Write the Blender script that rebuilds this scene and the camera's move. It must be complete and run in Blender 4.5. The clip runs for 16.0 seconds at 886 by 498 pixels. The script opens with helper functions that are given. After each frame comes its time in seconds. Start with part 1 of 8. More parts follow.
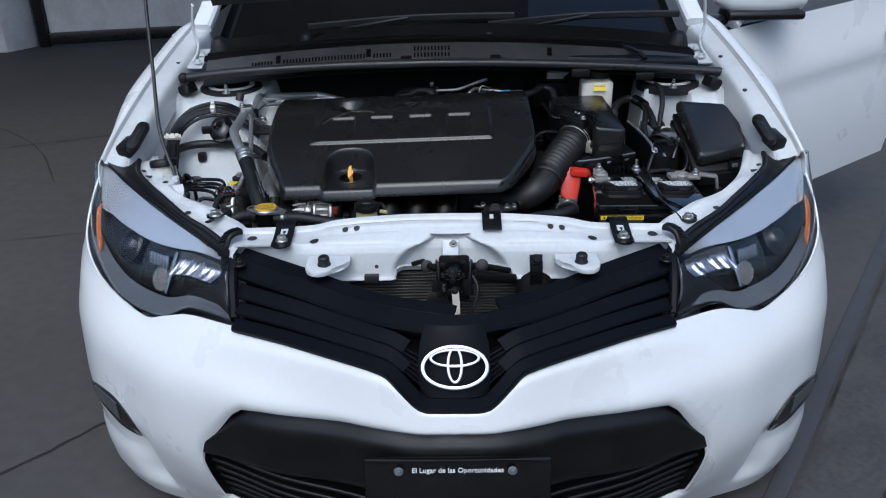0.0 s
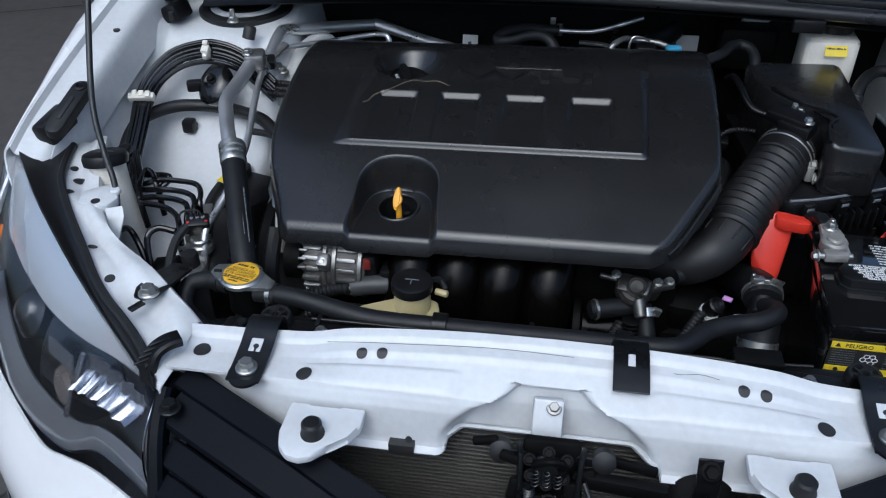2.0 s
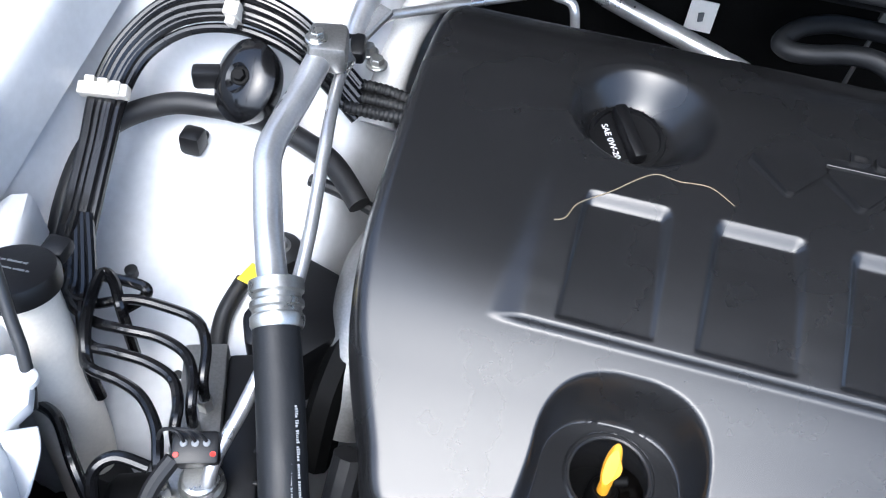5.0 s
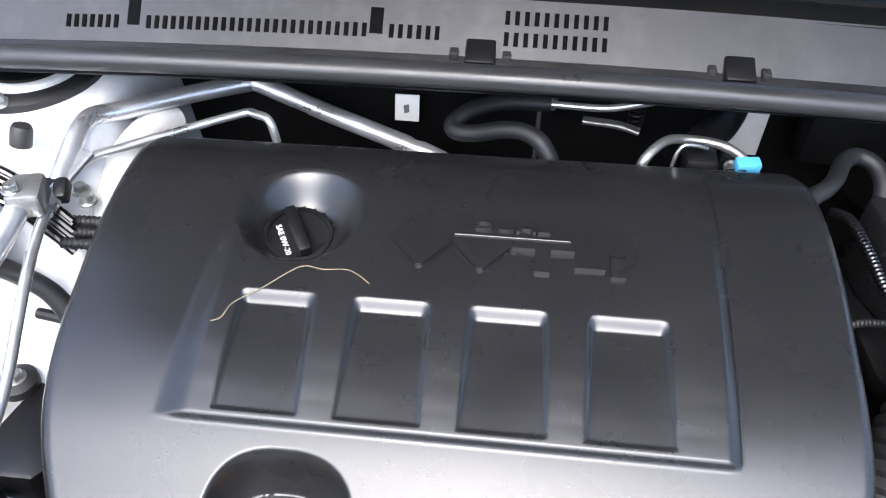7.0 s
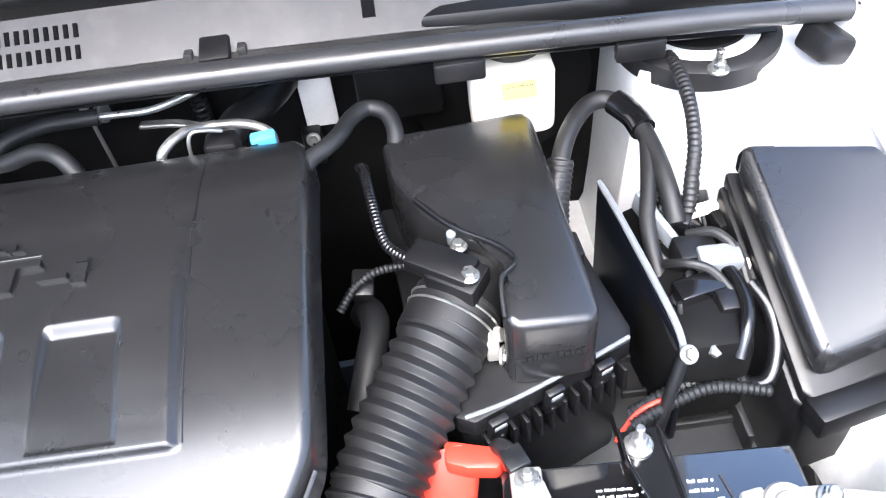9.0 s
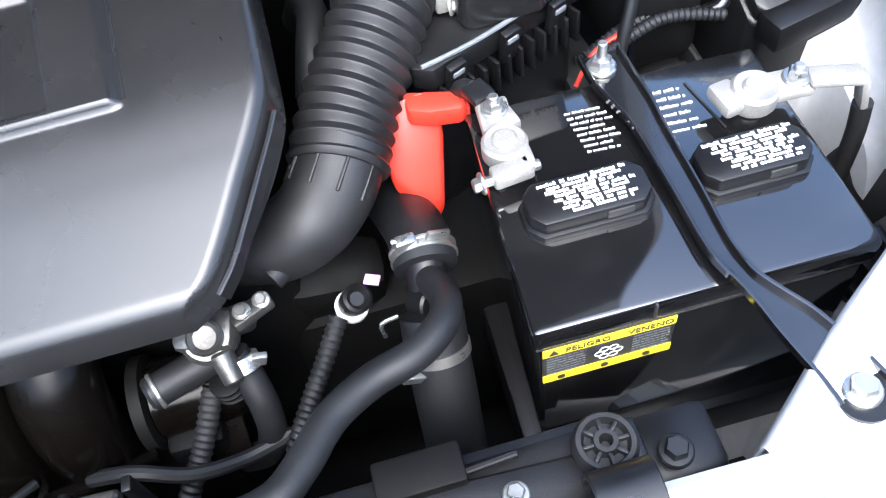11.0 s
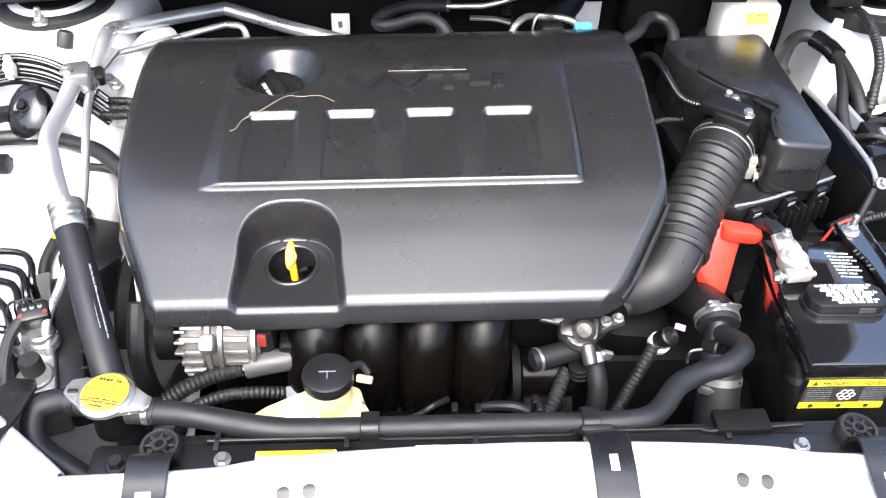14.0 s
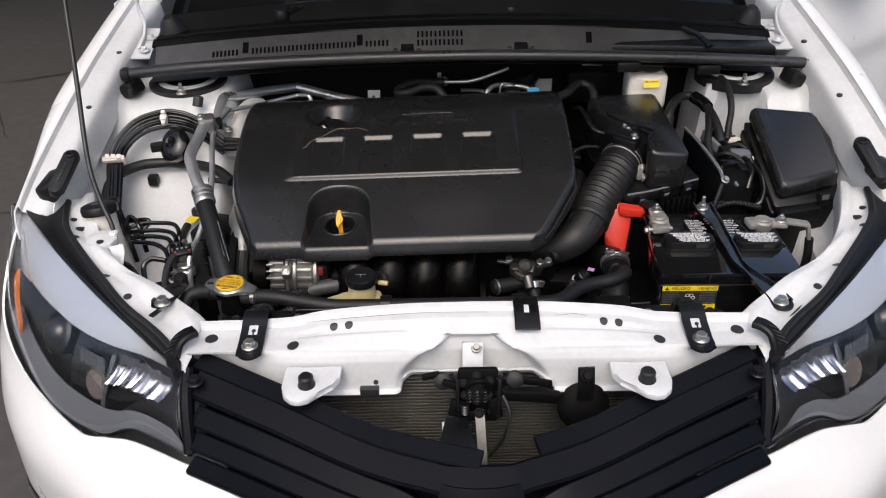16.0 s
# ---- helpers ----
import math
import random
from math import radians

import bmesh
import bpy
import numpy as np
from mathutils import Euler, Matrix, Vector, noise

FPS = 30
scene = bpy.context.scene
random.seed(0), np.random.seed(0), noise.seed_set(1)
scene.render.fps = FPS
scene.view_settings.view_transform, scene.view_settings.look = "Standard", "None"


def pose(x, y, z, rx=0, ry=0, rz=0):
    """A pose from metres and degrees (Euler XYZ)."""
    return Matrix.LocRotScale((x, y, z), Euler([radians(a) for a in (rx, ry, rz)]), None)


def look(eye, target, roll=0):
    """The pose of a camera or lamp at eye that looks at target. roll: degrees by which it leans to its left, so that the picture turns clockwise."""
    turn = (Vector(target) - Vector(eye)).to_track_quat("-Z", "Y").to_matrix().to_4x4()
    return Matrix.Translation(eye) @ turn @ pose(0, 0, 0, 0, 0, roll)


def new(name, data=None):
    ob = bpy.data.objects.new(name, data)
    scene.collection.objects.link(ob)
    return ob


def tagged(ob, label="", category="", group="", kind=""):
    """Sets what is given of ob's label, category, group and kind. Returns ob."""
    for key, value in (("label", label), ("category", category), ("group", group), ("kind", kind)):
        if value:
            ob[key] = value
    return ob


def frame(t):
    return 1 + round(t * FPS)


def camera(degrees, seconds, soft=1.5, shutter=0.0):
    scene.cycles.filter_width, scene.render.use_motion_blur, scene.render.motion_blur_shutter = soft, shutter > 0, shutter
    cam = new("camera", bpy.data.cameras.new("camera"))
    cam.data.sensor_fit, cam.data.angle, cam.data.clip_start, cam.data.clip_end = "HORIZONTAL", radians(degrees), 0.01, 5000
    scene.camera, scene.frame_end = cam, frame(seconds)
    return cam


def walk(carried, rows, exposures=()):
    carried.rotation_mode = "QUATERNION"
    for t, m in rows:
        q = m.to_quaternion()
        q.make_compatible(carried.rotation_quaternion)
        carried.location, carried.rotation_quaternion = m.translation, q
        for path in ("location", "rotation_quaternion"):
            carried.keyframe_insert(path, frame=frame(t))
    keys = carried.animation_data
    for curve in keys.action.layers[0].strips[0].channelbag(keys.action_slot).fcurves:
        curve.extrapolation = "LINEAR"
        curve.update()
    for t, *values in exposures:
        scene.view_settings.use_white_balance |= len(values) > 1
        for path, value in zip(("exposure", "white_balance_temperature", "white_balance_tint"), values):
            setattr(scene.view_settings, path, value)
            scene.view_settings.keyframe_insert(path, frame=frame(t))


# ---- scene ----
from mathutils.bvhtree import BVHTree

cam = camera(56.0, 16.0, soft=1.15)
PATH = [
    (0, (-0.01, -1.472, 1.462), (-0.021, 0.34, 0.615), -0.8),
    (0.5, (-0.015, -1.343, 1.467), (-0.029, 0.453, 0.587), -0.0),
    (1, (-0.064, -1.118, 1.485), (-0.019, 0.657, 0.564), 0.1),
    (1.5, (-0.063, -0.885, 1.474), (-0.045, 0.851, 0.481), -0.3),
    (2, (-0.014, -0.561, 1.429), (-0.276, 1.036, 0.254), -0.5),
    (2.5, (-0.022, -0.337, 1.379), (-0.425, 1.089, 0.036), -0.4),
    (3, (-0.129, -0.169, 1.316), (-0.532, 1.125, -0.155), 1.9),
    (3.5, (-0.223, -0.009, 1.299), (-0.608, 1.162, -0.276), 2.0),
    (4, (-0.306, 0.114, 1.293), (-0.646, 1.162, -0.376), 2.6),
    (4.2, (-0.346, 0.127, 1.289), (-0.628, 1.221, -0.361), 5.6),
    (6.3, (-0.324, 0.166, 1.377), (-0.397, 1.564, -0.052), 5.5),
    (6.5, (-0.256, 0.153, 1.382), (-0.332, 1.561, -0.037), 4.6),
    (7, (-0.097, 0.145, 1.4), (-0.205, 1.554, -0.015), 1.5),
    (7.5, (0.04, 0.15, 1.408), (-0.095, 1.569, 0.004), -1.0),
    (8, (0.186, 0.161, 1.396), (0.031, 1.598, 0.014), -3.4),
    (8.5, (0.29, 0.162, 1.387), (0.193, 1.596, -0.004), -5.7),
    (8.7, (0.318, 0.153, 1.384), (0.274, 1.585, -0.012), -6.2),
    (10.8, (0.284, 0.036, 1.245), (0.398, 1.186, -0.387), -11.1),
    (11, (0.258, 0.028, 1.241), (0.38, 1.158, -0.405), -10.4),
    (11.5, (0.19, 0.008, 1.22), (0.306, 1.109, -0.446), -7.1),
    (12, (0.086, -0.006, 1.222), (0.181, 1.15, -0.407), -2.2),
    (12.5, (0.011, -0.019, 1.24), (0.025, 1.19, -0.354), -1.1),
    (13, (-0.049, -0.059, 1.29), (-0.064, 1.233, -0.237), 0.3),
    (13.5, (-0.08, -0.15, 1.369), (-0.072, 1.232, -0.076), 1.3),
    (14, (-0.108, -0.295, 1.444), (-0.019, 1.189, 0.107), 1.5),
    (14.5, (-0.087, -0.46, 1.494), (-0.035, 1.121, 0.271), 0.3),
    (15, (-0.061, -0.666, 1.532), (-0.034, 1.006, 0.434), 0.5),
    (15.5, (-0.047, -0.822, 1.546), (-0.025, 0.895, 0.522), -0.4),
    (16, (-0.046, -0.92, 1.584), (-0.049, 0.76, 0.497), -1.0),
]
EXPOSURES = [(0.0, -0.15, 5250, 4), (1.0, -0.15, 5250, 4), (2.0, -0.15, 5250, 4), (3.0, 0.05, 5250, 4), (3.5, 0.1, 5200, 4), (4.0, 0.75, 5250, 5), (6.3, 1.7, 5600, 8), (7.0, 1.95, 5700, 9), (7.6, 2.5, 5750, 9), (8.7, 2.9, 5800, 9), (10.8, 2.3, 5550, 7), (11.5, 2.35, 5650, 8), (12.5, 2.5, 5700, 8), (13.5, 2.65, 5900, 9), (14.5, 1.75, 6200, 10), (15.0, 0.85, 6250, 10), (15.3, 0.5, 6250, 10), (16.0, 0.2, 6400, 10)]
walk(cam, [(t, look(eye, target, roll)) for t, eye, target, roll in PATH], EXPOSURES)

# ---- light: soft daylight in open shade ----
world = bpy.data.worlds.new("sky")
scene.world = world
world.use_nodes = True
wn = world.node_tree
sky = wn.nodes.new("ShaderNodeTexSky")
sky.sky_type = "NISHITA"
sky.sun_disc = False
sky.sun_elevation = radians(56)
sky.sun_rotation = radians(189)
sky.air_density, sky.dust_density, sky.ozone_density = 1.0, 6.0, 1.0
wn.nodes["Background"].inputs["Strength"].default_value = 0.17
wn.links.new(sky.outputs[0], wn.nodes["Background"].inputs["Color"])
sun = bpy.data.lights.new("sun", "SUN")
sun.energy, sun.angle, sun.color = 0.8, radians(60), (1.0, 0.97, 0.94)
sun_ob = new("sun", sun)
sun_ob.matrix_world = look((-0.4, -2.2, 3.3), (0, 0, 0))

# ---- helpers for building ----


def obj_from_bm(name, bm, mat, sharp=35):
    me = bpy.data.meshes.new(name)
    bm.normal_update()
    bm.to_mesh(me)
    bm.free()
    if mat:
        me.materials.append(mat)
    me.polygons.foreach_set("use_smooth", [True] * len(me.polygons))
    me.set_sharp_from_angle(angle=radians(sharp))
    return new(name, me)


def thing(name, loc, label, category, group="", kind=""):
    ob = new(name)
    ob.empty_display_size = 0.02
    ob.location = loc
    return tagged(ob, label, category, group, kind)


def part(name, bm, mat, parent, label="", sharp=35):
    ob = obj_from_bm(name, bm, mat, sharp)
    ob.parent = parent
    if not parent.parent:
        ob.matrix_parent_inverse = Matrix.Translation(-parent.location)
    if label:
        tagged(ob, label)
    return ob


def solo(name, bm, mat, label, category, group="", kind="", sharp=35):
    return tagged(obj_from_bm(name, bm, mat, sharp), label, category, group, kind)


def aim(a, b):
    """A turn that carries +Z to the way from a to b, standing at a."""
    a, b = Vector(a), Vector(b)
    return Matrix.Translation(a) @ (b - a).to_track_quat("Z", "Y").to_matrix().to_4x4()


def box(c, s, bevel=0.003, rot=(0, 0, 0), bm=None, seg=2):
    bm = bm or bmesh.new()
    m = pose(*c, *rot) @ Matrix.Diagonal((*s, 1))
    vs = bmesh.ops.create_cube(bm, size=1, matrix=m)["verts"]
    if bevel:
        es = list({e for v in vs for e in v.link_edges})
        bmesh.ops.bevel(bm, geom=es, offset=bevel, segments=seg, affect="EDGES", profile=0.5)
    return bm


def lathe(profile, m=Matrix(), seg=32, bm=None):
    """Turns (radius, height) pairs round Z, then moves by m; open ends are capped."""
    bm = bm or bmesh.new()
    rings = []
    for r, z in profile:
        rings.append([bm.verts.new(m @ Vector((r * math.cos(a), r * math.sin(a), z))) for a in (2 * math.pi * k / seg for k in range(seg))])
    for a, b in zip(rings, rings[1:]):
        for k in range(seg):
            bm.faces.new((a[k], a[(k + 1) % seg], b[(k + 1) % seg], b[k]))
    bm.faces.new(rings[0][::-1])
    bm.faces.new(rings[-1])
    return bm


def rod(a, b, r, r2=None, bevel=0.0, seg=20, bm=None):
    """A round bar from a to b with softened ends."""
    r2 = r if r2 is None else r2
    length = (Vector(b) - Vector(a)).length
    e = min(bevel, r * 0.9, r2 * 0.9, length * 0.4)
    prof = [(r - e, 0), (r, e), (r2, length - e), (r2 - e, length)] if e else [(r, 0), (r2, length)]
    return lathe(prof, aim(a, b), seg, bm)


def smooth(points, n=8):
    """Catmull-Rom through the points."""
    ps = [Vector(p) for p in points]
    if len(ps) < 3:
        return [ps[0].lerp(ps[1], k / n) for k in range(n + 1)]
    out = []
    for i in range(len(ps) - 1):
        p0, p1, p2 = ps[max(i - 1, 0)], ps[i], ps[i + 1]
        p3 = ps[min(i + 2, len(ps) - 1)]
        for k in range(n):
            t = k / n
            out.append(0.5 * ((2 * p1) + (p2 - p0) * t + (2 * p0 - 5 * p1 + 4 * p2 - p3) * t * t + (3 * p1 - p0 - 3 * p2 + p3) * t ** 3))
    out.append(ps[-1])
    return out


def tube(points, r, seg=14, n=8, ribs=0.0, deep=0.0, bm=None, flat=1.0, scale=None):
    """A hose along a smooth line; ribs: spacing of corrugations, deep: their depth; scale: radius factor by the share of the length."""
    bm = bm or bmesh.new()
    line = smooth(points, n)
    if ribs:
        fine, step, left = [line[0]], ribs / 6, 0.0
        for a, b in zip(line, line[1:]):
            d = (b - a).length
            s = step - left
            while s <= d:
                fine.append(a.lerp(b, s / d))
                s += step
            left = d - (s - step)
        line = fine
    tangents = [(line[min(i + 1, len(line) - 1)] - line[max(i - 1, 0)]).normalized() for i in range(len(line))]
    up = Vector((0, 0, 1)) if abs(tangents[0].z) < 0.9 else Vector((1, 0, 0))
    side = tangents[0].cross(up).normalized()
    rings, run = [], 0.0
    total = sum((b - a).length for a, b in zip(line, line[1:])) or 1
    for i, (p, t) in enumerate(zip(line, tangents)):
        if i:
            run += (p - line[i - 1]).length
        side = (side - t * side.dot(t)).normalized()
        other = t.cross(side)
        rr = r
        if ribs:
            rr = r - deep * (0.5 - 0.5 * math.cos(2 * math.pi * run / ribs))
        if scale:
            rr *= scale(run / total)
        rings.append([bm.verts.new(p + side * rr * math.cos(a) + other * rr * flat * math.sin(a)) for a in (2 * math.pi * k / seg for k in range(seg))])
    for a, b in zip(rings, rings[1:]):
        for k in range(seg):
            bm.faces.new((a[k], a[(k + 1) % seg], b[(k + 1) % seg], b[k]))
    bm.faces.new(rings[0][::-1])
    bm.faces.new(rings[-1])
    return bm


def prism(poly, z0, z1, bevel=0.003, m=Matrix(), bm=None, seg=2):
    """A plate with the outline poly (x, y), from z0 to z1; z1 may be a function of (x, y)."""
    bm = bm or bmesh.new()
    top = z1 if callable(z1) else (lambda x, y: z1)
    low = z0 if callable(z0) else (lambda x, y: z0)
    area = sum(a[0] * b[1] - b[0] * a[1] for a, b in zip(poly, poly[1:] + poly[:1]))
    if area < 0:
        poly = poly[::-1]
    a = [bm.verts.new(m @ Vector((x, y, low(x, y)))) for x, y in poly]
    b = [bm.verts.new(m @ Vector((x, y, top(x, y)))) for x, y in poly]
    n = len(poly)
    fs = [bm.faces.new(a[::-1]), bm.faces.new(b)]
    fs += [bm.faces.new((a[k], a[(k + 1) % n], b[(k + 1) % n], b[k])) for k in range(n)]
    if bevel:
        es = list({e for f in fs for e in f.edges})
        bmesh.ops.bevel(bm, geom=es, offset=bevel, segments=seg, affect="EDGES", profile=0.5)
    return bm


def sheet(f, nu, nv, thick=0.0, bm=None, skip=None):
    """A grid of points f(u, v); thick: a second skin that far behind, joined round the border; skip(i, j): faces left out."""
    bm = bm or bmesh.new()
    pts = [[Vector(f(i / nu, j / nv)) for j in range(nv + 1)] for i in range(nu + 1)]
    keep = [(i, j) for i in range(nu) for j in range(nv) if not (skip and skip(i, j))]
    v0 = {}

    def vert(i, j):
        if (i, j) not in v0:
            v0[i, j] = bm.verts.new(pts[i][j])
        return v0[i, j]

    faces = [bm.faces.new((vert(i, j), vert(i + 1, j), vert(i + 1, j + 1), vert(i, j + 1))) for i, j in keep]
    if thick:
        bm.normal_update()
        bmesh.ops.solidify(bm, geom=faces, thickness=thick)
    return bm


def loft(path, sections, closed=True, bm=None):
    """Skins rings of points: sections[i] is a list of points in space."""
    bm = bm or bmesh.new()
    rings = [[bm.verts.new(p) for p in s] for s in sections]
    n = len(rings[0])
    for a, b in zip(rings, rings[1:]):
        for k in range(n if closed else n - 1):
            bm.faces.new((a[k], a[(k + 1) % n], b[(k + 1) % n], b[k]))
    if closed:
        bm.faces.new(rings[0][::-1])
        bm.faces.new(rings[-1])
    return bm


def bar(points, w, h, n=8, up=(0, 0, 1), tilt=0.0, rnd=0.25, bm=None):
    """A bar of a rounded w x h section along a smooth line; w lies across, h along up."""
    line = smooth(points, n)
    secs = []
    for i, p in enumerate(line):
        t = (line[min(i + 1, len(line) - 1)] - line[max(i - 1, 0)]).normalized()
        side = t.cross(Vector(up)).normalized()
        u = side.cross(t)
        q = Matrix.Rotation(radians(tilt), 3, t)
        side, u = q @ side, q @ u
        e = min(w, h) * rnd
        shape = [(-w / 2 + e, -h / 2), (w / 2 - e, -h / 2), (w / 2, -h / 2 + e), (w / 2, h / 2 - e), (w / 2 - e, h / 2), (-w / 2 + e, h / 2), (-w / 2, h / 2 - e), (-w / 2, -h / 2 + e)]
        secs.append([p + side * a + u * b for a, b in shape])
    return loft(line, secs, bm=bm)


def bolt(p, r=0.007, normal=(0, 0, 1), bm=None, washer=1.45):
    """A hexagon bolt head on its flange."""
    m = aim(p, Vector(p) + Vector(normal))
    bm = lathe([(r * washer, 0), (r * washer, r * 0.25), (r * washer * 0.9, r * 0.4), (r, r * 0.45)], m, 20, bm)
    lathe([(r, r * 0.4), (r, r * 1.1), (r * 0.85, r * 1.3)], m, 6, bm)
    return bm


def lettering(text, size, m, deep=0.0004, bold=0.0):
    """Text in the built-in font as a mesh, centred, lying in the plane of m."""
    cu = bpy.data.curves.new("text", "FONT")
    cu.body, cu.size, cu.extrude, cu.offset = text, size, deep, bold
    cu.align_x, cu.align_y = "CENTER", "CENTER"
    cu.resolution_u = 3
    ob = new("text", cu)
    me = bpy.data.meshes.new_from_object(ob.evaluated_get(bpy.context.evaluated_depsgraph_get()))
    bpy.data.objects.remove(ob)
    bm = bmesh.new()
    bm.from_mesh(me)
    bpy.data.meshes.remove(me)
    bm.transform(m)
    return bm


def bars(rows, m, seed=1, bm=None, thick=0.0004):
    """Lines of unreadable print as short bars: rows of (x0, x1, y, height)."""
    rnd = random.Random(seed)
    bm = bm or bmesh.new()
    for x0, x1, y, h in rows:
        x = x0
        while x < x1 - h:
            for letter in range(rnd.randint(2, 7)):
                w, tall = h * rnd.uniform(0.4, 0.75), h * rnd.choice((0.72, 0.72, 1.0))
                if x + w > x1:
                    break
                bmesh.ops.create_cube(bm, size=1, matrix=m @ Matrix.Translation((x + w / 2, y - (h - tall) / 2, 0)) @ Matrix.Diagonal((w, tall, thick, 1)))
                x += w + h * 0.2
            x += h * rnd.uniform(0.45, 0.8)
    return bm


def print_lines(mat, parent, rows, m, seed=1, thick=0.0004):
    """Unreadable print, line by line."""
    for k, row in enumerate(rows):
        part("print_line", bars([row], m, seed + k, thick=thick), mat, parent)


def plane_at(o, ux, uy):
    """A frame at o whose x and y lie along ux and uy."""
    ux, uy = Vector(ux).normalized(), Vector(uy)
    uy = (uy - ux * uy.dot(ux)).normalized()
    uz = ux.cross(uy)
    m = Matrix((ux, uy, uz)).transposed().to_4x4()
    m.translation = o
    return m


def lerp_table(table, x):
    if x <= table[0][0]:
        return table[0][1]
    for (a, p), (b, q) in zip(table, table[1:]):
        if x <= b:
            t = (x - a) / (b - a)
            return p + (q - p) * t
    return table[-1][1]


def soft_table(table, x):
    """Cubic through a table of (x, value)."""
    n = len(table)
    if x <= table[0][0]:
        return table[0][1]
    if x >= table[-1][0]:
        return table[-1][1]
    i = max(k for k in range(n - 1) if table[k][0] <= x)
    (a, p), (b, q) = table[i], table[i + 1]
    h = b - a
    s0 = (q - table[i - 1][1]) / (b - table[i - 1][0]) if i else (q - p) / h
    s1 = (table[i + 2][1] - p) / (table[i + 2][0] - a) if i + 2 < n else (q - p) / h
    t = (x - a) / h
    return (2 * t ** 3 - 3 * t * t + 1) * p + (t ** 3 - 2 * t * t + t) * h * s0 + (-2 * t ** 3 + 3 * t * t) * q + (t ** 3 - t * t) * h * s1


def step(a, b, x):
    t = min(max((x - a) / (b - a), 0.0), 1.0)
    return t * t * (3 - 2 * t)


# ---- materials ----


def material(name, color, rough=0.5, metal=0.0, vary=0.15, scale=12.0, bump=0.0, bump_scale=400.0, coat=0.0, rough_vary=0.1, dirt=0.0, dirt_color=(0.12, 0.1, 0.08), spec=0.5):
    """A surface with colour and gloss that vary at two scales, fine relief and some dust."""
    m = bpy.data.materials.new(name)
    m.use_nodes = True
    nt = m.node_tree
    b = nt.nodes["Principled BSDF"]
    b.inputs["Metallic"].default_value = metal
    b.inputs["Coat Weight"].default_value = coat
    b.inputs["Coat Roughness"].default_value = 0.06
    b.inputs["Specular IOR Level"].default_value = spec
    tc = nt.nodes.new("ShaderNodeTexCoord")
    big = nt.nodes.new("ShaderNodeTexNoise")
    big.inputs["Scale"].default_value, big.inputs["Detail"].default_value = scale, 6.0
    fine = nt.nodes.new("ShaderNodeTexNoise")
    fine.inputs["Scale"].default_value, fine.inputs["Detail"].default_value = scale * 14, 3.0
    nt.links.new(tc.outputs["Object"], big.inputs["Vector"])
    nt.links.new(tc.outputs["Object"], fine.inputs["Vector"])
    mix = nt.nodes.new("ShaderNodeMath")
    mix.operation = "ADD"
    nt.links.new(big.outputs["Fac"], mix.inputs[0])
    nt.links.new(fine.outputs["Fac"], mix.inputs[1])
    ramp = nt.nodes.new("ShaderNodeMapRange")
    ramp.inputs["From Min"].default_value, ramp.inputs["From Max"].default_value = 0.7, 1.3
    ramp.inputs["To Min"].default_value, ramp.inputs["To Max"].default_value = 1 - vary, 1 + vary
    nt.links.new(mix.outputs[0], ramp.inputs["Value"])
    mul = nt.nodes.new("ShaderNodeVectorMath")
    mul.operation = "SCALE"
    mul.inputs[0].default_value = color
    nt.links.new(ramp.outputs[0], mul.inputs["Scale"])
    out = mul.outputs[0]
    if dirt:
        spots = nt.nodes.new("ShaderNodeTexNoise")
        spots.inputs["Scale"].default_value, spots.inputs["Detail"].default_value = scale * 2.7, 8.0
        nt.links.new(tc.outputs["Object"], spots.inputs["Vector"])
        cut = nt.nodes.new("ShaderNodeMapRange")
        cut.inputs["From Min"].default_value, cut.inputs["From Max"].default_value = 0.5, 0.75
        cut.inputs["To Min"].default_value, cut.inputs["To Max"].default_value = 0.0, dirt
        nt.links.new(spots.outputs["Fac"], cut.inputs["Value"])
        dm = nt.nodes.new("ShaderNodeMix")
        dm.data_type = "RGBA"
        dm.inputs["B"].default_value = (*dirt_color, 1)
        nt.links.new(cut.outputs[0], dm.inputs["Factor"])
        nt.links.new(out, dm.inputs["A"])
        out = dm.outputs["Result"]
    nt.links.new(out, b.inputs["Base Color"])
    rr = nt.nodes.new("ShaderNodeMapRange")
    rr.inputs["From Min"].default_value, rr.inputs["From Max"].default_value = 0.3, 0.7
    rr.inputs["To Min"].default_value, rr.inputs["To Max"].default_value = max(rough - rough_vary, 0.02), min(rough + rough_vary, 1.0)
    nt.links.new(big.outputs["Fac"], rr.inputs["Value"])
    nt.links.new(rr.outputs[0], b.inputs["Roughness"])
    if bump:
        grain = nt.nodes.new("ShaderNodeTexNoise")
        grain.inputs["Scale"].default_value, grain.inputs["Detail"].default_value = bump_scale, 4.0
        nt.links.new(tc.outputs["Object"], grain.inputs["Vector"])
        bp = nt.nodes.new("ShaderNodeBump")
        bp.inputs["Strength"].default_value, bp.inputs["Distance"].default_value = bump, 0.001
        nt.links.new(grain.outputs["Fac"], bp.inputs["Height"])
        nt.links.new(bp.outputs[0], b.inputs["Normal"])
    return m


def clear(name, color, rough=0.02, ior=1.45):
    m = bpy.data.materials.new(name)
    m.use_nodes = True
    b = m.node_tree.nodes["Principled BSDF"]
    b.inputs["Base Color"].default_value = (*color, 1)
    b.inputs["Transmission Weight"].default_value = 1.0
    b.inputs["Roughness"].default_value = rough
    b.inputs["IOR"].default_value = ior
    return m


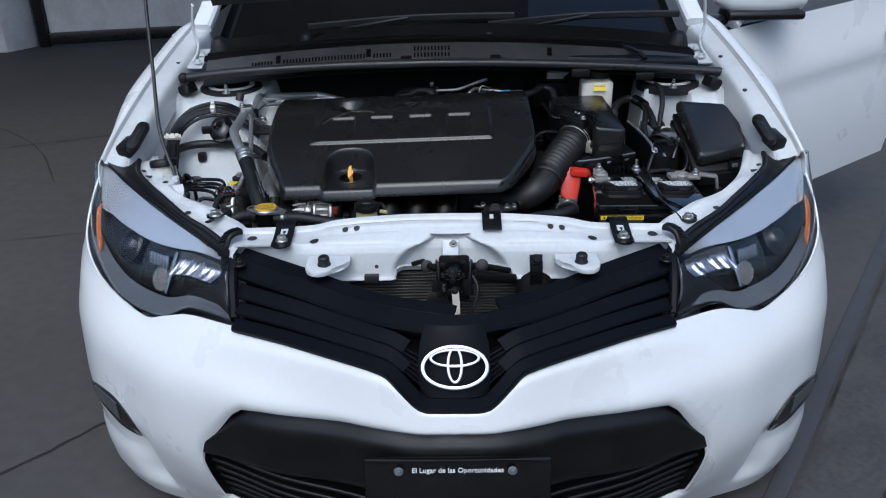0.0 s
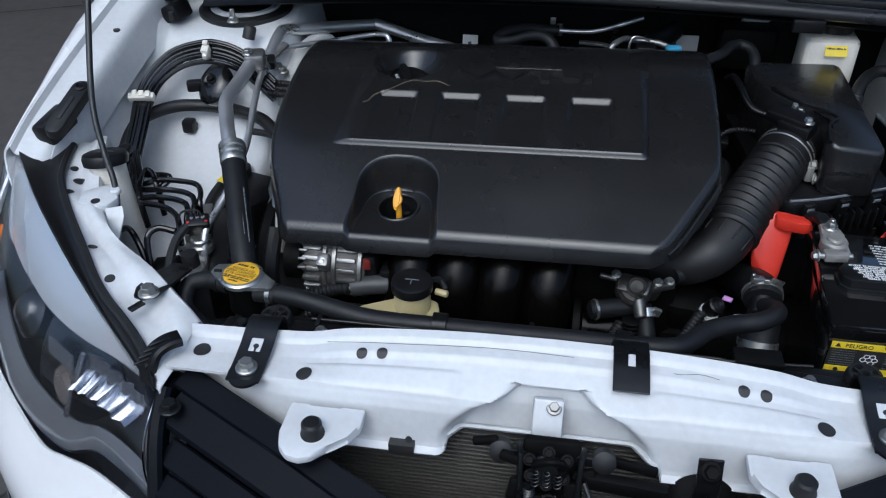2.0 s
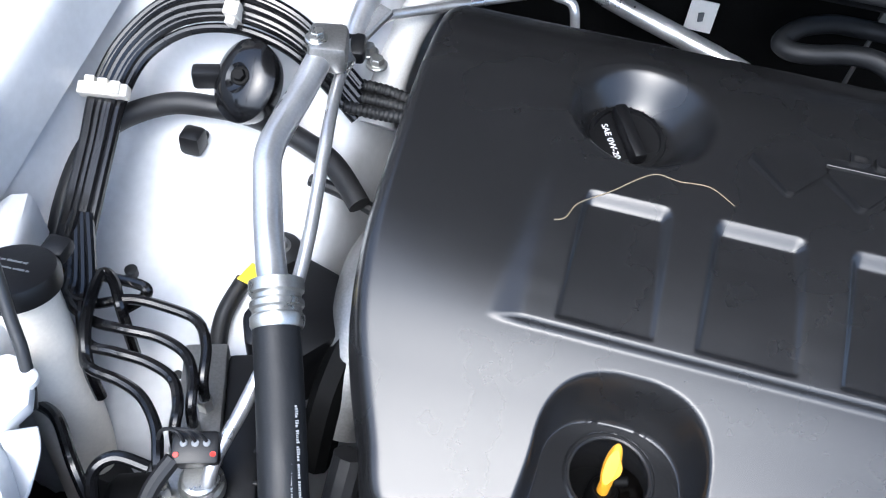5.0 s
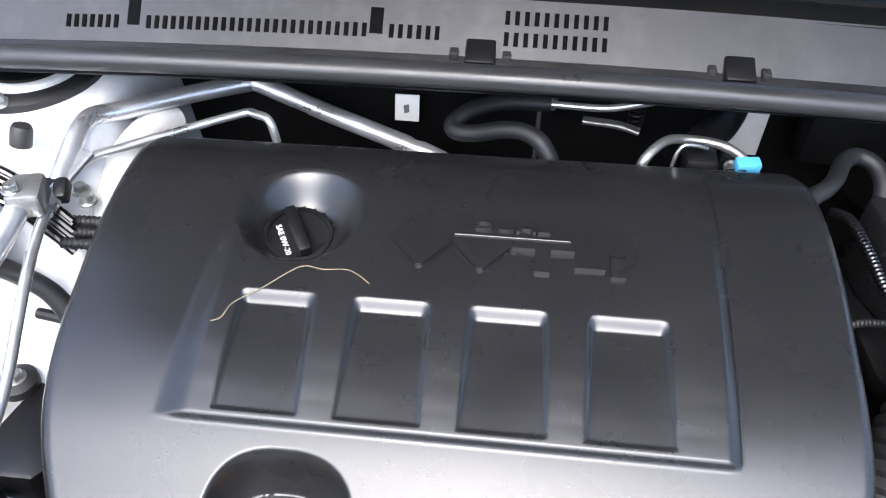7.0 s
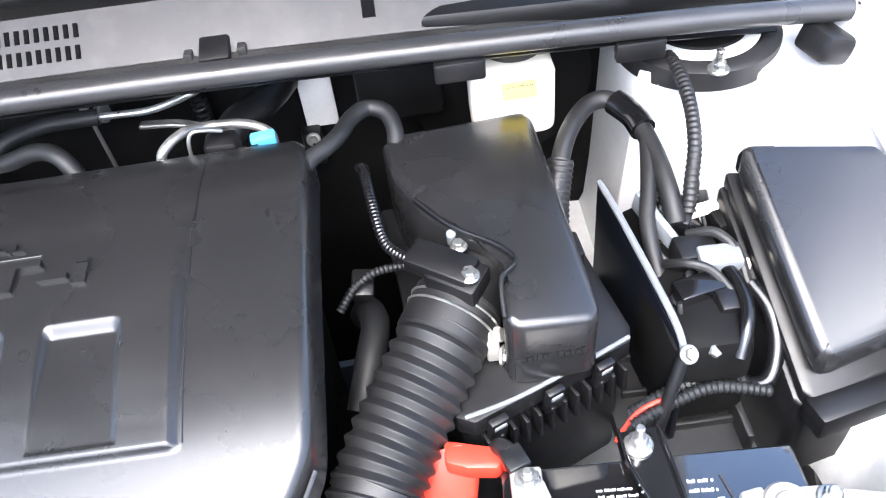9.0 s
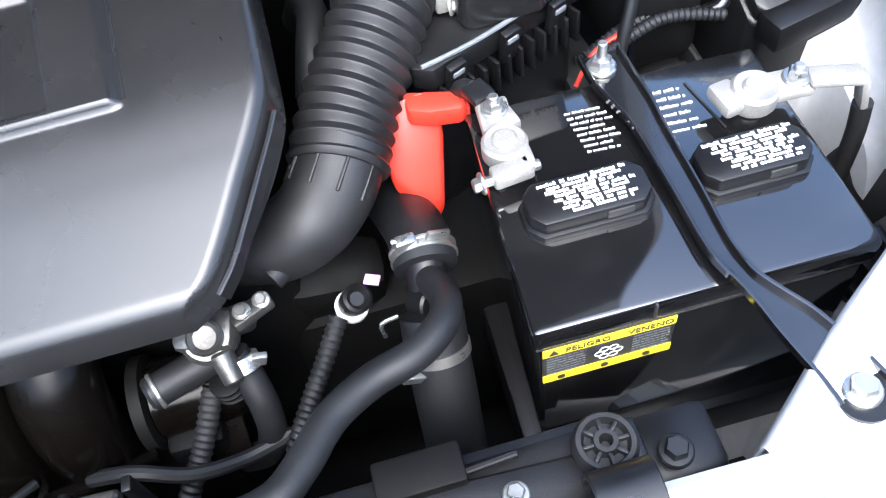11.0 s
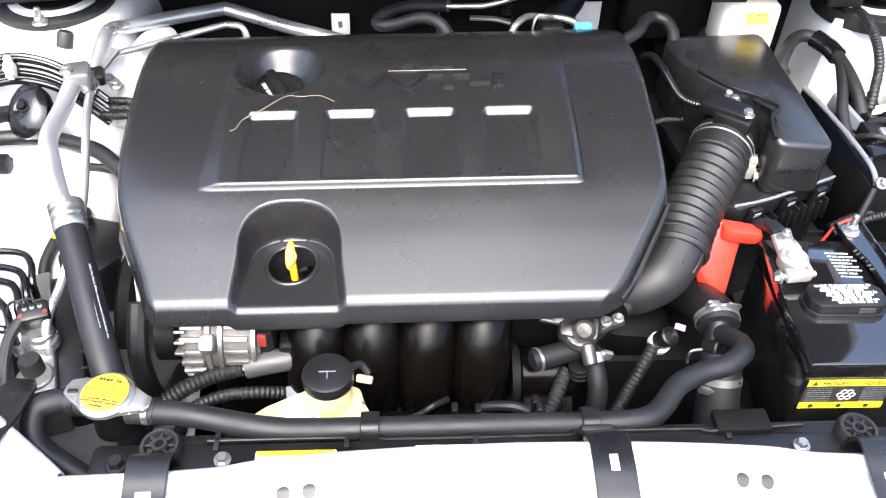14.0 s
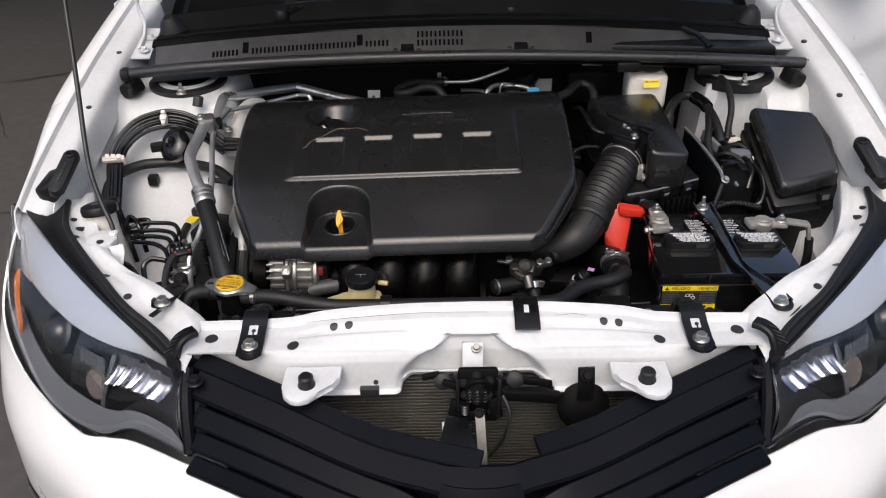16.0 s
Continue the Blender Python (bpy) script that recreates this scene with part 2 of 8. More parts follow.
M_PAINT = material("white body paint", (0.76, 0.76, 0.76), 0.3, vary=0.015, scale=5, coat=0.6, rough_vary=0.05)
M_BAY = material("white bay paint", (0.6, 0.61, 0.62), 0.42, vary=0.05, scale=9, coat=0.15, dirt=0.22, dirt_color=(0.4, 0.385, 0.36))
M_COVER = material("grained black plastic", (0.011, 0.011, 0.0115), 0.27, vary=0.12, scale=8, bump=0.06, bump_scale=900, rough_vary=0.04, dirt=0.01, dirt_color=(0.2, 0.19, 0.18), spec=0.6)
M_BATTERY = material("glossy black battery case", (0.005, 0.005, 0.0055), 0.07, vary=0.2, scale=9, bump=0.02, bump_scale=60, rough_vary=0.05, dirt=0.03, dirt_color=(0.2, 0.19, 0.18), spec=0.85, coat=1.0)
M_STRAP = material("glossy black painted bar", (0.005, 0.005, 0.0055), 0.14, vary=0.15, scale=14, rough_vary=0.06, dirt=0.04, dirt_color=(0.1, 0.1, 0.1), spec=0.8, coat=0.8)
M_PLASTIC = material("black plastic", (0.004, 0.004, 0.0045), 0.42, vary=0.2, scale=14, bump=0.12, bump_scale=700, dirt=0.02, dirt_color=(0.08, 0.075, 0.07), spec=0.38)
M_GLOSS = material("gloss black plastic", (0.004, 0.004, 0.0045), 0.2, vary=0.2, scale=10, coat=0.1, dirt=0.02, dirt_color=(0.15, 0.14, 0.13))
M_SATIN = material("satin black grille plastic", (0.0035, 0.0042, 0.0065), 0.42, vary=0.15, scale=7, bump=0.08, bump_scale=500, spec=0.1)
M_RUBBER = material("black rubber", (0.006, 0.006, 0.0065), 0.55, vary=0.2, scale=20, bump=0.15, bump_scale=600, dirt=0.05, dirt_color=(0.09, 0.085, 0.08))
# grey level set by how the added bonnet pad mirrors in the engine cover
M_FELT = material("dark grey felt", (0.055, 0.055, 0.056), 0.9, vary=0.15, scale=6, bump=0.3, bump_scale=90, spec=0.1)
M_SEAL = material("weathered grey-black rubber", (0.022, 0.022, 0.023), 0.36, vary=0.12, scale=20, bump=0.05, bump_scale=400)
M_HOSE = material("dull black hose rubber", (0.0075, 0.008, 0.009), 0.52, vary=0.18, scale=25, bump=0.12, bump_scale=500, dirt=0.04, dirt_color=(0.06, 0.06, 0.06), spec=0.35)
# near-black base with little gloss, mostly on parts deep in the bay
M_DARK = material("rough near-black metal", (0.0028, 0.0028, 0.0028), 0.6, vary=0.3, scale=18, bump=0.2, bump_scale=150, dirt=0.1, dirt_color=(0.014, 0.013, 0.012), spec=0.12)
M_MANIFOLD = material("semi gloss black manifold", (0.0022, 0.0018, 0.0015), 0.24, vary=0.2, scale=12, bump=0.06, bump_scale=300, spec=0.13)
M_BRACKET = material("black painted steel", (0.005, 0.0053, 0.006), 0.33, vary=0.15, scale=18, dirt=0.04, dirt_color=(0.1, 0.1, 0.1))
M_ALU = material("cast aluminium", (0.3, 0.295, 0.285), 0.42, metal=0.85, vary=0.15, scale=30, bump=0.3, bump_scale=250, dirt=0.15, dirt_color=(0.2, 0.19, 0.17))
M_DULL = material("dull cast aluminium", (0.12, 0.117, 0.11), 0.4, metal=0.85, vary=0.2, scale=40, bump=0.35, bump_scale=300, dirt=0.35, dirt_color=(0.05, 0.045, 0.04))
M_BOOT = material("dark grey rubber boot", (0.045, 0.046, 0.047), 0.5, vary=0.1, scale=30, bump=0.08, bump_scale=400)
M_CAST = material("dirty engine casting", (0.1, 0.095, 0.088), 0.55, metal=0.5, vary=0.3, scale=25, bump=0.4, bump_scale=150, dirt=0.4, dirt_color=(0.03, 0.025, 0.02))
M_PIPE = material("drawn aluminium pipe", (0.72, 0.72, 0.72), 0.34, metal=0.9, vary=0.08, scale=30, rough_vary=0.12)
M_ZINC = material("zinc plated steel", (0.42, 0.42, 0.4), 0.34, metal=0.9, vary=0.12, scale=60)
M_LEAD = material("white oxidised lead", (0.27, 0.26, 0.24), 0.5, metal=0.4, vary=0.2, scale=60, bump=0.4, bump_scale=300)
M_CHROME = material("chrome", (0.48, 0.49, 0.52), 0.1, metal=1.0, vary=0.03, scale=10, rough_vary=0.04)
M_COWL = material("grey cowl plastic", (0.028, 0.028, 0.03), 0.45, vary=0.06, scale=10, bump=0.12, bump_scale=600, dirt=0.1, dirt_color=(0.2, 0.19, 0.18))
M_YELLOW = material("yellow label", (0.72, 0.42, 0.02), 0.45, vary=0.05, scale=40)
M_STICKER = material("bright yellow sticker", (0.78, 0.6, 0.02), 0.4, vary=0.04, scale=40)
M_DIP = material("yellow dipstick plastic", (0.8, 0.38, 0.02), 0.4, vary=0.06, scale=50)
M_RED = material("red plastic", (0.55, 0.03, 0.015), 0.42, vary=0.08, scale=30, bump=0.05)
M_MAROON = material("dark red plastic", (0.16, 0.02, 0.015), 0.45, vary=0.1, scale=30)
M_CREAM = material("cream translucent plastic", (0.46, 0.39, 0.2), 0.4, vary=0.06, scale=25)
M_MILK = material("milky white plastic", (0.72, 0.68, 0.6), 0.4, vary=0.05, scale=25, dirt=0.15, dirt_color=(0.3, 0.25, 0.2))
M_PAPER = material("white paper label", (0.78, 0.78, 0.75), 0.55, vary=0.03, scale=40)
M_INK = material("black print", (0.02, 0.02, 0.02), 0.5, vary=0.05, scale=40)
M_WHITEINK = material("white print", (0.75, 0.75, 0.75), 0.5, vary=0.05, scale=60)
M_GREYCONN = material("grey connector plastic", (0.13, 0.14, 0.15), 0.45, vary=0.1, scale=40)
M_LIGHTCONN = material("light grey connector plastic", (0.5, 0.5, 0.49), 0.45, vary=0.1, scale=40)
M_BLUE = material("blue connector plastic", (0.08, 0.32, 0.5), 0.4, vary=0.08, scale=40)
M_PINK = material("violet tag", (0.5, 0.25, 0.55), 0.5, vary=0.05, scale=40)
M_FOIL = material("heat shield foil", (0.5, 0.49, 0.46), 0.5, metal=0.6, vary=0.15, scale=25, bump=0.6, bump_scale=60)
M_FIN = material("dusty condenser fins", (0.1, 0.095, 0.085), 0.55, metal=0.4, vary=0.25, scale=30)
M_AMBER = material("amber reflector", (0.5, 0.13, 0.02), 0.2, vary=0.08, scale=60, coat=0.5)
M_SILVER = material("silver lamp housing", (0.55, 0.56, 0.58), 0.24, metal=0.7, vary=0.02, scale=10, rough_vary=0.03)
M_TRIM = material("dark grey lamp trim", (0.1, 0.103, 0.11), 0.35, metal=0.3, vary=0.03, scale=10, rough_vary=0.03)
M_REFLECT = material("lamp reflector metal", (0.36, 0.36, 0.38), 0.24, metal=1.0, vary=0.03, scale=20, rough_vary=0.04)
M_BOWL = material("dull reflector metal", (0.36, 0.31, 0.28), 0.25, metal=0.9, vary=0.05, scale=20, rough_vary=0.04)
M_LENS = clear("clear lamp lens", (0.97, 0.98, 1.0), 0.02, 1.22)
M_GLASS = material("windscreen glass", (0.002, 0.0025, 0.003), 0.03, vary=0.05, scale=4, rough_vary=0.01, spec=0.4)
M_HAIR = material("dry straw", (0.22, 0.17, 0.11), 0.6, vary=0.1, scale=80)
M_ROD = material("dark prop rod paint", (0.02, 0.021, 0.022), 0.4, vary=0.1, scale=30)
M_WALL = material("white limewashed wall", (0.66, 0.63, 0.61), 0.8, vary=0.08, scale=2, bump=0.5, bump_scale=40, dirt=0.3, dirt_color=(0.35, 0.3, 0.27))
M_YARD = material("weathered grey render", (0.2, 0.19, 0.18), 0.85, vary=0.2, scale=1.5, bump=0.5, bump_scale=40, dirt=0.3, dirt_color=(0.1, 0.09, 0.08))
M_ASPHALT = material("worn dark concrete", (0.056, 0.052, 0.05), 0.75, vary=0.18, scale=1.3, bump=0.5, bump_scale=120, dirt=0.25, dirt_color=(0.05, 0.048, 0.046))
M_PATCH = material("rough grey concrete", (0.05, 0.048, 0.046), 0.85, vary=0.3, scale=4, bump=1.0, bump_scale=45, dirt=0.5, dirt_color=(0.06, 0.06, 0.06))
M_STRIP = material("dark steel channel", (0.045, 0.045, 0.048), 0.6, vary=0.15, scale=6, bump=0.3, bump_scale=80)
# near-zero albedo: the dark of grille gap and cowl slots as colour; also clips
M_VOID = material("matt black for gap shade and clips", (0.0015, 0.0015, 0.0018), 0.8, vary=0.1, scale=10, spec=0.08)
M_JOINT = material("dark joint", (0.02, 0.02, 0.02), 0.9, vary=0.2, scale=10)

# ---- ground and surroundings ----
ground = solo("ground", sheet(lambda u, v: (-40 + 80 * u, -40 + 80 * v, 0.0), 40, 40), M_ASPHALT, "worn dark grey concrete yard floor with cracks and joints", "ground", kind="structure")


def crack(name, pts, w, seed):
    rnd = random.Random(seed)
    line = smooth(pts, 10)
    a, b = [], []
    for i, p in enumerate(line):
        t = (line[min(i + 1, len(line) - 1)] - line[max(i - 1, 0)]).normalized()
        s = Vector((-t.y, t.x, 0))
        j = s * rnd.uniform(-0.004, 0.004)
        ww = w * rnd.uniform(0.4, 1.0)
        a.append(p + j + s * ww)
        b.append(p + j - s * ww)
    bm = bmesh.new()
    va = [bm.verts.new((p.x, p.y, 0.004)) for p in a]
    vb = [bm.verts.new((p.x, p.y, 0.004)) for p in b]
    for k in range(len(va) - 1):
        bm.faces.new((vb[k], vb[k + 1], va[k + 1], va[k]))
    ob = part(name, bm, M_JOINT, ground)
    return ob


crack("crack", [(-3.2, -0.9, 0), (-1.9, -0.15, 0), (-1.26, 0.23, 0), (-1.0, 0.5, 0), (-0.7, 0.8, 0)], 0.0045, 1)
crack("crack", [(-3.6, 2.6, 0), (-2.6, 3.05, 0), (-2.0, 3.3, 0), (-1.2, 3.75, 0)], 0.008, 2)
crack("crack", [(-3.4, 4.0, 0), (-2.45, 3.2, 0), (-2.0, 2.5, 0)], 0.005, 3)
crack("crack", [(-4.5, 1.0, 0), (-2.6, 1.6, 0), (-1.4, 1.9, 0)], 0.004, 4)
crack("crack", [(1.14, 0.558, 0), (1.266, 0.56, 0), (1.5, 0.6, 0), (2.2, 0.7, 0)], 0.006, 5)

# channel and rough strip on the driver's side
solo("road", prism([(0.275, -0.6), (0.335, -0.6), (3.37, 4.0), (3.31, 4.0)], -0.02, 0.006, 0.002), M_STRIP, "dark steel drainage channel let into the concrete floor", "drain", kind="structure")


def patch_surface(u, v):
    y = -0.3 + 2.6 * v
    x0 = 0.832 + 0.66 * (y - 0.143)
    x = x0 + 0.004 + 0.3 * u * (0.75 + 0.6 * noise.noise(Vector((y * 2.3, 3.0, 0))) + 0.2 * noise.noise(Vector((y * 9, 1.0, 0))))
    edge = min(u, 1 - u, v, 1 - v)
    z = 0.006 + (0.022 * (0.5 + noise.noise(Vector((x * 6, y * 6, 1)))) + 0.008 * noise.noise(Vector((x * 25, y * 25, 4)))) * step(0, 0.1, edge)
    return (x, y, z)


solo("pavement", sheet(patch_surface, 50, 90), M_PATCH, "broken rough grey concrete patch beside the drain", "pavement", kind="structure")

for shift, w, seed in ((0.0, 0.009, 11), (0.09, 0.005, 12), (0.17, 0.004, 13)):
    crack("crack", [(patch_surface(1.0 - shift, v / 12)[0] + 0.004, -0.3 + 2.6 * v / 12, 0) for v in range(13)], w, seed)

wall_1 = solo("wall_1", prism([(-8, 5.95), (-3.78, 5.75), (-3.62, 6.0), (-8, 6.3)], 0, 3.2, 0.01), M_WALL, "whitewashed masonry wall with dirty base", "wall", kind="structure")
door_1 = thing("door_1", (-2.9, 6.3, 0), "white sheet metal gate in a black frame", "gate", kind="structure")
part("door_frame", box((-3.55, 6.0, 1.2), (0.09, 0.09, 2.4), 0.006), M_BRACKET, door_1)
part("bottom_rail", prism([(-3.5, 5.97), (-1.2, 6.55), (-1.23, 6.62), (-3.53, 6.04)], 0.02, 0.12, 0.005), M_BRACKET, door_1)
part("door_panel", prism([(-3.5, 6.0), (-1.2, 6.58), (-1.21, 6.61), (-3.51, 6.03)], 0.12, 2.4, 0.004), M_WALL, door_1)

wall_2 = solo("wall_2", prism([(-14, -11), (14, -11), (14, -11.3), (-14, -11.3)], 0, 3.2, 0.01), M_YARD, "plain weathered grey yard wall facing the car", "wall", kind="structure")

# added out-of-view slab: keeps sky light off the cowl and rear of the bay
solo("sky_block_slab", box((-4.7, 6.4, 3.3), (10.8, 9.0, 0.12), 0.01), M_WALL, "flat unseen slab added to block sky over the rear of the yard", "canopy", kind="structure")

# ---- car body ----
NOSE = [(0, -0.205), (0.1, -0.198), (0.25, -0.142), (0.44, -0.035), (0.64, 0.08), (0.79, 0.19), (0.862, 0.29), (0.879, 0.42), (0.882, 0.55)]
NOSE_ARC = [0.0]
for (xa, ya), (xb, yb) in zip(NOSE, NOSE[1:]):
    NOSE_ARC.append(NOSE_ARC[-1] + math.hypot(xb - xa, yb - ya))
NX = [(s, p[0]) for s, p in zip(NOSE_ARC, NOSE)]
NY = [(s, p[1]) for s, p in zip(NOSE_ARC, NOSE)]
S_END = NOSE_ARC[-1]
EDGE_TOP = [(0, 0.553), (0.06, 0.556), (0.09, 0.585), (0.113, 0.608), (0.15, 0.62), (0.23, 0.628), (0.34, 0.63), (0.495, 0.622), (0.6, 0.618), (0.66, 0.602), (0.72, 0.584), (0.8, 0.594), (0.91, 0.625), (1.03, 0.685), (1.12, 0.75), (1.2, 0.79), (S_END, 0.8)]
INTAKE_TOP = [(0, 0.509), (0.2, 0.507), (0.38, 0.49), (0.425, 0.482), (0.455, 0.46), (0.55, 0.345), (0.572, 0.27), (S_END, 0.26)]
INTAKE_LOW = [(0, 0.17), (0.4, 0.16), (0.6, 0.165), (0.62, 0.2), (S_END, 0.2)]


CORNER = [(0.05, 0.02), (0.1, 0.034), (0.25, 0.032), (0.3, 0.036), (0.35, 0.034), (0.4, 0.028), (0.45, 0.022), (0.5, 0.02), (0.6, 0.02), (0.66, 0.018), (0.74, 0.0)]
LIP = [(0.05, 0.04), (0.1, 0.052), (0.15, 0.05), (0.185, 0.035), (0.225, 0.0)]


def nose_point(s, z, push=0.0):
    """A place on the bumper skin, s metres round from the middle (either side), at height z."""
    sign, a = (1 if s >= 0 else -1), abs(s)
    x, y = soft_table(NX, a), soft_table(NY, a)
    dx = (soft_table(NX, a + 0.01) - soft_table(NX, max(a - 0.01, 0))) or 1e-6
    dy = soft_table(NY, a + 0.01) - soft_table(NY, max(a - 0.01, 0))
    n = Vector((dy, -dx)).normalized() if a < S_END - 0.005 else Vector((1, 0))
    bulge = soft_table([(0.05, -0.03), (0.12, -0.01), (0.2, 0.012), (0.3, 0.03), (0.42, 0.036), (0.5, 0.034), (0.56, 0.018), (0.62, 0.004), (0.72, -0.015), (0.8, -0.03)], z)
    bulge *= 1.0 + 0.8 * step(0.2, 0.42, a) * (1 - step(0.6, 0.85, a)) - 0.35 * step(0.8, 1.0, a)
    bulge += 0.45 * lerp_table(CORNER, z) * step(0.45, 0.85, a) + 0.25 * lerp_table(LIP, z) * step(0.7, 0.86, a)
    bulge -= 0.016 * step(0.725, 0.745, a) * (1 - step(0.76, 0.85, a)) * step(0.1, 0.16, z) * (1 - step(0.25, 0.31, z))
    x, y = x + n.x * (bulge + push), y + n.y * (bulge + push)
    return Vector((sign * max(x, 0) if a > 1e-6 else 0, y, z))


ROWS_A, ROWS_B, ROWS_C = 14, 12, 14
COLS = 240
CUT = 0.556


def bumper_skin(u, v):
    s = (2 * u - 1) * S_END
    a = abs(s)
    t, i0, i1 = soft_table(EDGE_TOP, a), lerp_table(INTAKE_TOP, a), lerp_table(INTAKE_LOW, a)
    n = ROWS_A + ROWS_B + ROWS_C
    j = round(v * n)
    if j <= ROWS_A:
        z = t + (i0 - t) * j / ROWS_A
    elif j <= ROWS_A + ROWS_B:
        z = i0 + (i1 - i0) * (j - ROWS_A) / ROWS_B
    else:
        z = i1 + (0.05 - i1) * (j - ROWS_A - ROWS_B) / ROWS_C
    push = -0.012 * (1 - step(0, 2.5, j)) - 0.45 * lerp_table(CORNER, z) * step(0.45, 0.85, a) * (1 - step(0, 6, j))
    rim = 1 - step(CUT - 0.002, CUT + 0.03, a)
    push -= rim * {ROWS_A - 2: 0.0005, ROWS_A - 1: 0.003, ROWS_A: 0.011, ROWS_A + ROWS_B: 0.011, ROWS_A + ROWS_B + 1: 0.003}.get(j, 0.0)
    return nose_point(s, z, push)




def in_intake(i, j):
    s = abs((2 * (i + 0.5) / COLS - 1) * S_END)
    return s < CUT and ROWS_A <= j < ROWS_A + ROWS_B


car = thing("car", (0, 0.9, 0), "white compact sedan with its bonnet open, standing on concrete", "car")
part("bumper_cover", sheet(bumper_skin, COLS, ROWS_A + ROWS_B + ROWS_C, 0.004, skip=in_intake), M_PAINT, car, "white painted front bumper cover", 50)

# lower intake: textured black insert, slats and plate
part("intake_insert", sheet(lambda u, v: nose_point((2 * u - 1) * 0.558, (lerp_table(INTAKE_TOP, abs(2 * u - 1) * 0.55) + 0.01) * (1 - v) + (0.35 - 0.03 * step(0.3, 1.0, abs(2 * u - 1))) * v, -0.03 + 0.022 * step(0.12, 0.3, v) - 0.012 * step(0.85, 1, v)), 80, 16, 0.004), M_PLASTIC, car, "grained black lower grille surround")
part("intake_back", sheet(lambda u, v: nose_point((2 * u - 1) * 0.58, 0.5 - 0.4 * v, -0.075), 60, 4, 0.004), M_DARK, car)
for k in range(6):
    part("intake_slat", bar([nose_point(q * 0.555 / 12, 0.318 - 0.027 * k, -0.03) for q in range(-12, 13)], 0.026, 0.009, 2), M_PLASTIC, car)
plate = part("plate_holder", box((0.004, -0.258, 0.39), (0.345, 0.016, 0.155), 0.005, (-8, 0, 0)), M_GLOSS, car, "black dealer plate with white slogan")
pm = plane_at((0.004, -0.2662, 0.452), (1, 0, 0), (0, 0.14, 1))
part("lettering", lettering("El Lugar de las Oportunidades", 0.0138, pm, 0.0006, 0.0001), M_WHITEINK, plate)
for sx in (-0.104, 0.104):
    part("screw", bolt((sx, -0.266, 0.451), 0.006, (0, -1, 0.1)), M_GREYCONN, plate)

# fog lamps
for sgn in (-1, 1):
    def slit(u, v, sg=sgn, shrink=1.0, out=0.007):
        q = 0.235 * (0.5 + (u - 0.5) * shrink)
        hi = soft_table([(0, 0.312), (0.03, 0.342), (0.075, 0.362), (0.155, 0.352), (0.235, 0.309)], q)
        lo = soft_table([(0, 0.292), (0.012, 0.266), (0.03, 0.264), (0.115, 0.293), (0.235, 0.305)], q)
        z = (hi + lo) / 2 + (hi - lo) * (0.5 - v) * shrink
        return nose_point(sg * (0.765 + q), z, out)
    fog = part("fog_lamp", sheet(slit, 24, 10, 0.004), M_GLOSS, car, "dark fog lamp in a slanted recess")
    part("lamp_glass", sheet(lambda u, v, sg=sgn: slit(0.25 + 0.45 * u, 0.12 + 0.55 * v, sg, 1.0, 0.01), 10, 6, 0.003), M_TRIM, fog)

# upper grille: a broad top bar, two slats and the frame along the bumper's edge
G_TOP = [(0.0, -0.12, 0.664), (0.155, -0.07, 0.668), (0.3, -0.002, 0.688), (0.452, 0.068, 0.708)]


def grille_line(f, sg, x0=0.04, x1=0.438, n=12):
    out = []
    for k in range(n + 1):
        x = x0 + (x1 - x0) * k / n
        top = Vector((x, soft_table([(p[0], p[1]) for p in G_TOP], x), soft_table([(p[0], p[2]) for p in G_TOP], x)))
        s_low = soft_table([(0, 0), (0.1, 0.1), (0.25, 0.26), (0.44, 0.478)], x)
        low = nose_point(s_low, soft_table(EDGE_TOP, s_low) + 0.008, -0.014)
        p = top.lerp(low, f)
        out.append(Vector((sg * p.x, p.y, p.z)))
    return out


grille = part("grille", bar(grille_line(0, -1)[::-1] + grille_line(0, 1), 0.046, 0.018, 4, tilt=24), M_SATIN, car, "satin black front grille")
for sg, inner in ((-1, -0.002), (1, 0.085)):
    part("air_guide", bar([p + Vector((0, 0.036, 0.016)) for p in grille_line(0, sg, inner)], 0.032, 0.01, 4, tilt=18 * sg), M_SATIN, grille, "black plastic air guide above the grille")
for sg in (-1, 1):
    for f, w, h in ((0.42, 0.034, 0.011), (0.75, 0.03, 0.011)):
        part("grille_bar", bar(grille_line(f, sg, 0.09), w, h, 4, tilt=26 * sg), M_SATIN, grille)
    # added black sheet that stands in for the shade behind the bars
    part("grille_gap_shade", sheet(lambda u, v: Vector(grille_line(0.1 + 0.9 * v, sg, 0.02, 0.43, 1)[1]).lerp(Vector(grille_line(0.1 + 0.9 * v, sg, 0.02, 0.43, 1)[0]), 1 - u) + Vector((0, 0.024 + 0.008 * v, -0.02)), 10, 4, 0.004), M_VOID, grille)
    part("grille_corner", box((sg * 0.456, 0.085, 0.708), (0.03, 0.05, 0.034), 0.008, (-14, 0, 38 * sg)), M_SATIN, grille)
    part("grille_end", bar([(sg * 0.448, 0.075, 0.722), (sg * 0.446, 0.03, 0.69), (sg * 0.44, -0.012, 0.632)], 0.018, 0.03, 6), M_SATIN, grille)
    for k in range(6):
        a, b = grille_line(0.45 + 0.075 * k, sg, 0.055, 0.1, 1)
        part("grille_mesh", bar([a + Vector((0, 0.01, -0.004)), b + Vector((0, 0.01, -0.004))], 0.012, 0.003, 2), M_SATIN, grille)
part("grille_frame", bar([nose_point(s * 0.472 / 16, soft_table(EDGE_TOP, abs(s * 0.472 / 16)) + 0.005, -0.008) for s in range(-16, 17)], 0.03, 0.016, 3, tilt=20), M_SATIN, grille)


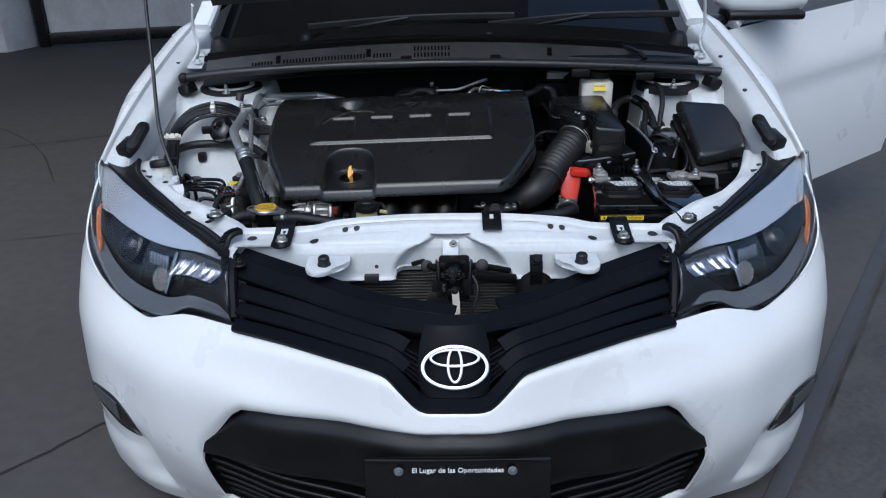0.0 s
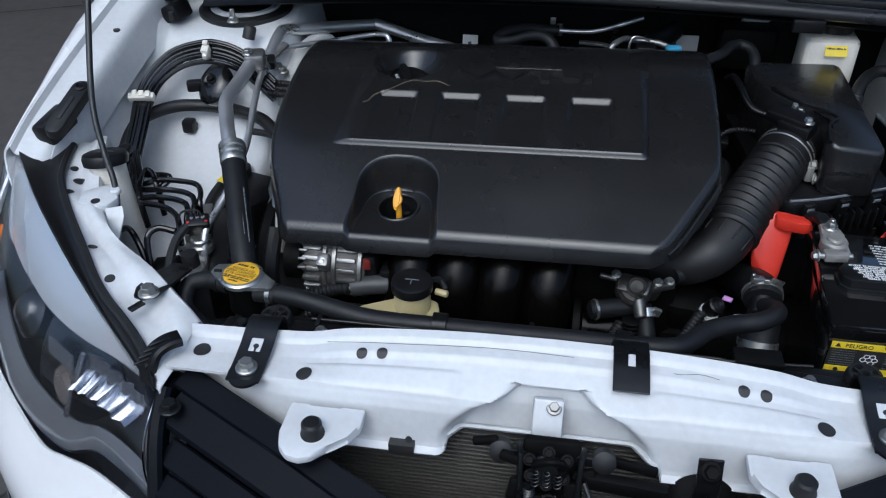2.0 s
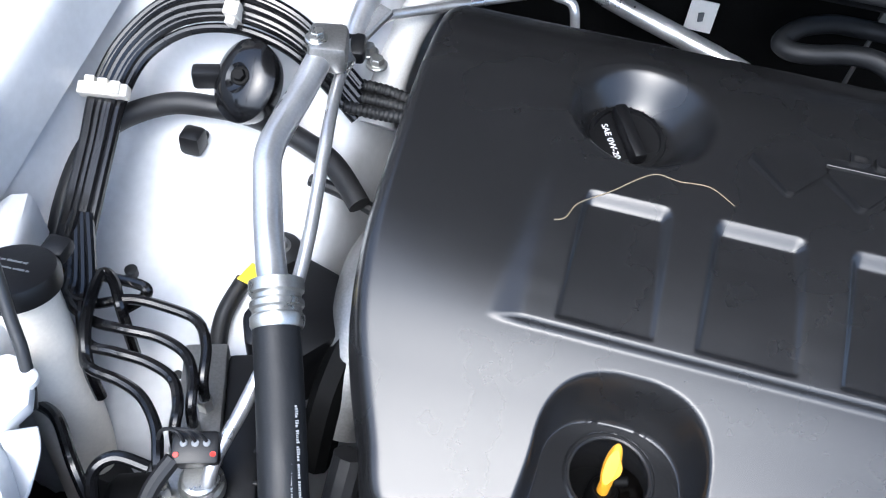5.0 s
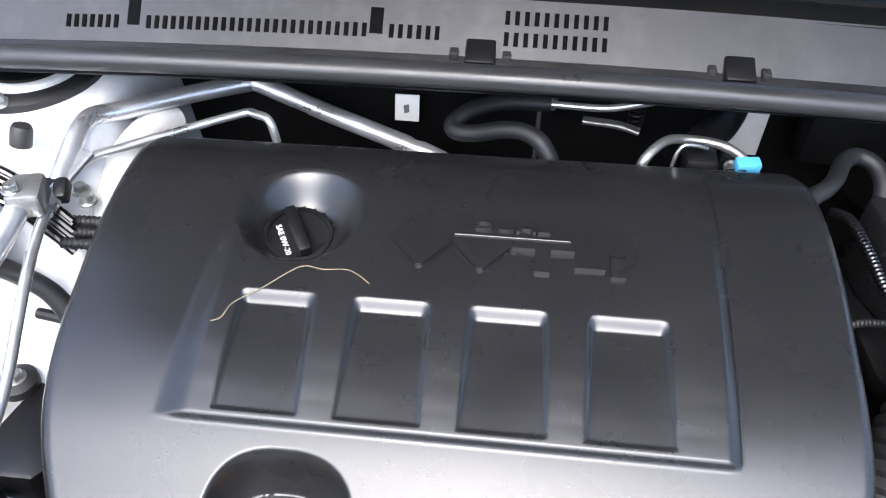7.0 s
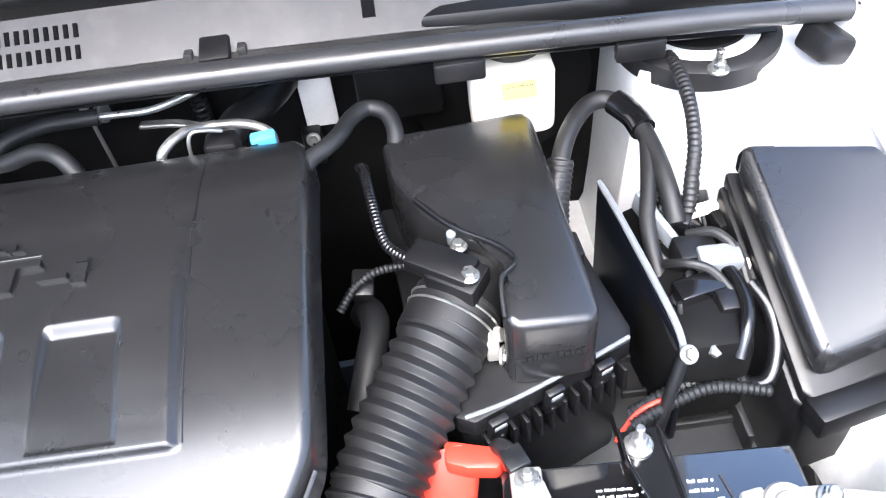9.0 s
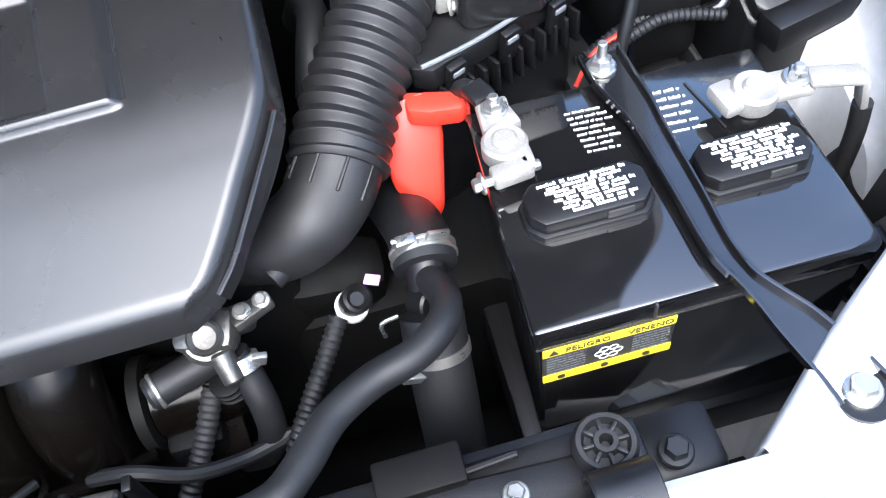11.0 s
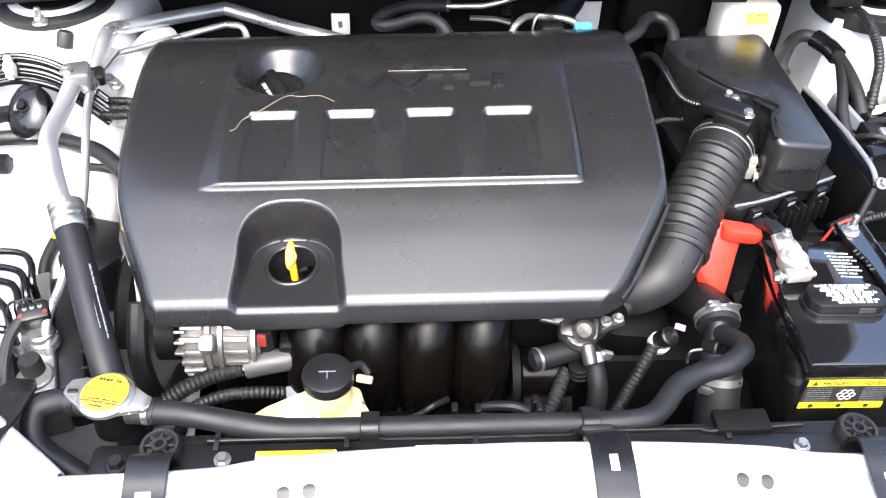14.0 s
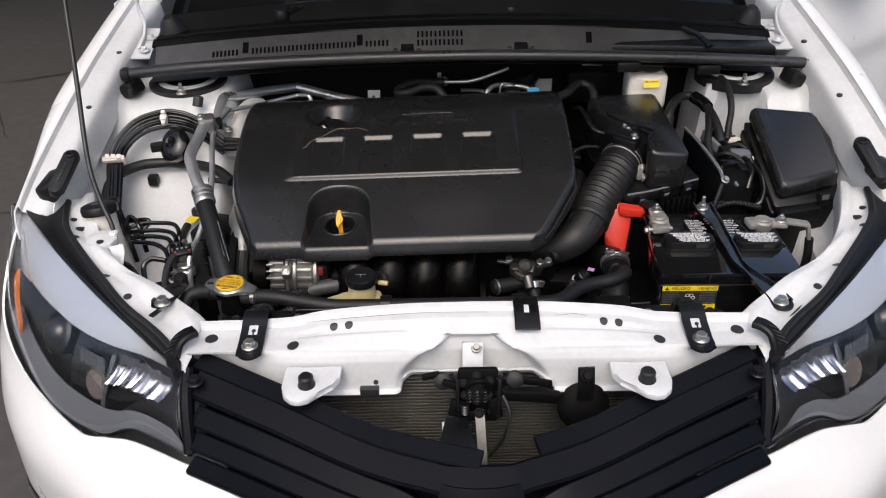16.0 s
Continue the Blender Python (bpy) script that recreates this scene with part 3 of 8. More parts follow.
def boss(u, v):
    x = (-0.1 + 0.2 * u) * (0.52 + 0.08 * v + 0.08 * math.sin(math.pi * v))
    w = 1 - abs(2 * u - 1) ** 2.2
    return (x, -0.118 - 0.066 * v - 0.012 * w, 0.672 - 0.11 * v ** 1.1 + 0.004 * w * (1 - v))


part("emblem_mount", sheet(boss, 20, 16, 0.008), M_SATIN, grille)

em = plane_at((0.001, -0.1865, 0.622), (1, 0, 0), (0, 0.66, 1))


def oval(cx, cy, a, b, w, m):
    bm = bmesh.new()
    n = 48
    for k in range(n):
        t0 = 2 * math.pi * k / n
        ring = []
        for q in range(8):
            qa = 2 * math.pi * q / 8
            rr = w * math.cos(qa)
            ring.append(bm.verts.new(m @ Vector((cx + (a + rr) * math.cos(t0), cy + (b + rr) * math.sin(t0), 0.6 * w * math.sin(qa)))))
    bm.verts.ensure_lookup_table()
    for k in range(n):
        for q in range(8):
            i0, i1 = k * 8, ((k + 1) % n) * 8
            bm.faces.new((bm.verts[i0 + q], bm.verts[i1 + q], bm.verts[i1 + (q + 1) % 8], bm.verts[i0 + (q + 1) % 8]))
    return bm


emblem = part("emblem", oval(0, 0, 0.059, 0.0375, 0.0045, em), M_CHROME, car, "oval chrome emblem of crossed rings")
part("ring", oval(0, 0.004, 0.0125, 0.031, 0.0034, em), M_CHROME, emblem)
part("ring", oval(0, 0.017, 0.044, 0.015, 0.0034, em), M_CHROME, emblem)

# headlamps
LAMP_TOP = [(0.458, 0.062, 0.722), (0.56, 0.15, 0.752), (0.66, 0.245, 0.774), (0.76, 0.35, 0.792), (0.853, 0.463, 0.808)]
LAMP_LOW = [(0.445, -0.013, 0.622), (0.548, 0.05, 0.62), (0.625, 0.076, 0.586), (0.735, 0.15, 0.6), (0.825, 0.265, 0.655), (0.861, 0.36, 0.71), (0.858, 0.46, 0.8)]
LT, LL = smooth(LAMP_TOP, 12), smooth(LAMP_LOW, 8)
RAIL_OUT = smooth([(0.448, 0.06, 0.735), (0.5, 0.118, 0.752), (0.573, 0.18, 0.766), (0.632, 0.25, 0.775), (0.691, 0.322, 0.784), (0.737, 0.388, 0.79), (0.76, 0.45, 0.792), (0.772, 0.5, 0.792)], 8)


def along(line, u):
    k = u * (len(line) - 1)
    i = min(int(k), len(line) - 2)
    return line[i].lerp(line[i + 1], k - i)


def lamp_skin(u, v, sg=1, sink=0.0):
    p = along(LT, u).lerp(along(LL, u), v)
    out = Vector((0.45 + 0.5 * u, -0.85 + 0.5 * u, 0.45)).normalized()
    p = p + out * (0.03 * math.sin(math.pi * min(v, 1)) * (0.4 + 0.6 * math.sin(math.pi * min(u + 0.12, 1))) - sink)
    return (sg * p.x, p.y, p.z)


for sg in (-1, 1):
    lamp = part("headlamp", sheet(lambda u, v: lamp_skin(u, v, sg, 0.055 * math.sin(math.pi * v) ** 0.5 * math.sin(math.pi * u) ** 0.5 + 0.004), 40, 20, 0.004), M_PLASTIC, car, "clear headlamp with smoked housing and chrome reflectors")
    lens = part("lens", sheet(lambda u, v: lamp_skin(u, v, sg, 0.0), 40, 20, 0.0025), M_LENS, lamp)
    lens.visible_shadow = False
    BROW = [(0, 0.08), (0.1, 0.13), (0.25, 0.23), (0.4, 0.3), (0.55, 0.36), (0.7, 0.47), (0.79, 0.64), (0.86, 0.84), (1, 0.94)]
    part("brow", sheet(lambda u, v: lamp_skin(0.06 + 0.92 * u, 0.03 + (lerp_table(BROW, 0.06 + 0.92 * u) - 0.03) * v, sg, 0.009 + 0.014 * v), 40, 8, 0.003), M_SILVER, lamp, "silver grey upper trim inside the lamp")
    part("side_marker", sheet(lambda u, v: lamp_skin(0.645 + 0.125 * u, 0.79 - 0.28 * u + 0.13 * v, sg, 0.008), 10, 5, 0.004), M_AMBER, lamp, "amber side marker")
    part("lower_trim", sheet(lambda u, v: lamp_skin(0.02 + 0.7 * u, 0.985 - 0.2 * v * (0.35 + 0.65 * math.sin(math.pi * (0.1 + 0.8 * u))), sg, 0.005 + 0.02 * v), 30, 5, 0.003), M_TRIM, lamp, "grey lower trim inside the lamp")
    def in_lamp(u, v, deep):
        p = Vector(lamp_skin(u, v, sg, deep))
        a = Vector(lamp_skin(u + 0.04, v, sg, deep)) - p
        b = Vector(lamp_skin(u, v - 0.06, sg, deep)) - p
        m = plane_at(p, a * sg, b)
        return m
    part("bezel", sheet(lambda u, v: lamp_skin(0.04 + 0.42 * u, 0.16 + 0.69 * v, sg, 0.03 + 0.012 * math.sin(math.pi * u)), 20, 12, 0.002), M_GLOSS, lamp, "black lamp bezel")
    part("reflector", sheet(lambda u, v: lamp_skin(0.06 + 0.2 * u + 0.03 * v, 0.16 + 0.1 * u + 0.34 * v - 0.06 * u * v, sg, 0.012 + 0.012 * math.sin(math.pi * v) + 0.0025 * math.sin(u * 31) + 0.0012 * math.sin(u * 53 + 3 * v)), 72, 12, 0.0015), M_REFLECT, lamp, "fluted bright chrome reflector")
    part("reflector_rib", bar([lamp_skin(0.27 + 0.03 * k / 6, 0.28 + 0.46 * k / 6, sg, 0.011 + 0.006 * math.sin(math.pi * k / 6)) for k in range(7)], 0.008, 0.005, 3), M_REFLECT, lamp)
    dish = in_lamp(0.36, 0.62, 0.03)
    part("reflector", lathe([(0.026, 0.002), (0.0245, 0.0), (0.02, -0.009), (0.012, -0.015), (0.003, -0.017)], dish, 32), M_BOWL, lamp, "dull bronze reflector bowl")
    part("bulb_shade", lathe([(0.003, -0.018), (0.007, -0.014), (0.007, -0.008), (0.003, -0.006)], dish, 20), M_GLOSS, lamp)
    part("reflector_facet", sheet(lambda u, v: lamp_skin(0.32 + 0.1 * u, 0.36 + 0.03 * u + 0.12 * v, sg, 0.016 + 0.008 * v + 0.0008 * math.sin(u * 40)), 40, 8, 0.0015), M_REFLECT, lamp, "fluted bright chrome reflector")
    q3 = in_lamp(0.54, 0.52, 0.03)
    part("projector", lathe([(0.036, -0.03), (0.038, 0.0), (0.031, 0.004), (0.029, 0.0), (0.026, 0.008), (0.016, 0.016), (0.004, 0.018)], q3, 32), M_GLOSS, lamp)
    part("lamp_panel", sheet(lambda u, v: (sg * (along(LT, u).lerp(along(RAIL_OUT, 0.03 + 0.92 * u), v)).x, (along(LT, u).lerp(along(RAIL_OUT, 0.03 + 0.92 * u), v)).y, (along(LT, u).lerp(along(RAIL_OUT, 0.03 + 0.92 * u), v)).z + 0.008 - 0.006 * math.sin(math.pi * v)), 30, 6, 0.003), M_PLASTIC, car, "black plastic filler panel behind the headlamp")
    part("lamp_seal", bar([Vector((sg * along(RAIL_OUT, k / 16).x, along(RAIL_OUT, k / 16).y, along(RAIL_OUT, k / 16).z + 0.007)) for k in range(1, 16)], 0.011, 0.011, 3), M_RUBBER, car, "black rubber seal behind the headlamp")
    part("lamp_back", bar([(sg * x, y, z) for x, y, z in [(0.5, 0.125, 0.735), (0.6, 0.215, 0.752), (0.7, 0.315, 0.767), (0.77, 0.4, 0.775)]], 0.035, 0.03, 8), M_PLASTIC, car)

# wings
FEND = [(0.42, 0.835, 0.82), (0.47, 0.829, 0.847), (0.55, 0.823, 0.876), (0.65, 0.818, 0.905), (0.8, 0.812, 0.942), (1.0, 0.8, 0.985), (1.12, 0.79, 1.01)]
FX = [(y, x) for y, x, z in FEND]
FZ = [(y, z) for y, x, z in FEND]
for sg in (-1, 1):
    def wing(u, v, sg=sg):
        y = 0.42 + 0.83 * u
        ex, ez = soft_table(FX, y), soft_table(FZ, y)
        prof = [(0, 0, 0), (0.08, 0.012, 0.003), (0.25, 0.045, -0.014), (0.45, 0.07, -0.06), (0.65, 0.082, -0.15), (0.85, 0.08, -0.3), (1, 0.07, -0.45)]
        dx, dz = soft_table([(a, b) for a, b, c in prof], v), soft_table([(a, c) for a, b, c in prof], v)
        lean = 0.02 * (1 - step(0.42, 0.6, y))
        swell = 0.34 + 0.6 * step(0.45, 0.75, y)
        return (sg * (ex + dx * swell - lean * v), y, ez + dz)
    wing_ob = part("wing", sheet(wing, 40, 24, 0.003), M_PAINT, car, "white painted front wing")
    def flange(u, v, sg=sg):
        y = 0.425 + 0.72 * u
        ex, ez = soft_table(FX, y), soft_table(FZ, y)
        drop = [(0, 0, 0), (0.15, -0.004, -0.012), (0.3, -0.02, -0.016), (0.6, -0.045, -0.02), (0.75, -0.052, -0.03), (1, -0.058, -0.09)]
        dx, dz = lerp_table([(a, b) for a, b, c in drop], v), lerp_table([(a, c) for a, b, c in drop], v)
        return (sg * (ex + dx), y, ez + dz)
    part("wing_flange", sheet(flange, 40, 14, 0.002), M_BAY, wing_ob)
    for yy in (0.51, 0.7, 0.9):
        part("hole_plug", rod((sg * (soft_table(FX, yy) - 0.036), yy, soft_table(FZ, yy) - 0.024), (sg * (soft_table(FX, yy) - 0.036), yy, soft_table(FZ, yy) - 0.0145), 0.006, None, 0.001, 14), M_INK, wing_ob)

# front wheels, standing on the floor
for sg in (-1, 1):
    wheel = part("front_wheel", lathe([(0.2, -0.09), (0.29, -0.1), (0.314, -0.085), (0.315, 0.085), (0.29, 0.1), (0.2, 0.09)], plane_at((sg * 0.76, 0.74, 0.315), (0, 1, 0), (0, 0, 1)), 48), M_RUBBER, car, "black front tyre")
    part("rim", lathe([(0.2, -0.088), (0.205, 0.088), (0.05, 0.07)], plane_at((sg * 0.76, 0.74, 0.315), (0, 1, 0), (0, 0, 1)), 40), M_ALU, wheel)

# bonnet, raised
HINGE, LIFT, BON = (1.0, 1.085), radians(46), 0.98


def bonnet_skin(u, v, off=0.0):
    t = BON * v
    half = 0.715 - 0.05 * v - 0.22 * step(0.55, 1.0, v) * abs(2 * u - 1) ** 0.0
    x = (2 * u - 1) * half
    y0 = HINGE[0] - t * math.cos(LIFT) + 0.06 * (abs(2 * u - 1) ** 2) * v * math.cos(LIFT)
    z0 = HINGE[1] + t * math.sin(LIFT) - 0.1 * (abs(2 * u - 1) ** 2) * v * math.sin(LIFT)
    crown = 0.03 * (1 - (2 * u - 1) ** 2)
    return (x, y0 + (crown + off) * math.sin(LIFT), z0 + (crown + off) * math.cos(LIFT))


bonnet = part("bonnet", sheet(lambda u, v: bonnet_skin(u, v, 0.02), 24, 20, 0.003), M_PAINT, car, "raised white bonnet")
part("inner_panel", sheet(lambda u, v: bonnet_skin(0.08 + 0.84 * u, 0.06 + 0.86 * v, -0.006), 20, 16, 0.008), M_BAY, bonnet)
# added out-of-view pad: gives cover and battery lid something dark to reflect
part("reflection_pad", sheet(lambda u, v: bonnet_skin(0.03 + 0.94 * u, 0.03 + 0.85 * v, -0.02), 20, 16, 0.008), M_FELT, bonnet, "unseen dark grey felt pad added to darken reflections")
for sg in (-1, 1):
    hinge = part("bonnet_hinge", bar([(sg * 0.735, 0.93, 0.94), (sg * 0.735, 0.98, 0.955), (sg * 0.74, 1.015, 0.975), (sg * 0.752, 1.03, 1.0), (sg * 0.752, 1.03, 1.04), (sg * 0.74, 1.01, 1.09)], 0.006, 0.015, 8), M_BAY, car, "white pressed steel bonnet hinge")
    part("hinge_base", sheet(lambda u, v: (sg * (0.708 + 0.068 * u), 0.91 + 0.12 * v, 0.927 + 0.03 * v + 0.012 * step(0.6, 1, u)), 10, 8, 0.003), M_BAY, hinge)
    for by in (0.93, 0.985):
        part("bolt", bolt((sg * 0.722, by, 0.934 + 0.03 * (by - 0.9) / 0.16), 0.008), M_BAY, hinge)
    part("corner_cap", rod((sg * 0.668, 1.0, 0.95), (sg * 0.672, 0.985, 1.0), 0.034, 0.022, 0.01), M_RUBBER, hinge, "black rubber cap at the windscreen corner")

# windscreen, pillars and wipers
screen = part("windscreen", sheet(lambda u, v: ((2 * u - 1) * (0.72 - 0.08 * v), 1.06 + 0.72 * v - 0.1 * (2 * u - 1) ** 2 * -1.0, 0.985 + 0.4 * v - 0.03 * (2 * u - 1) ** 2), 24, 8, 0.005), M_GLASS, car, "dark tinted laminated windscreen")
for sg in (-1, 1):
    part("pillar", bar([(sg * 0.76, 1.14, 1.0), (sg * 0.72, 1.5, 1.19), (sg * 0.66, 1.86, 1.38)], 0.06, 0.03, 6), M_PAINT, car)
for px, ln in ((-0.42, 0.62), (0.12, 0.58)):
    wiper = part("wiper_arm", bar([(px, 1.03, 0.992), (px + 0.12, 1.06, 1.008), (px + 0.3, 1.1, 1.03)], 0.018, 0.012, 6), M_BRACKET, car, "black wiper arm")
    part("wiper_blade", bar([(px + 0.0, 1.075, 1.012), (px + ln * 0.5, 1.1, 1.03), (px + ln, 1.12, 1.03)], 0.012, 0.02, 6), M_RUBBER, wiper)
    part("pivot_cap", rod((px, 1.03, 0.975), (px, 1.025, 1.003), 0.02, 0.016, 0.004), M_PLASTIC, wiper)

# rest of the body: roof, flanks, rear window, boot and rear wheels
ROOF = [(1.78, 1.39), (1.95, 1.43), (2.3, 1.46), (2.8, 1.45), (3.15, 1.4), (3.3, 1.36)]
part("roof", sheet(lambda u, v: ((2 * u - 1) * (0.6 + 0.04 * math.sin(math.pi * v)), 1.78 + 1.52 * v, soft_table(ROOF, 1.78 + 1.52 * v) - 0.05 * (2 * u - 1) ** 4), 20, 16, 0.004), M_PAINT, car, "white painted roof")
part("rear_window", sheet(lambda u, v: ((2 * u - 1) * (0.6 + 0.08 * v), 3.3 + 0.55 * v, 1.36 - 0.36 * v - 0.03 * (2 * u - 1) ** 2), 16, 8, 0.005), M_GLASS, car)
part("boot_lid", sheet(lambda u, v: ((2 * u - 1) * (0.72 - 0.04 * v), 3.84 + 0.5 * v + 0.06 * v * (1 - (2 * u - 1) ** 2), 1.01 - 0.03 * v - 0.02 * (2 * u - 1) ** 2), 16, 8, 0.004), M_PAINT, car)
part("rear_panel", sheet(lambda u, v: ((2 * u - 1) * 0.84, 4.4 - 0.14 * (2 * u - 1) ** 4 + 0.06 * math.sin(math.pi * v), 0.98 - 0.74 * v), 20, 12, 0.004), M_PAINT, car)
for sg in (-1, 1):
    y0 = 1.2 if sg < 0 else 2.32

    def flank(u, v, sg=sg, y0=y0):
        y = y0 + (4.28 - y0) * u
        z = 0.97 + 0.02 * u - 0.74 * v
        arch = math.hypot(y - 3.35, z - 0.31)
        x = 0.865 + 0.03 * math.sin(math.pi * (0.1 + 0.8 * v)) - 0.05 * step(3.8, 4.28, y) - 0.05 * (1 - step(0.33, 0.35, arch))
        return (sg * x, y, z)
    part("flank", sheet(flank, 90, 30, 0.004), M_PAINT, car, "white painted body side")
    part("sill", bar([(sg * 0.84, 1.15, 0.26), (sg * 0.85, 2.0, 0.25), (sg * 0.85, 2.9, 0.26)], 0.08, 0.14, 6), M_PAINT, car)
    part("centre_pillar", bar([(sg * 0.86, 2.32, 0.95), (sg * 0.78, 2.3, 1.2), (sg * 0.66, 2.28, 1.42)], 0.03, 0.08, 6), M_PAINT, car)
    part("rear_pillar", bar([(sg * 0.82, 3.85, 0.98), (sg * 0.74, 3.55, 1.2), (sg * 0.64, 3.25, 1.36)], 0.05, 0.2, 6), M_PAINT, car)
    part("roof_rail", bar([(sg * 0.66, 1.8, 1.37), (sg * 0.66, 2.3, 1.425), (sg * 0.66, 2.9, 1.41), (sg * 0.64, 3.3, 1.34)], 0.06, 0.05, 6), M_PAINT, car)
    part("side_window", sheet(lambda u, v: (sg * (0.85 - 0.16 * v), (1.3 if sg < 0 else 2.36) + (3.5 - (1.3 if sg < 0 else 2.36)) * u - 0.1 * v * u + 0.5 * v * (1 - u) * (1 if sg < 0 else 0), 0.96 + 0.4 * v), 12, 6, 0.004), M_GLASS, car)
    rear = part("rear_wheel", lathe([(0.2, -0.09), (0.29, -0.1), (0.314, -0.085), (0.315, 0.085), (0.29, 0.1), (0.2, 0.09)], plane_at((sg * 0.76, 3.35, 0.315), (0, 1, 0), (0, 0, 1)), 48), M_RUBBER, car, "black rear tyre")
    part("rim", lathe([(0.2, -0.088), (0.205, 0.088), (0.05, 0.07)], plane_at((sg * 0.76, 3.35, 0.315), (0, 1, 0), (0, 0, 1)), 40), M_ALU, rear)

# driver's door, standing open, with its mirror
dm = plane_at((0.89, 1.27, 0.0), (0.8, 0.6, 0), (0, 0, 1))


def door_skin(u, v):
    x = 1.22 * u
    z = 0.27 + (0.68 + 0.03 * u) * v + 0.03 * (1 - v) * (u - 0.2)
    bulge = 0.045 * math.sin(math.pi * (0.12 + 0.8 * v)) + 0.012 * step(0.62, 0.7, v) * (1 - step(0.7, 0.95, v))
    return dm @ Vector((x, z, bulge))


door = part("front_door", sheet(door_skin, 24, 24, 0.006), M_PAINT, car, "white front door standing open")
part("door_lining", sheet(lambda u, v: dm @ Vector((0.03 + 1.16 * u, 0.3 + 0.63 * v, -0.09)), 8, 8, 0.03), M_PLASTIC, door)
part("window_frame", bar([dm @ Vector(p) for p in [(0.05, 0.96, 0), (0.45, 1.25, -0.03), (0.85, 1.38, -0.05), (1.17, 1.36, -0.05), (1.2, 0.98, 0)]], 0.04, 0.03, 8), M_PAINT, door)
part("handle", bar([dm @ Vector(p) for p in [(0.98, 0.83, 0.05), (1.02, 0.83, 0.085), (1.13, 0.835, 0.085), (1.17, 0.835, 0.05)]], 0.022, 0.018, 6), M_CHROME, door)
mirror = part("door_mirror", lathe([(0.02, -0.12), (0.06, -0.1), (0.08, -0.04), (0.084, 0.02), (0.075, 0.08), (0.035, 0.12)], plane_at((1.03, 1.35, 1.055), (0, 0.55, 1), (0, 1, -0.3)) @ Matrix.Diagonal((0.85, 0.75, 1.3, 1)), 28), M_PAINT, car, "white door mirror")
part("mirror_base", box((0.93, 1.36, 0.975), (0.16, 0.07, 0.03), 0.012, (0, -10, 12)), M_GLOSS, mirror)
part("mirror_underside", box((1.03, 1.34, 0.992), (0.25, 0.13, 0.03), 0.012), M_GLOSS, mirror)
part("mirror_glass", box((1.03, 1.41, 1.055), (0.2, 0.006, 0.12), 0.002), M_CHROME, mirror)

# ---- engine bay structure ----
# front cross panel
SUP_Z = [(0, 0.778), (0.12, 0.777), (0.24, 0.768), (0.3, 0.756), (0.46, 0.752)]


def cross_panel(u, v):
    x = (2 * u - 1) * 0.452
    a = abs(x)
    top = soft_table(SUP_Z, a)
    rear = 0.158 + 0.008 * (1 - a / 0.46)
    shelf = step(0.25, 0.3, a)
    prof = [(0, rear, top - 0.05), (0.1, rear + 0.002, top - 0.004), (0.14, rear - 0.003, top + 0.001), (0.19, rear - 0.012, top - 0.002), (0.215, rear - 0.016, top - 0.007), (0.33, rear - 0.03, top - 0.009), (0.37, rear - 0.037, top - 0.014 + 0.004 * shelf), (0.62, 0.09, 0.745), (0.69, 0.086, 0.738), (0.74, 0.082, 0.728), (0.9, 0.077, 0.682), (0.93, 0.075, 0.676), (1, 0.066, 0.672)]
    y, z = lerp_table([(p, q) for p, q, r in prof], v), lerp_table([(p, r) for p, q, r in prof], v)
    half = 0.036 + 0.075 * step(0.5, 0.88, v)
    mid_x = x + 0.004
    pocket = (1 - step(half - 0.016, half + 0.014, abs(mid_x))) * step(0.46, 0.5, v)
    y += pocket * 0.034
    z -= pocket * 0.006
    swage = step(0.1, 0.12, a) * (1 - step(0.27, 0.3, a)) * step(0.42, 0.47, v) * (1 - step(0.58, 0.66, v))
    z += 0.003 * swage
    end = step(0.3, 0.42, a)
    y += 0.034 * end * step(0.62, 0.74, v)
    z += 0.024 * end * step(0.74, 1.0, v)
    z += 0.022 * step(0.9, 0.98, v) * step(-0.118, -0.114, x) * (1 - step(0.12, 0.124, x))
    return (x, y, z)


def spot(ob, x, y):
    """A frame on the upper skin of a built part at (x, y)."""
    tree = BVHTree.FromPolygons([v.co for v in ob.data.vertices], [p.vertices[:] for p in ob.data.polygons])
    p, n, k, d = tree.ray_cast(Vector((x, y, 1.2)), Vector((0, 0, -1)))
    if p is None:
        return pose(x, y, 0.75)
    return plane_at(p, (1, 0, 0), n.cross(Vector((1, 0, 0))) if n.z > 0 else (-n).cross(Vector((1, 0, 0))))


def hole_disc(ob, x, y, r, lift=0.0008):
    """A dark round opening that follows the skin of a built part."""
    tree = BVHTree.FromPolygons([v.co for v in ob.data.vertices], [p.vertices[:] for p in ob.data.polygons])
    bm = bmesh.new()

    def on_skin(px, py):
        p, n, k, d = tree.ray_cast(Vector((px, py, 1.2)), Vector((0, 0, -1)))
        return Vector((px, py, (p.z if p else 0.75) + lift))
    rings = [[bm.verts.new(on_skin(x + r * f * math.cos(2 * math.pi * k / 20), y + r * f * math.sin(2 * math.pi * k / 20))) for k in range(20)] for f in (0.35, 0.7, 1.0)]
    bm.faces.new(rings[0])
    for a, b in zip(rings, rings[1:]):
        for k in range(20):
            bm.faces.new((a[k], b[k], b[(k + 1) % 20], a[(k + 1) % 20]))
    bmesh.ops.recalc_face_normals(bm, faces=bm.faces)
    return bm


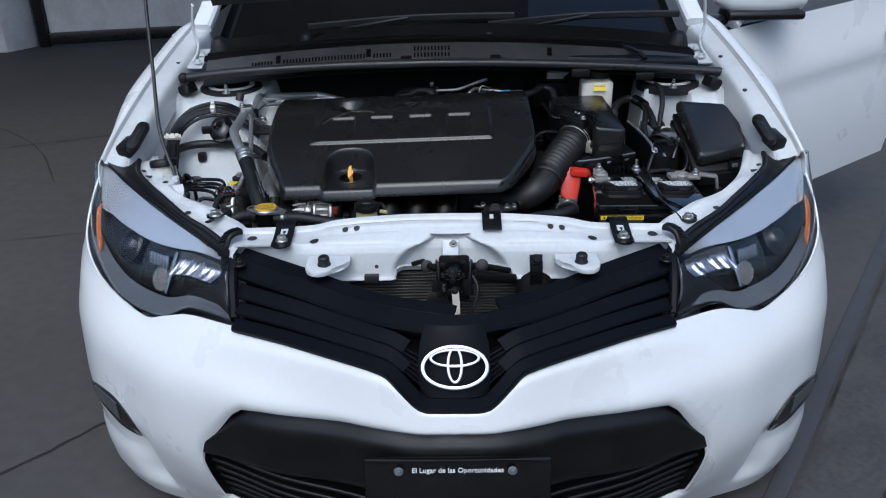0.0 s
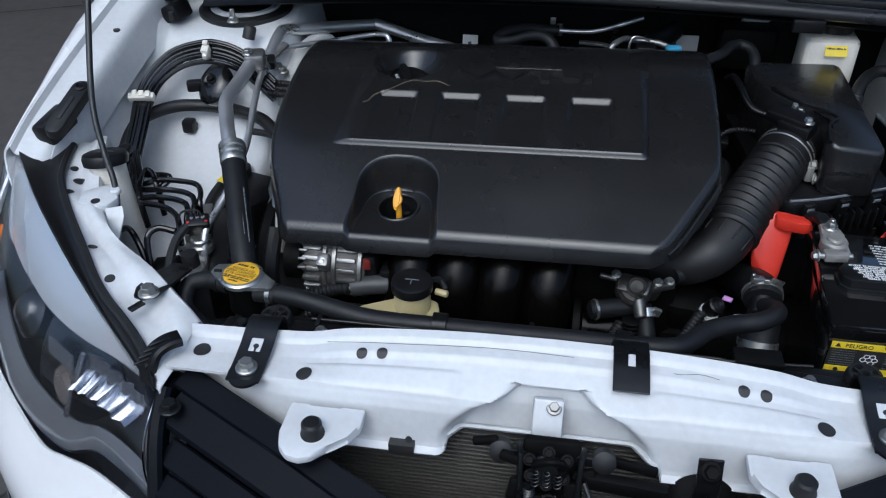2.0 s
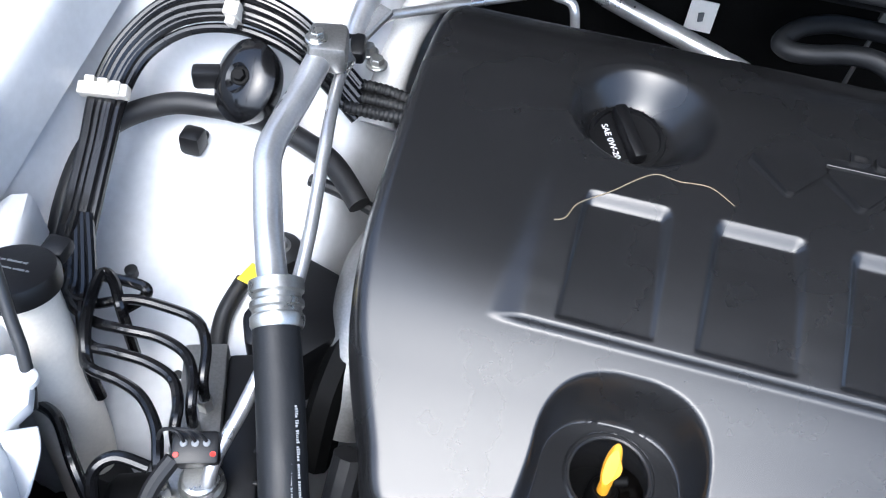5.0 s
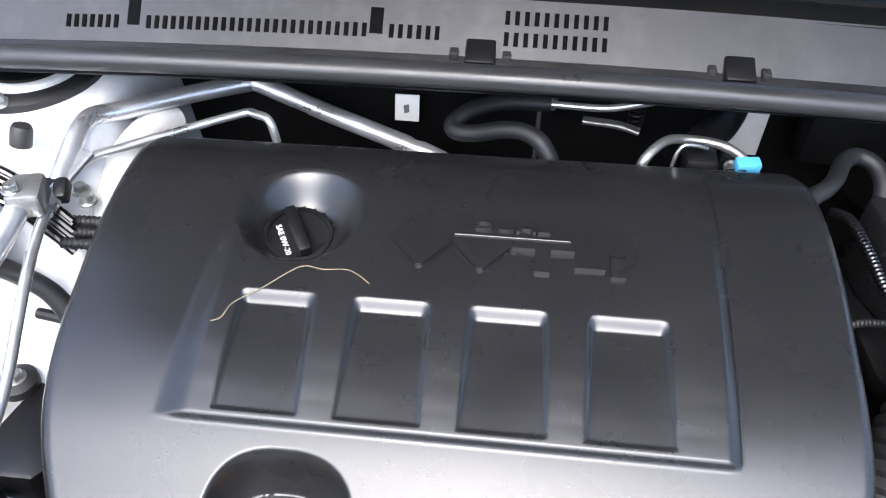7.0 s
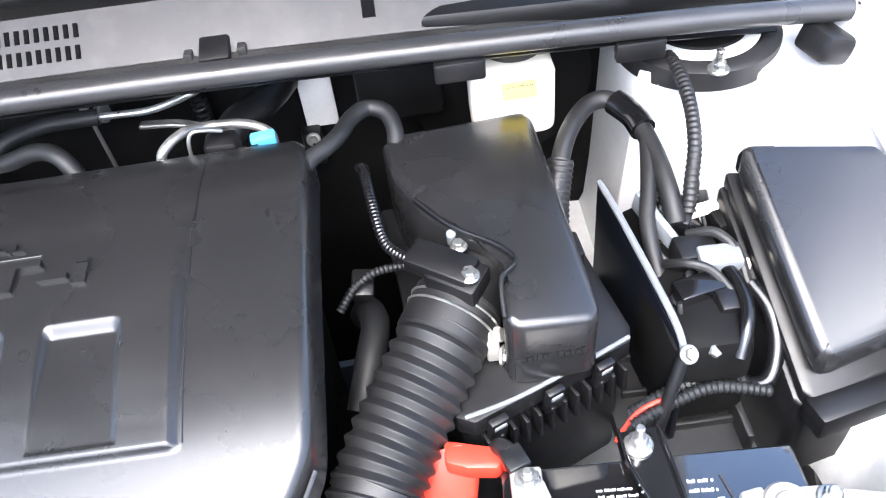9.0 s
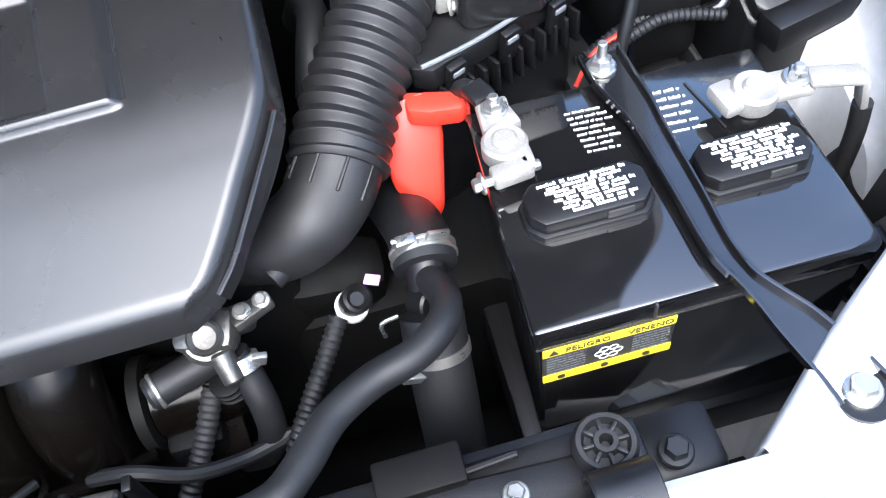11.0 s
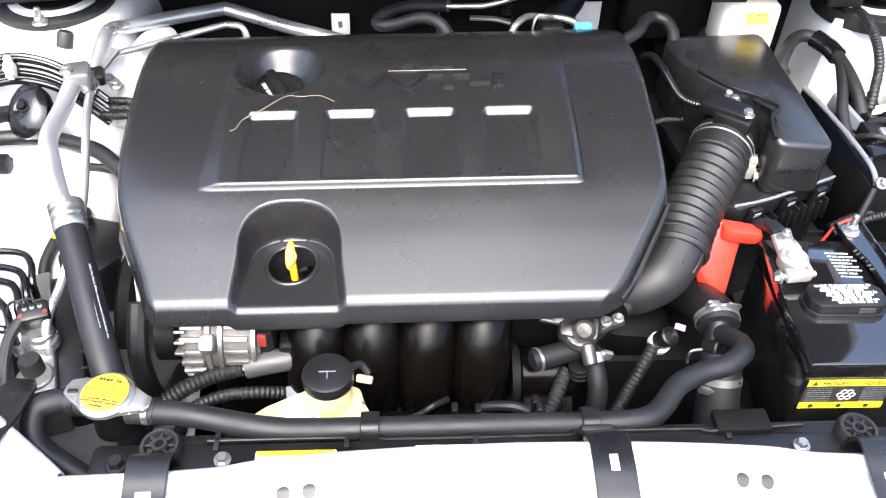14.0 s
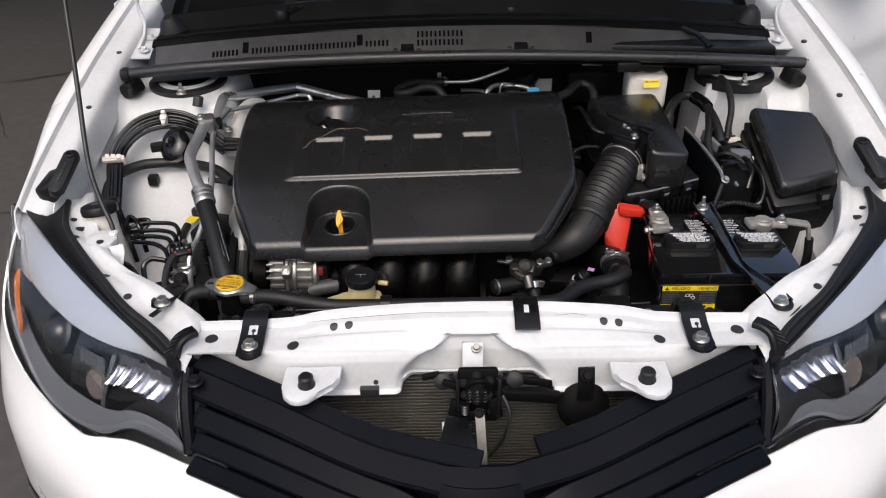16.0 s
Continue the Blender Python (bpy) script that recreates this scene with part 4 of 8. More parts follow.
cross = part("front_cross_panel", sheet(cross_panel, 260, 100, 0.002), M_BAY, car, "white painted front cross panel with holes", 40)
part("lip_notch", box((-0.168, 0.0705, 0.676), (0.03, 0.012, 0.016), 0.001), M_INK, cross)
for x, y, r in [(-0.42, 0.122, 0.0105), (0.42, 0.124, 0.0105), (-0.286, 0.098, 0.0095), (0.29, 0.1, 0.0095), (-0.224, 0.129, 0.0065), (-0.2, 0.13, 0.0065), (0.206, 0.13, 0.0065), (0.23, 0.129, 0.0065)]:
    part("hole_plug", hole_disc(cross, x, y, r), M_INK, cross)
part("hole_plug", lathe([(0.004, 0), (0.004, 0.001)], aim((-0.155, 0.0515, 0.712), (-0.155, -0.05, 0.745)), 14), M_INK, cross)
for k, (x0, x1, y0) in enumerate([(-0.27, 0.02, 0.145), (0.13, 0.18, 0.14)]):
    pts = [spot(cross, x0 + (x1 - x0) * j / 6, y0 - 0.002 * math.sin(j + k)).translation + Vector((0, 0, 0.0006)) for j in range(7)]
    part("scuff", bar(pts, 0.0008, 0.0005, 3), M_GREYCONN, cross)
for sg in (-1, 1):
    outline = [(0.296, 0.074), (0.297, 0.03), (0.291, 0.008), (0.28, -0.003), (0.266, -0.006), (0.252, -0.001), (0.24, 0.014), (0.222, 0.034), (0.208, 0.044), (0.208, 0.074), (0.238, 0.074), (0.24, 0.066), (0.27, 0.066), (0.272, 0.074)]
    tab = part("bumper_tab", prism(outline, 0.716, 0.728, 0.004, Matrix.Diagonal((sg, 1, 1, 1))), M_BAY, cross, "white tab with rubber stop")
    part("rubber_stop", lathe([(0.0135, 0.725), (0.0135, 0.73), (0.0115, 0.733), (0.0115, 0.744), (0.009, 0.747)], Matrix.Translation((sg * 0.258, 0.03, 0)), 20), M_RUBBER, tab)
    strap = part("radiator_bracket", bar([(sg * 0.352, 0.074, 0.7505), (sg * 0.352, 0.1, 0.7525), (sg * 0.352, 0.13, 0.758), (sg * 0.352, 0.152, 0.765), (sg * 0.352, 0.17, 0.765), (sg * 0.352, 0.18, 0.75), (sg * 0.352, 0.183, 0.72)], 0.04, 0.004, 6), M_BRACKET, car, "black steel radiator bracket bolted to the panel")
    part("bolt", bolt((sg * 0.352, 0.092, 0.754), 0.009), M_ZINC, strap)
    part("strap_end", lathe([(0.02, -0.002), (0.02, 0.002)], plane_at((sg * 0.352, 0.085, 0.7512), (1, 0, 0), (0, 1, 0.09)), 28), M_BRACKET, strap)
    sq = plane_at((sg * 0.352, 0.126, 0.7592), (1, 0, 0), (0, 1, 0.24))
    b = box((0, 0, 0), (0.0145, 0.019, 0.0016), 0.0007, seg=1)
    b.transform(sq)
    part("white_slot", b, M_BAY, strap)
    part("slot_hole", lathe([(0.0034, 0.0006), (0.0034, 0.0012)], sq @ Matrix.Translation((0.001, -0.002, 0)), 14), M_INK, strap)
    b = box((0.001, -0.0065, 0.0009), (0.0026, 0.008, 0.0006), 0)
    b.transform(sq)
    part("slot_notch", b, M_INK, strap)
    hook = part("bumper_clip", bar([(sg * 0.442, 0.117, 0.766), (sg * 0.454, 0.106, 0.767), (sg * 0.465, 0.094, 0.761), (sg * 0.471, 0.084, 0.745), (sg * 0.473, 0.08, 0.726)], 0.024, 0.012, 8), M_PLASTIC, car, "black ribbed plastic bumper clip")
    for k in range(4):
        p = Vector((sg * (0.459 + 0.004 * k), 0.1 - 0.0062 * k, 0.7725 - 0.0045 * k))
        part("rib", box(p, (0.026, 0.0024, 0.004), 0.0008, (30, 0, -42 * sg)), M_PLASTIC, hook)
    part("grille_bolt", bolt((sg * 0.432, 0.046, 0.722), 0.009), M_PLASTIC, grille)
mid = part("hose_bracket", bar([(0.083, 0.104, 0.769), (0.083, 0.118, 0.774), (0.083, 0.14, 0.78), (0.083, 0.168, 0.7815), (0.083, 0.18, 0.772), (0.083, 0.196, 0.75), (0.083, 0.205, 0.742)], 0.04, 0.004, 6), M_BRACKET, car, "black steel bracket over the panel edge")
part("slot", box((0.083, 0.14, 0.7828), (0.008, 0.016, 0.0016), 0.0004, (10, 0, 0)), M_BAY, mid)

# side rails beside the headlamps and the aprons behind them
RAIL_IN = smooth([(0.44, 0.172, 0.75), (0.472, 0.196, 0.76), (0.52, 0.232, 0.768), (0.597, 0.283, 0.774), (0.635, 0.32, 0.779), (0.683, 0.4, 0.786), (0.735, 0.53, 0.79)], 8)
APRON = [(0.28, 0.2), (0.37, 0.28), (0.405, 0.56), (0.44, 0.63), (0.55, 0.672), (0.65, 0.71), (0.715, 0.752), (0.75, 0.79), (0.785, 0.845), (0.81, 0.862), (0.9, 0.868), (1.05, 0.872)]
for sg in (-1, 1):
    def rail(u, v, sg=sg):
        a, b = along(RAIL_OUT, u), along(RAIL_IN, u)
        prof = [(0, -0.03, -0.03), (0.1, 0, -0.004), (0.16, 0.04, 0), (0.45, 0.45, -0.004), (0.6, 0.7, 0.004), (0.78, 0.93, 0.002), (0.86, 0.97, -0.006), (1.0, 0.985, -0.045)]
        t, dz = lerp_table([(p, q) for p, q, r in prof], v), lerp_table([(p, r) for p, q, r in prof], v)
        p = a.lerp(b, t)
        dz += 0.006 * math.sin(u * 22) * math.sin(math.pi * min(max(t, 0), 1))
        return (sg * p.x, p.y, p.z + dz)
    rl = part("lamp_rail", sheet(rail, 60, 26, 0.002), M_BAY, car, "white painted lamp support rail with holes", 40)
    for x, y, z, r in [(0.574, 0.205, 0.772, 0.007), (0.628, 0.264, 0.78, 0.006), (0.715, 0.367, 0.788, 0.007), (0.722, 0.406, 0.79, 0.008), (0.741, 0.43, 0.79, 0.006)]:
        part("hole_plug", hole_disc(rl, sg * x, y, r), M_INK, rl)

    def apron(u, v, sg=sg):
        x = 0.44 + 0.34 * u
        y = 0.28 + 0.8 * v
        z = soft_table(APRON, y)
        z += (0.05 + 0.13 * (1 - step(0.45, 0.8, y))) * step(0.735, 0.785, x)
        inner = step(0.53, 0.455, x) if sg < 0 else step(0.672 - 0.115 * step(0.838, 0.85, y) + 0.03 * step(0.58, 0.5, y), 0.652 - 0.125 * step(0.838, 0.85, y) + 0.03 * step(0.58, 0.5, y), x)
        z -= 0.3 * inner
        z += 0.012 * math.exp(-((x - 0.62) ** 2 + (y - 0.5) ** 2) / 0.003) + 0.008 * math.exp(-((x - 0.6) ** 2 + (y - 0.64) ** 2) / 0.004)
        return (sg * x, y, z)
    ap = part("apron", sheet(apron, 56, 110, 0.002), M_BAY, car, "white painted inner wheel arch and strut tower", 60)
    tm = plane_at((sg * 0.63, 0.912, 0.874), (1, 0, 0), (0, 1, 0))
    tower = part("strut_mount", lathe([(0.088, -0.02), (0.088, 0.002), (0.083, 0.005), (0.07, 0.005), (0.066, 0.001), (0.06, 0.001)], tm, 48), M_RUBBER, car, "black rubber strut top mount")
    part("strut_ring", lathe([(0.066, 0.003), (0.066, 0.0075), (0.058, 0.0085), (0.05, 0.006)], tm, 48), M_BAY, tower)
    part("strut_cup", lathe([(0.054, 0.004), (0.05, 0.009), (0.03, 0.012), (0.012, 0.012)], tm, 40), M_DARK, tower)
    part("stud", bolt((sg * 0.625, 0.83, 0.876), 0.008), M_ZINC, tower)
    part("stud_tip", rod((sg * 0.625, 0.83, 0.876), (sg * 0.625, 0.83, 0.9), 0.0045, None, 0.001), M_ZINC, tower)
for x, y, z, r in [(-0.684, 0.553, 0.682, 0.006), (-0.613, 0.493, 0.664, 0.006), (-0.605, 0.475, 0.66, 0.004), (-0.666, 0.689, 0.737, 0.005), (-0.722, 0.79, 0.9, 0.005), (0.7, 0.62, 0.78, 0.006)]:
    part("hole_plug", lathe([(r, -0.012), (r, 0.003), (r * 0.8, 0.0035)], Matrix.Translation((x, y, z)), 14), M_INK, car)

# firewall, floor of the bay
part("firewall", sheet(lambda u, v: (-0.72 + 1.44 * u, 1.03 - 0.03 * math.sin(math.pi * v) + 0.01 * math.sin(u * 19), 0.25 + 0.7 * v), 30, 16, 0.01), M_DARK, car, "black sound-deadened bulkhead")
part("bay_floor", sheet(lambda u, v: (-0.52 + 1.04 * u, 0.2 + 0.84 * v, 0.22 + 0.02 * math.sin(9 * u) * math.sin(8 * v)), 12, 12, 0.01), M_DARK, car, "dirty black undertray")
part("bulkhead_panel", box((0.335, 0.985, 0.845), (0.09, 0.02, 0.09), 0.006), M_FOIL, car)

# cowl
def cowl(u, v):
    x = (2 * u - 1) * 0.7
    y = 0.858 + 0.044 * v + 0.045 * (x / 0.7) ** 2
    z = 0.955 + 0.04 * v - 0.05 * (x / 0.7) ** 2
    return (x, y, z)


cowl_thing = part("cowl_panel", sheet(cowl, 80, 8, 0.004), M_COWL, car, "grey plastic cowl panel with air slots")
part("cowl_front", sheet(lambda u, v: (cowl(u, 0)[0], cowl(u, 0)[1] - 0.03 * v, cowl(u, 0)[2] - 0.002 - 0.02 * v), 60, 3, 0.003), M_PLASTIC, cowl_thing)
part("cowl_trough", sheet(lambda u, v: ((2 * u - 1) * 0.71, cowl(u, 1)[1] - 0.002 + 0.13 * v, cowl(u, 1)[2] + lerp_table([(0, -0.002), (0.15, 0.012), (0.3, -0.02), (0.75, -0.02), (1, 0.03)], v)), 60, 12, 0.004), M_DARK, cowl_thing, "black wiper trough")
part("cowl_lip", bar([(cowl(k / 20, 1)[0], cowl(k / 20, 1)[1] + 0.03, cowl(k / 20, 1)[2] + 0.008) for k in range(21)], 0.03, 0.012, 2), M_DARK, cowl_thing)


def slot_at(x, v, length=0.016, width=0.0045):
    u = x / 1.4 + 0.5
    a, b = Vector(cowl(u, v)), Vector(cowl(u, min(v + 0.1, 1)))
    t = (b - a).normalized()
    return bar([a + Vector((0, 0, 0.0008)), a + t * length + Vector((0, 0, 0.0008))], width, 0.0022, 2, rnd=0.1)


# slots are black bars on the skin, their inner shade given as colour
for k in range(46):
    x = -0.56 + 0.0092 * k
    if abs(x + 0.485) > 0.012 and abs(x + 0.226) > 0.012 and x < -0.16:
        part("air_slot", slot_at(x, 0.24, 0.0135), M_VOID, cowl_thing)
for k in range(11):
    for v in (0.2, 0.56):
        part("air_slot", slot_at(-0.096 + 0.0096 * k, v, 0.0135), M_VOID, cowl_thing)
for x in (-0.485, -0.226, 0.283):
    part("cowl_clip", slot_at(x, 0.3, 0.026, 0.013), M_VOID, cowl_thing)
for x in (-0.12, 0.131):
    part("seal_clip", box((x, 0.859 + 0.045 * (x / 0.7) ** 2, 0.958 - 0.05 * (x / 0.7) ** 2), (0.03, 0.03, 0.012), 0.003, (20, 0, 0)), M_PLASTIC, cowl_thing)
    for d in (-0.026, 0.026):
        part("clip_tab", box((x + d, 0.859 + 0.045 * (x / 0.7) ** 2, 0.956 - 0.05 * (x / 0.7) ** 2), (0.009, 0.012, 0.01), 0.002), M_INK, cowl_thing)
part("fluid_tray", prism([(0.33, 0.87), (0.36, 0.9), (0.42, 0.925), (0.5, 0.925), (0.56, 0.905), (0.7, 0.93), (0.705, 0.88)], lambda x, y: 0.925 - 0.1 * (x - 0.33) ** 2, lambda x, y: 0.958 - 0.1 * (x - 0.3) ** 2, 0.006), M_PLASTIC, cowl_thing, "black raised cowl section")
part("tray_rib", bar([(0.55, 0.865, 0.95), (0.53, 0.9, 0.965), (0.5, 0.93, 0.972)], 0.014, 0.008, 5), M_PLASTIC, cowl_thing)
seal = thing("cowl_seal", (0, 0.823, 0.92), "long black rubber weatherstrip along the cowl", "rubber seal")
SEAL = [(-0.745, 0.85, 0.915), (-0.6, 0.835, 0.933), (-0.4, 0.826, 0.947), (-0.15, 0.823, 0.954), (0.1, 0.823, 0.954), (0.4, 0.832, 0.942), (0.62, 0.846, 0.926), (0.77, 0.85, 0.914)]
part("seal_bulb", tube(SEAL, 0.0135, 16, 10, flat=0.9), M_SEAL, seal)
part("seal_lip", bar([(x, y + 0.014, z - 0.009) for x, y, z in SEAL], 0.016, 0.004, 10), M_RUBBER, seal)
for k in (0, -1):
    part("end_boot", box((SEAL[k][0], SEAL[k][1] - 0.004, SEAL[k][2] + 0.002), (0.022, 0.03, 0.026), 0.008), M_RUBBER, seal)
for x, y, z in ((0.363, 0.82, 0.924), (0.545, 0.838, 0.908)):
    part("seal_foot", box((x, y, z), (0.05, 0.012, 0.022), 0.003), M_PLASTIC, seal)
for sg in (-1, 1):
    part("wing_bracket", box((sg * 0.735, 0.835, 0.888), (0.04, 0.045, 0.03), 0.006, (0, 20 * sg, 15 * sg)), M_PLASTIC, car)
    cap_pts = [(0.015 * math.cos(a), 0.045 + 0.015 * math.sin(a)) for a in (math.pi * k / 10 for k in range(11))] + [(0.013 * math.cos(a), -0.045 + 0.013 * math.sin(a)) for a in (math.pi + math.pi * k / 10 for k in range(11))]
    gm = plane_at((sg * 0.766, 0.492, 0.858), (1, 0, 0.15 * sg), (0.1 * sg, 1, 0.3))
    guide = part("bonnet_stop", prism(cap_pts, -0.012, 0.006, 0.004, gm), M_RUBBER, car, "black oblong rubber bonnet support")
    part("stop_eye", lathe([(0.0095, 0.005), (0.0095, 0.0085), (0.006, 0.0095), (0.004, 0.006)], gm @ Matrix.Translation((0, 0.044, 0)), 20), M_PLASTIC, guide)
    b = box((0, -0.004, 0.0065), (0.006, 0.05, 0.002), 0.0008)
    b.transform(gm)
    part("stop_slot", b, M_INK, guide)
    part("stop_bracket", box((sg * 0.79, 0.484, 0.832), (0.03, 0.07, 0.04), 0.008, (8, 10 * sg, 8 * sg)), M_PLASTIC, guide)

# ---- engine ----
engine = thing("engine", (-0.12, 0.6, 0.25), "black engine block under its cover with intake runners", "engine")
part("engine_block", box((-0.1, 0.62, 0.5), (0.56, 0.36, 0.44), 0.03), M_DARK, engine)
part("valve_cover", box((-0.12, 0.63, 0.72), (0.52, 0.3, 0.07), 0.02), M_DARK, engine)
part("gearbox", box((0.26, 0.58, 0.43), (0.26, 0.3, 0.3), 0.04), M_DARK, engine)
for k in range(4):
    x = -0.217 + 0.067 * k
    part("intake_runner", tube([(x + 0.014, 0.5, 0.70), (x + 0.006, 0.43, 0.714), (x, 0.388, 0.692), (x - 0.003, 0.366, 0.65), (x - 0.003, 0.362, 0.605), (x, 0.375, 0.55), (x, 0.4, 0.49)], 0.0355, 20, 8, flat=0.9), M_MANIFOLD, engine, "glossy black plastic intake runner")
part("plenum", bar([(-0.24, 0.38, 0.53), (0.1, 0.38, 0.53)], 0.09, 0.14, 4), M_MANIFOLD, engine)
part("manifold_flange", bar([(-0.25, 0.34, 0.604), (-0.21, 0.336, 0.598), (-0.15, 0.333, 0.603), (-0.09, 0.334, 0.598), (-0.02, 0.334, 0.603), (0.03, 0.342, 0.606)], 0.012, 0.01, 8), M_MANIFOLD, engine)
part("starter_stub", rod((-0.03, 0.304, 0.628), (0.006, 0.302, 0.628), 0.0095, None, 0.003), M_CAST, engine)
part("vent_pipe", tube([(-0.22, 0.33, 0.6), (-0.188, 0.312, 0.622), (-0.141, 0.31, 0.618), (-0.1, 0.312, 0.628), (-0.078, 0.318, 0.64), (-0.06, 0.335, 0.63)], 0.004, 10, 8), M_HOSE, engine)
part("vent_pipe", tube([(-0.02, 0.33, 0.62), (0.02, 0.318, 0.635), (0.06, 0.31, 0.62), (0.1, 0.32, 0.6), (0.14, 0.33, 0.6)], 0.0065, 10, 8), M_HOSE, engine)
for x in (-0.15, -0.083, -0.016):
    part("flange_stud", rod((x - 0.034, 0.33, 0.604), (x - 0.034, 0.318, 0.606), 0.005, None, 0.001), M_PLASTIC, engine)
part("stay_plate", box((-0.056, 0.275, 0.66), (0.007, 0.012, 0.07), 0.001), M_PLASTIC, engine)
part("stay_plate", box((0.036, 0.285, 0.655), (0.007, 0.012, 0.075), 0.001), M_PLASTIC, engine)
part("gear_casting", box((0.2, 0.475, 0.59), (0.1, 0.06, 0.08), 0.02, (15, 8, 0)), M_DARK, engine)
part("drive_belt", tube([(-0.43, 0.42, 0.72), (-0.432, 0.38, 0.66), (-0.43, 0.4, 0.55), (-0.43, 0.5, 0.5)], 0.013, 10), M_RUBBER, engine)

# engine cover
COVER_Z = [(0.36, 0.770), (0.40, 0.789), (0.45, 0.813), (0.5, 0.836), (0.55, 0.853), (0.6, 0.864), (0.66, 0.875), (0.72, 0.88), (0.78, 0.876), (0.826, 0.862)]
COVER_L = [(0.36, -0.392), (0.372, -0.405), (0.40, -0.416), (0.47, -0.446), (0.52, -0.457), (0.6, -0.462), (0.79, -0.464), (0.815, -0.457), (0.826, -0.44)]
COVER_R = [(0.36, 0.112), (0.372, 0.134), (0.39, 0.149), (0.43, 0.174), (0.478, 0.202), (0.5, 0.207), (0.6, 0.209), (0.79, 0.208), (0.815, 0.2), (0.826, 0.185)]
PADS = [(-0.3085 + 0.0985 * k, -0.237 + 0.0985 * k) for k in range(4)]
BACK = 0.826


def seated(x, y, z=0.0):
    """The engine sits slightly turned and leaning in the bay."""
    return Vector((x, y - 0.025 * (x + 0.13), z + 0.035 * (x + 0.13)))


def cover_height(x, y):
    z = soft_table(COVER_Z, y)
    # raised panel with a rolled front, fading out to the rear
    left, right = -0.357 + 0.06 * (y - 0.5), 0.107
    side = step(0, 0.03, x - left) * step(0, 0.011, right - x)
    front = step(0.4945, 0.4985, y)
    panel = lerp_table([(0.4985, 0.0062), (0.515, 0.0056), (0.54, 0.0056), (0.6, 0.0078)], y) * side * front * (1 - step(0.59, 0.74, y))
    # four pads cut into it
    cut = 0.0
    for a, b in PADS:
        if a - 0.02 < x < b + 0.02 and 0.49 < y < 0.61:
            t = min(max((y - 0.504) / 0.1, 0), 1)
            soft = 0.0045 + 0.006 * t ** 1.3
            end = step(0, 0.0115, 0.6075 - y)
            cut = max(cut, step(0, soft, x - a) * step(0, soft, b - x) * end * step(0.5025, 0.505, y) * (0.3 + 0.7 * min(t / 0.7, 1.0)))
    z += panel * (1 - cut)
    # dipstick pocket, open to the front
    px, py = -0.243, 0.425
    half = 0.0595 + 0.0075 * step(0.43, 0.36, y)
    d = abs(x - px) / half if y < py else ((abs(x - px) / half) ** 2.5 + ((y - py) / 0.055) ** 2.5) ** 0.4
    pocket = 1 - step(0.84, 1.02, d)
    if pocket > 0:
        floor_z = 0.7635 + 0.085 * (y - 0.37)
        z += (min(z, floor_z) - z) * pocket
        r = math.hypot(x - px, y - 0.432)
        z -= 0.05 * (1 - step(0.0275, 0.0325, r))
    # oil filler bowl
    r = math.hypot((x + 0.272) / 0.96, y - 0.7)
    z -= 0.034 * (1 - step(0.03, 0.066, r))
    return z


def cover_grid(u, v):
    y = 0.36 + (BACK - 0.36) * v
    xl, xr = soft_table(COVER_L, y), soft_table(COVER_R, y)
    x = xl + (xr - xl) * u
    z = cover_height(x, y)
    r = 0.012
    d = min(x - xl, xr - x, y - 0.36, BACK - y)
    if d < r:
        z -= r - math.sqrt(max(r * r - (r - d) ** 2, 0))
    return seated(x, y, z)


def on_cover(x, y, lift=0.0):
    return seated(x, y, cover_height(x, y) + lift)


def cover_mesh(nu=430, nv=300):
    verts, faces = [], []
    for i in range(nu + 1):
        for j in range(nv + 1):
            verts.append(cover_grid(i / nu, j / nv))
    def idx(i, j):
        return i * (nv + 1) + j
    for i in range(nu):
        for j in range(nv):
            faces.append((idx(i, j), idx(i + 1, j), idx(i + 1, j + 1), idx(i, j + 1)))
    rim = [idx(i, 0) for i in range(nu + 1)] + [idx(nu, j) for j in range(1, nv + 1)] + [idx(i, nv) for i in range(nu - 1, -1, -1)] + [idx(0, j) for j in range(nv - 1, 0, -1)]
    c = Vector((-0.13, 0.59, 0))
    prev = rim
    for dz, out in ((-0.012, 0.003), (-0.03, 0.004), (-0.032, 0.001)):
        ring = []
        for k in rim:
            p = verts[k]
            o = Vector((p.x - c.x, p.y - c.y, 0)).normalized()
            deep = 0.42 + 0.58 * step(0.36, 0.45, p.y)
            verts.append(Vector((p.x + o.x * out, p.y + o.y * out, p.z + dz * deep)))
            ring.append(len(verts) - 1)
        n = len(rim)
        for k in range(n):
            faces.append((prev[k], ring[k], ring[(k + 1) % n], prev[(k + 1) % n]))
        prev = ring
    me = bpy.data.meshes.new("cover_shell")
    me.from_pydata(verts, [], faces)
    bm = bmesh.new()
    bm.from_mesh(me)
    bpy.data.meshes.remove(me)
    bmesh.ops.recalc_face_normals(bm, faces=bm.faces)
    return bm


cover = thing("engine_cover", (-0.13, 0.59, 0.74), "matte black moulded plastic engine cover", "engine cover")
part("cover_shell", cover_mesh(), M_COVER, cover, "", 50)
COVER_X = Vector((1, -0.025, 0.035))
vm = plane_at(on_cover(-0.079, 0.656, 0.0014), COVER_X, (0, 1, 0.115))
part("raised_lettering", lettering("VVT-i", 0.046, vm @ Matrix.Diagonal((1.92, 0.9, 1, 1)), 0.003, 0.0012), M_COVER, cover)
part("raised_lettering", lettering("DUAL", 0.014, plane_at(on_cover(-0.077, 0.694, 0.0006), COVER_X, (0, 1, 0.06)) @ Matrix.Diagonal((1.9, 1, 1, 1)), 0.0025), M_COVER, cover)
part("raised_line", bar([on_cover(-0.128 + 0.0515 * k, 0.682, 0.0006) for k in range(3)], 0.0018, 0.0024, 4), M_COVER, cover)
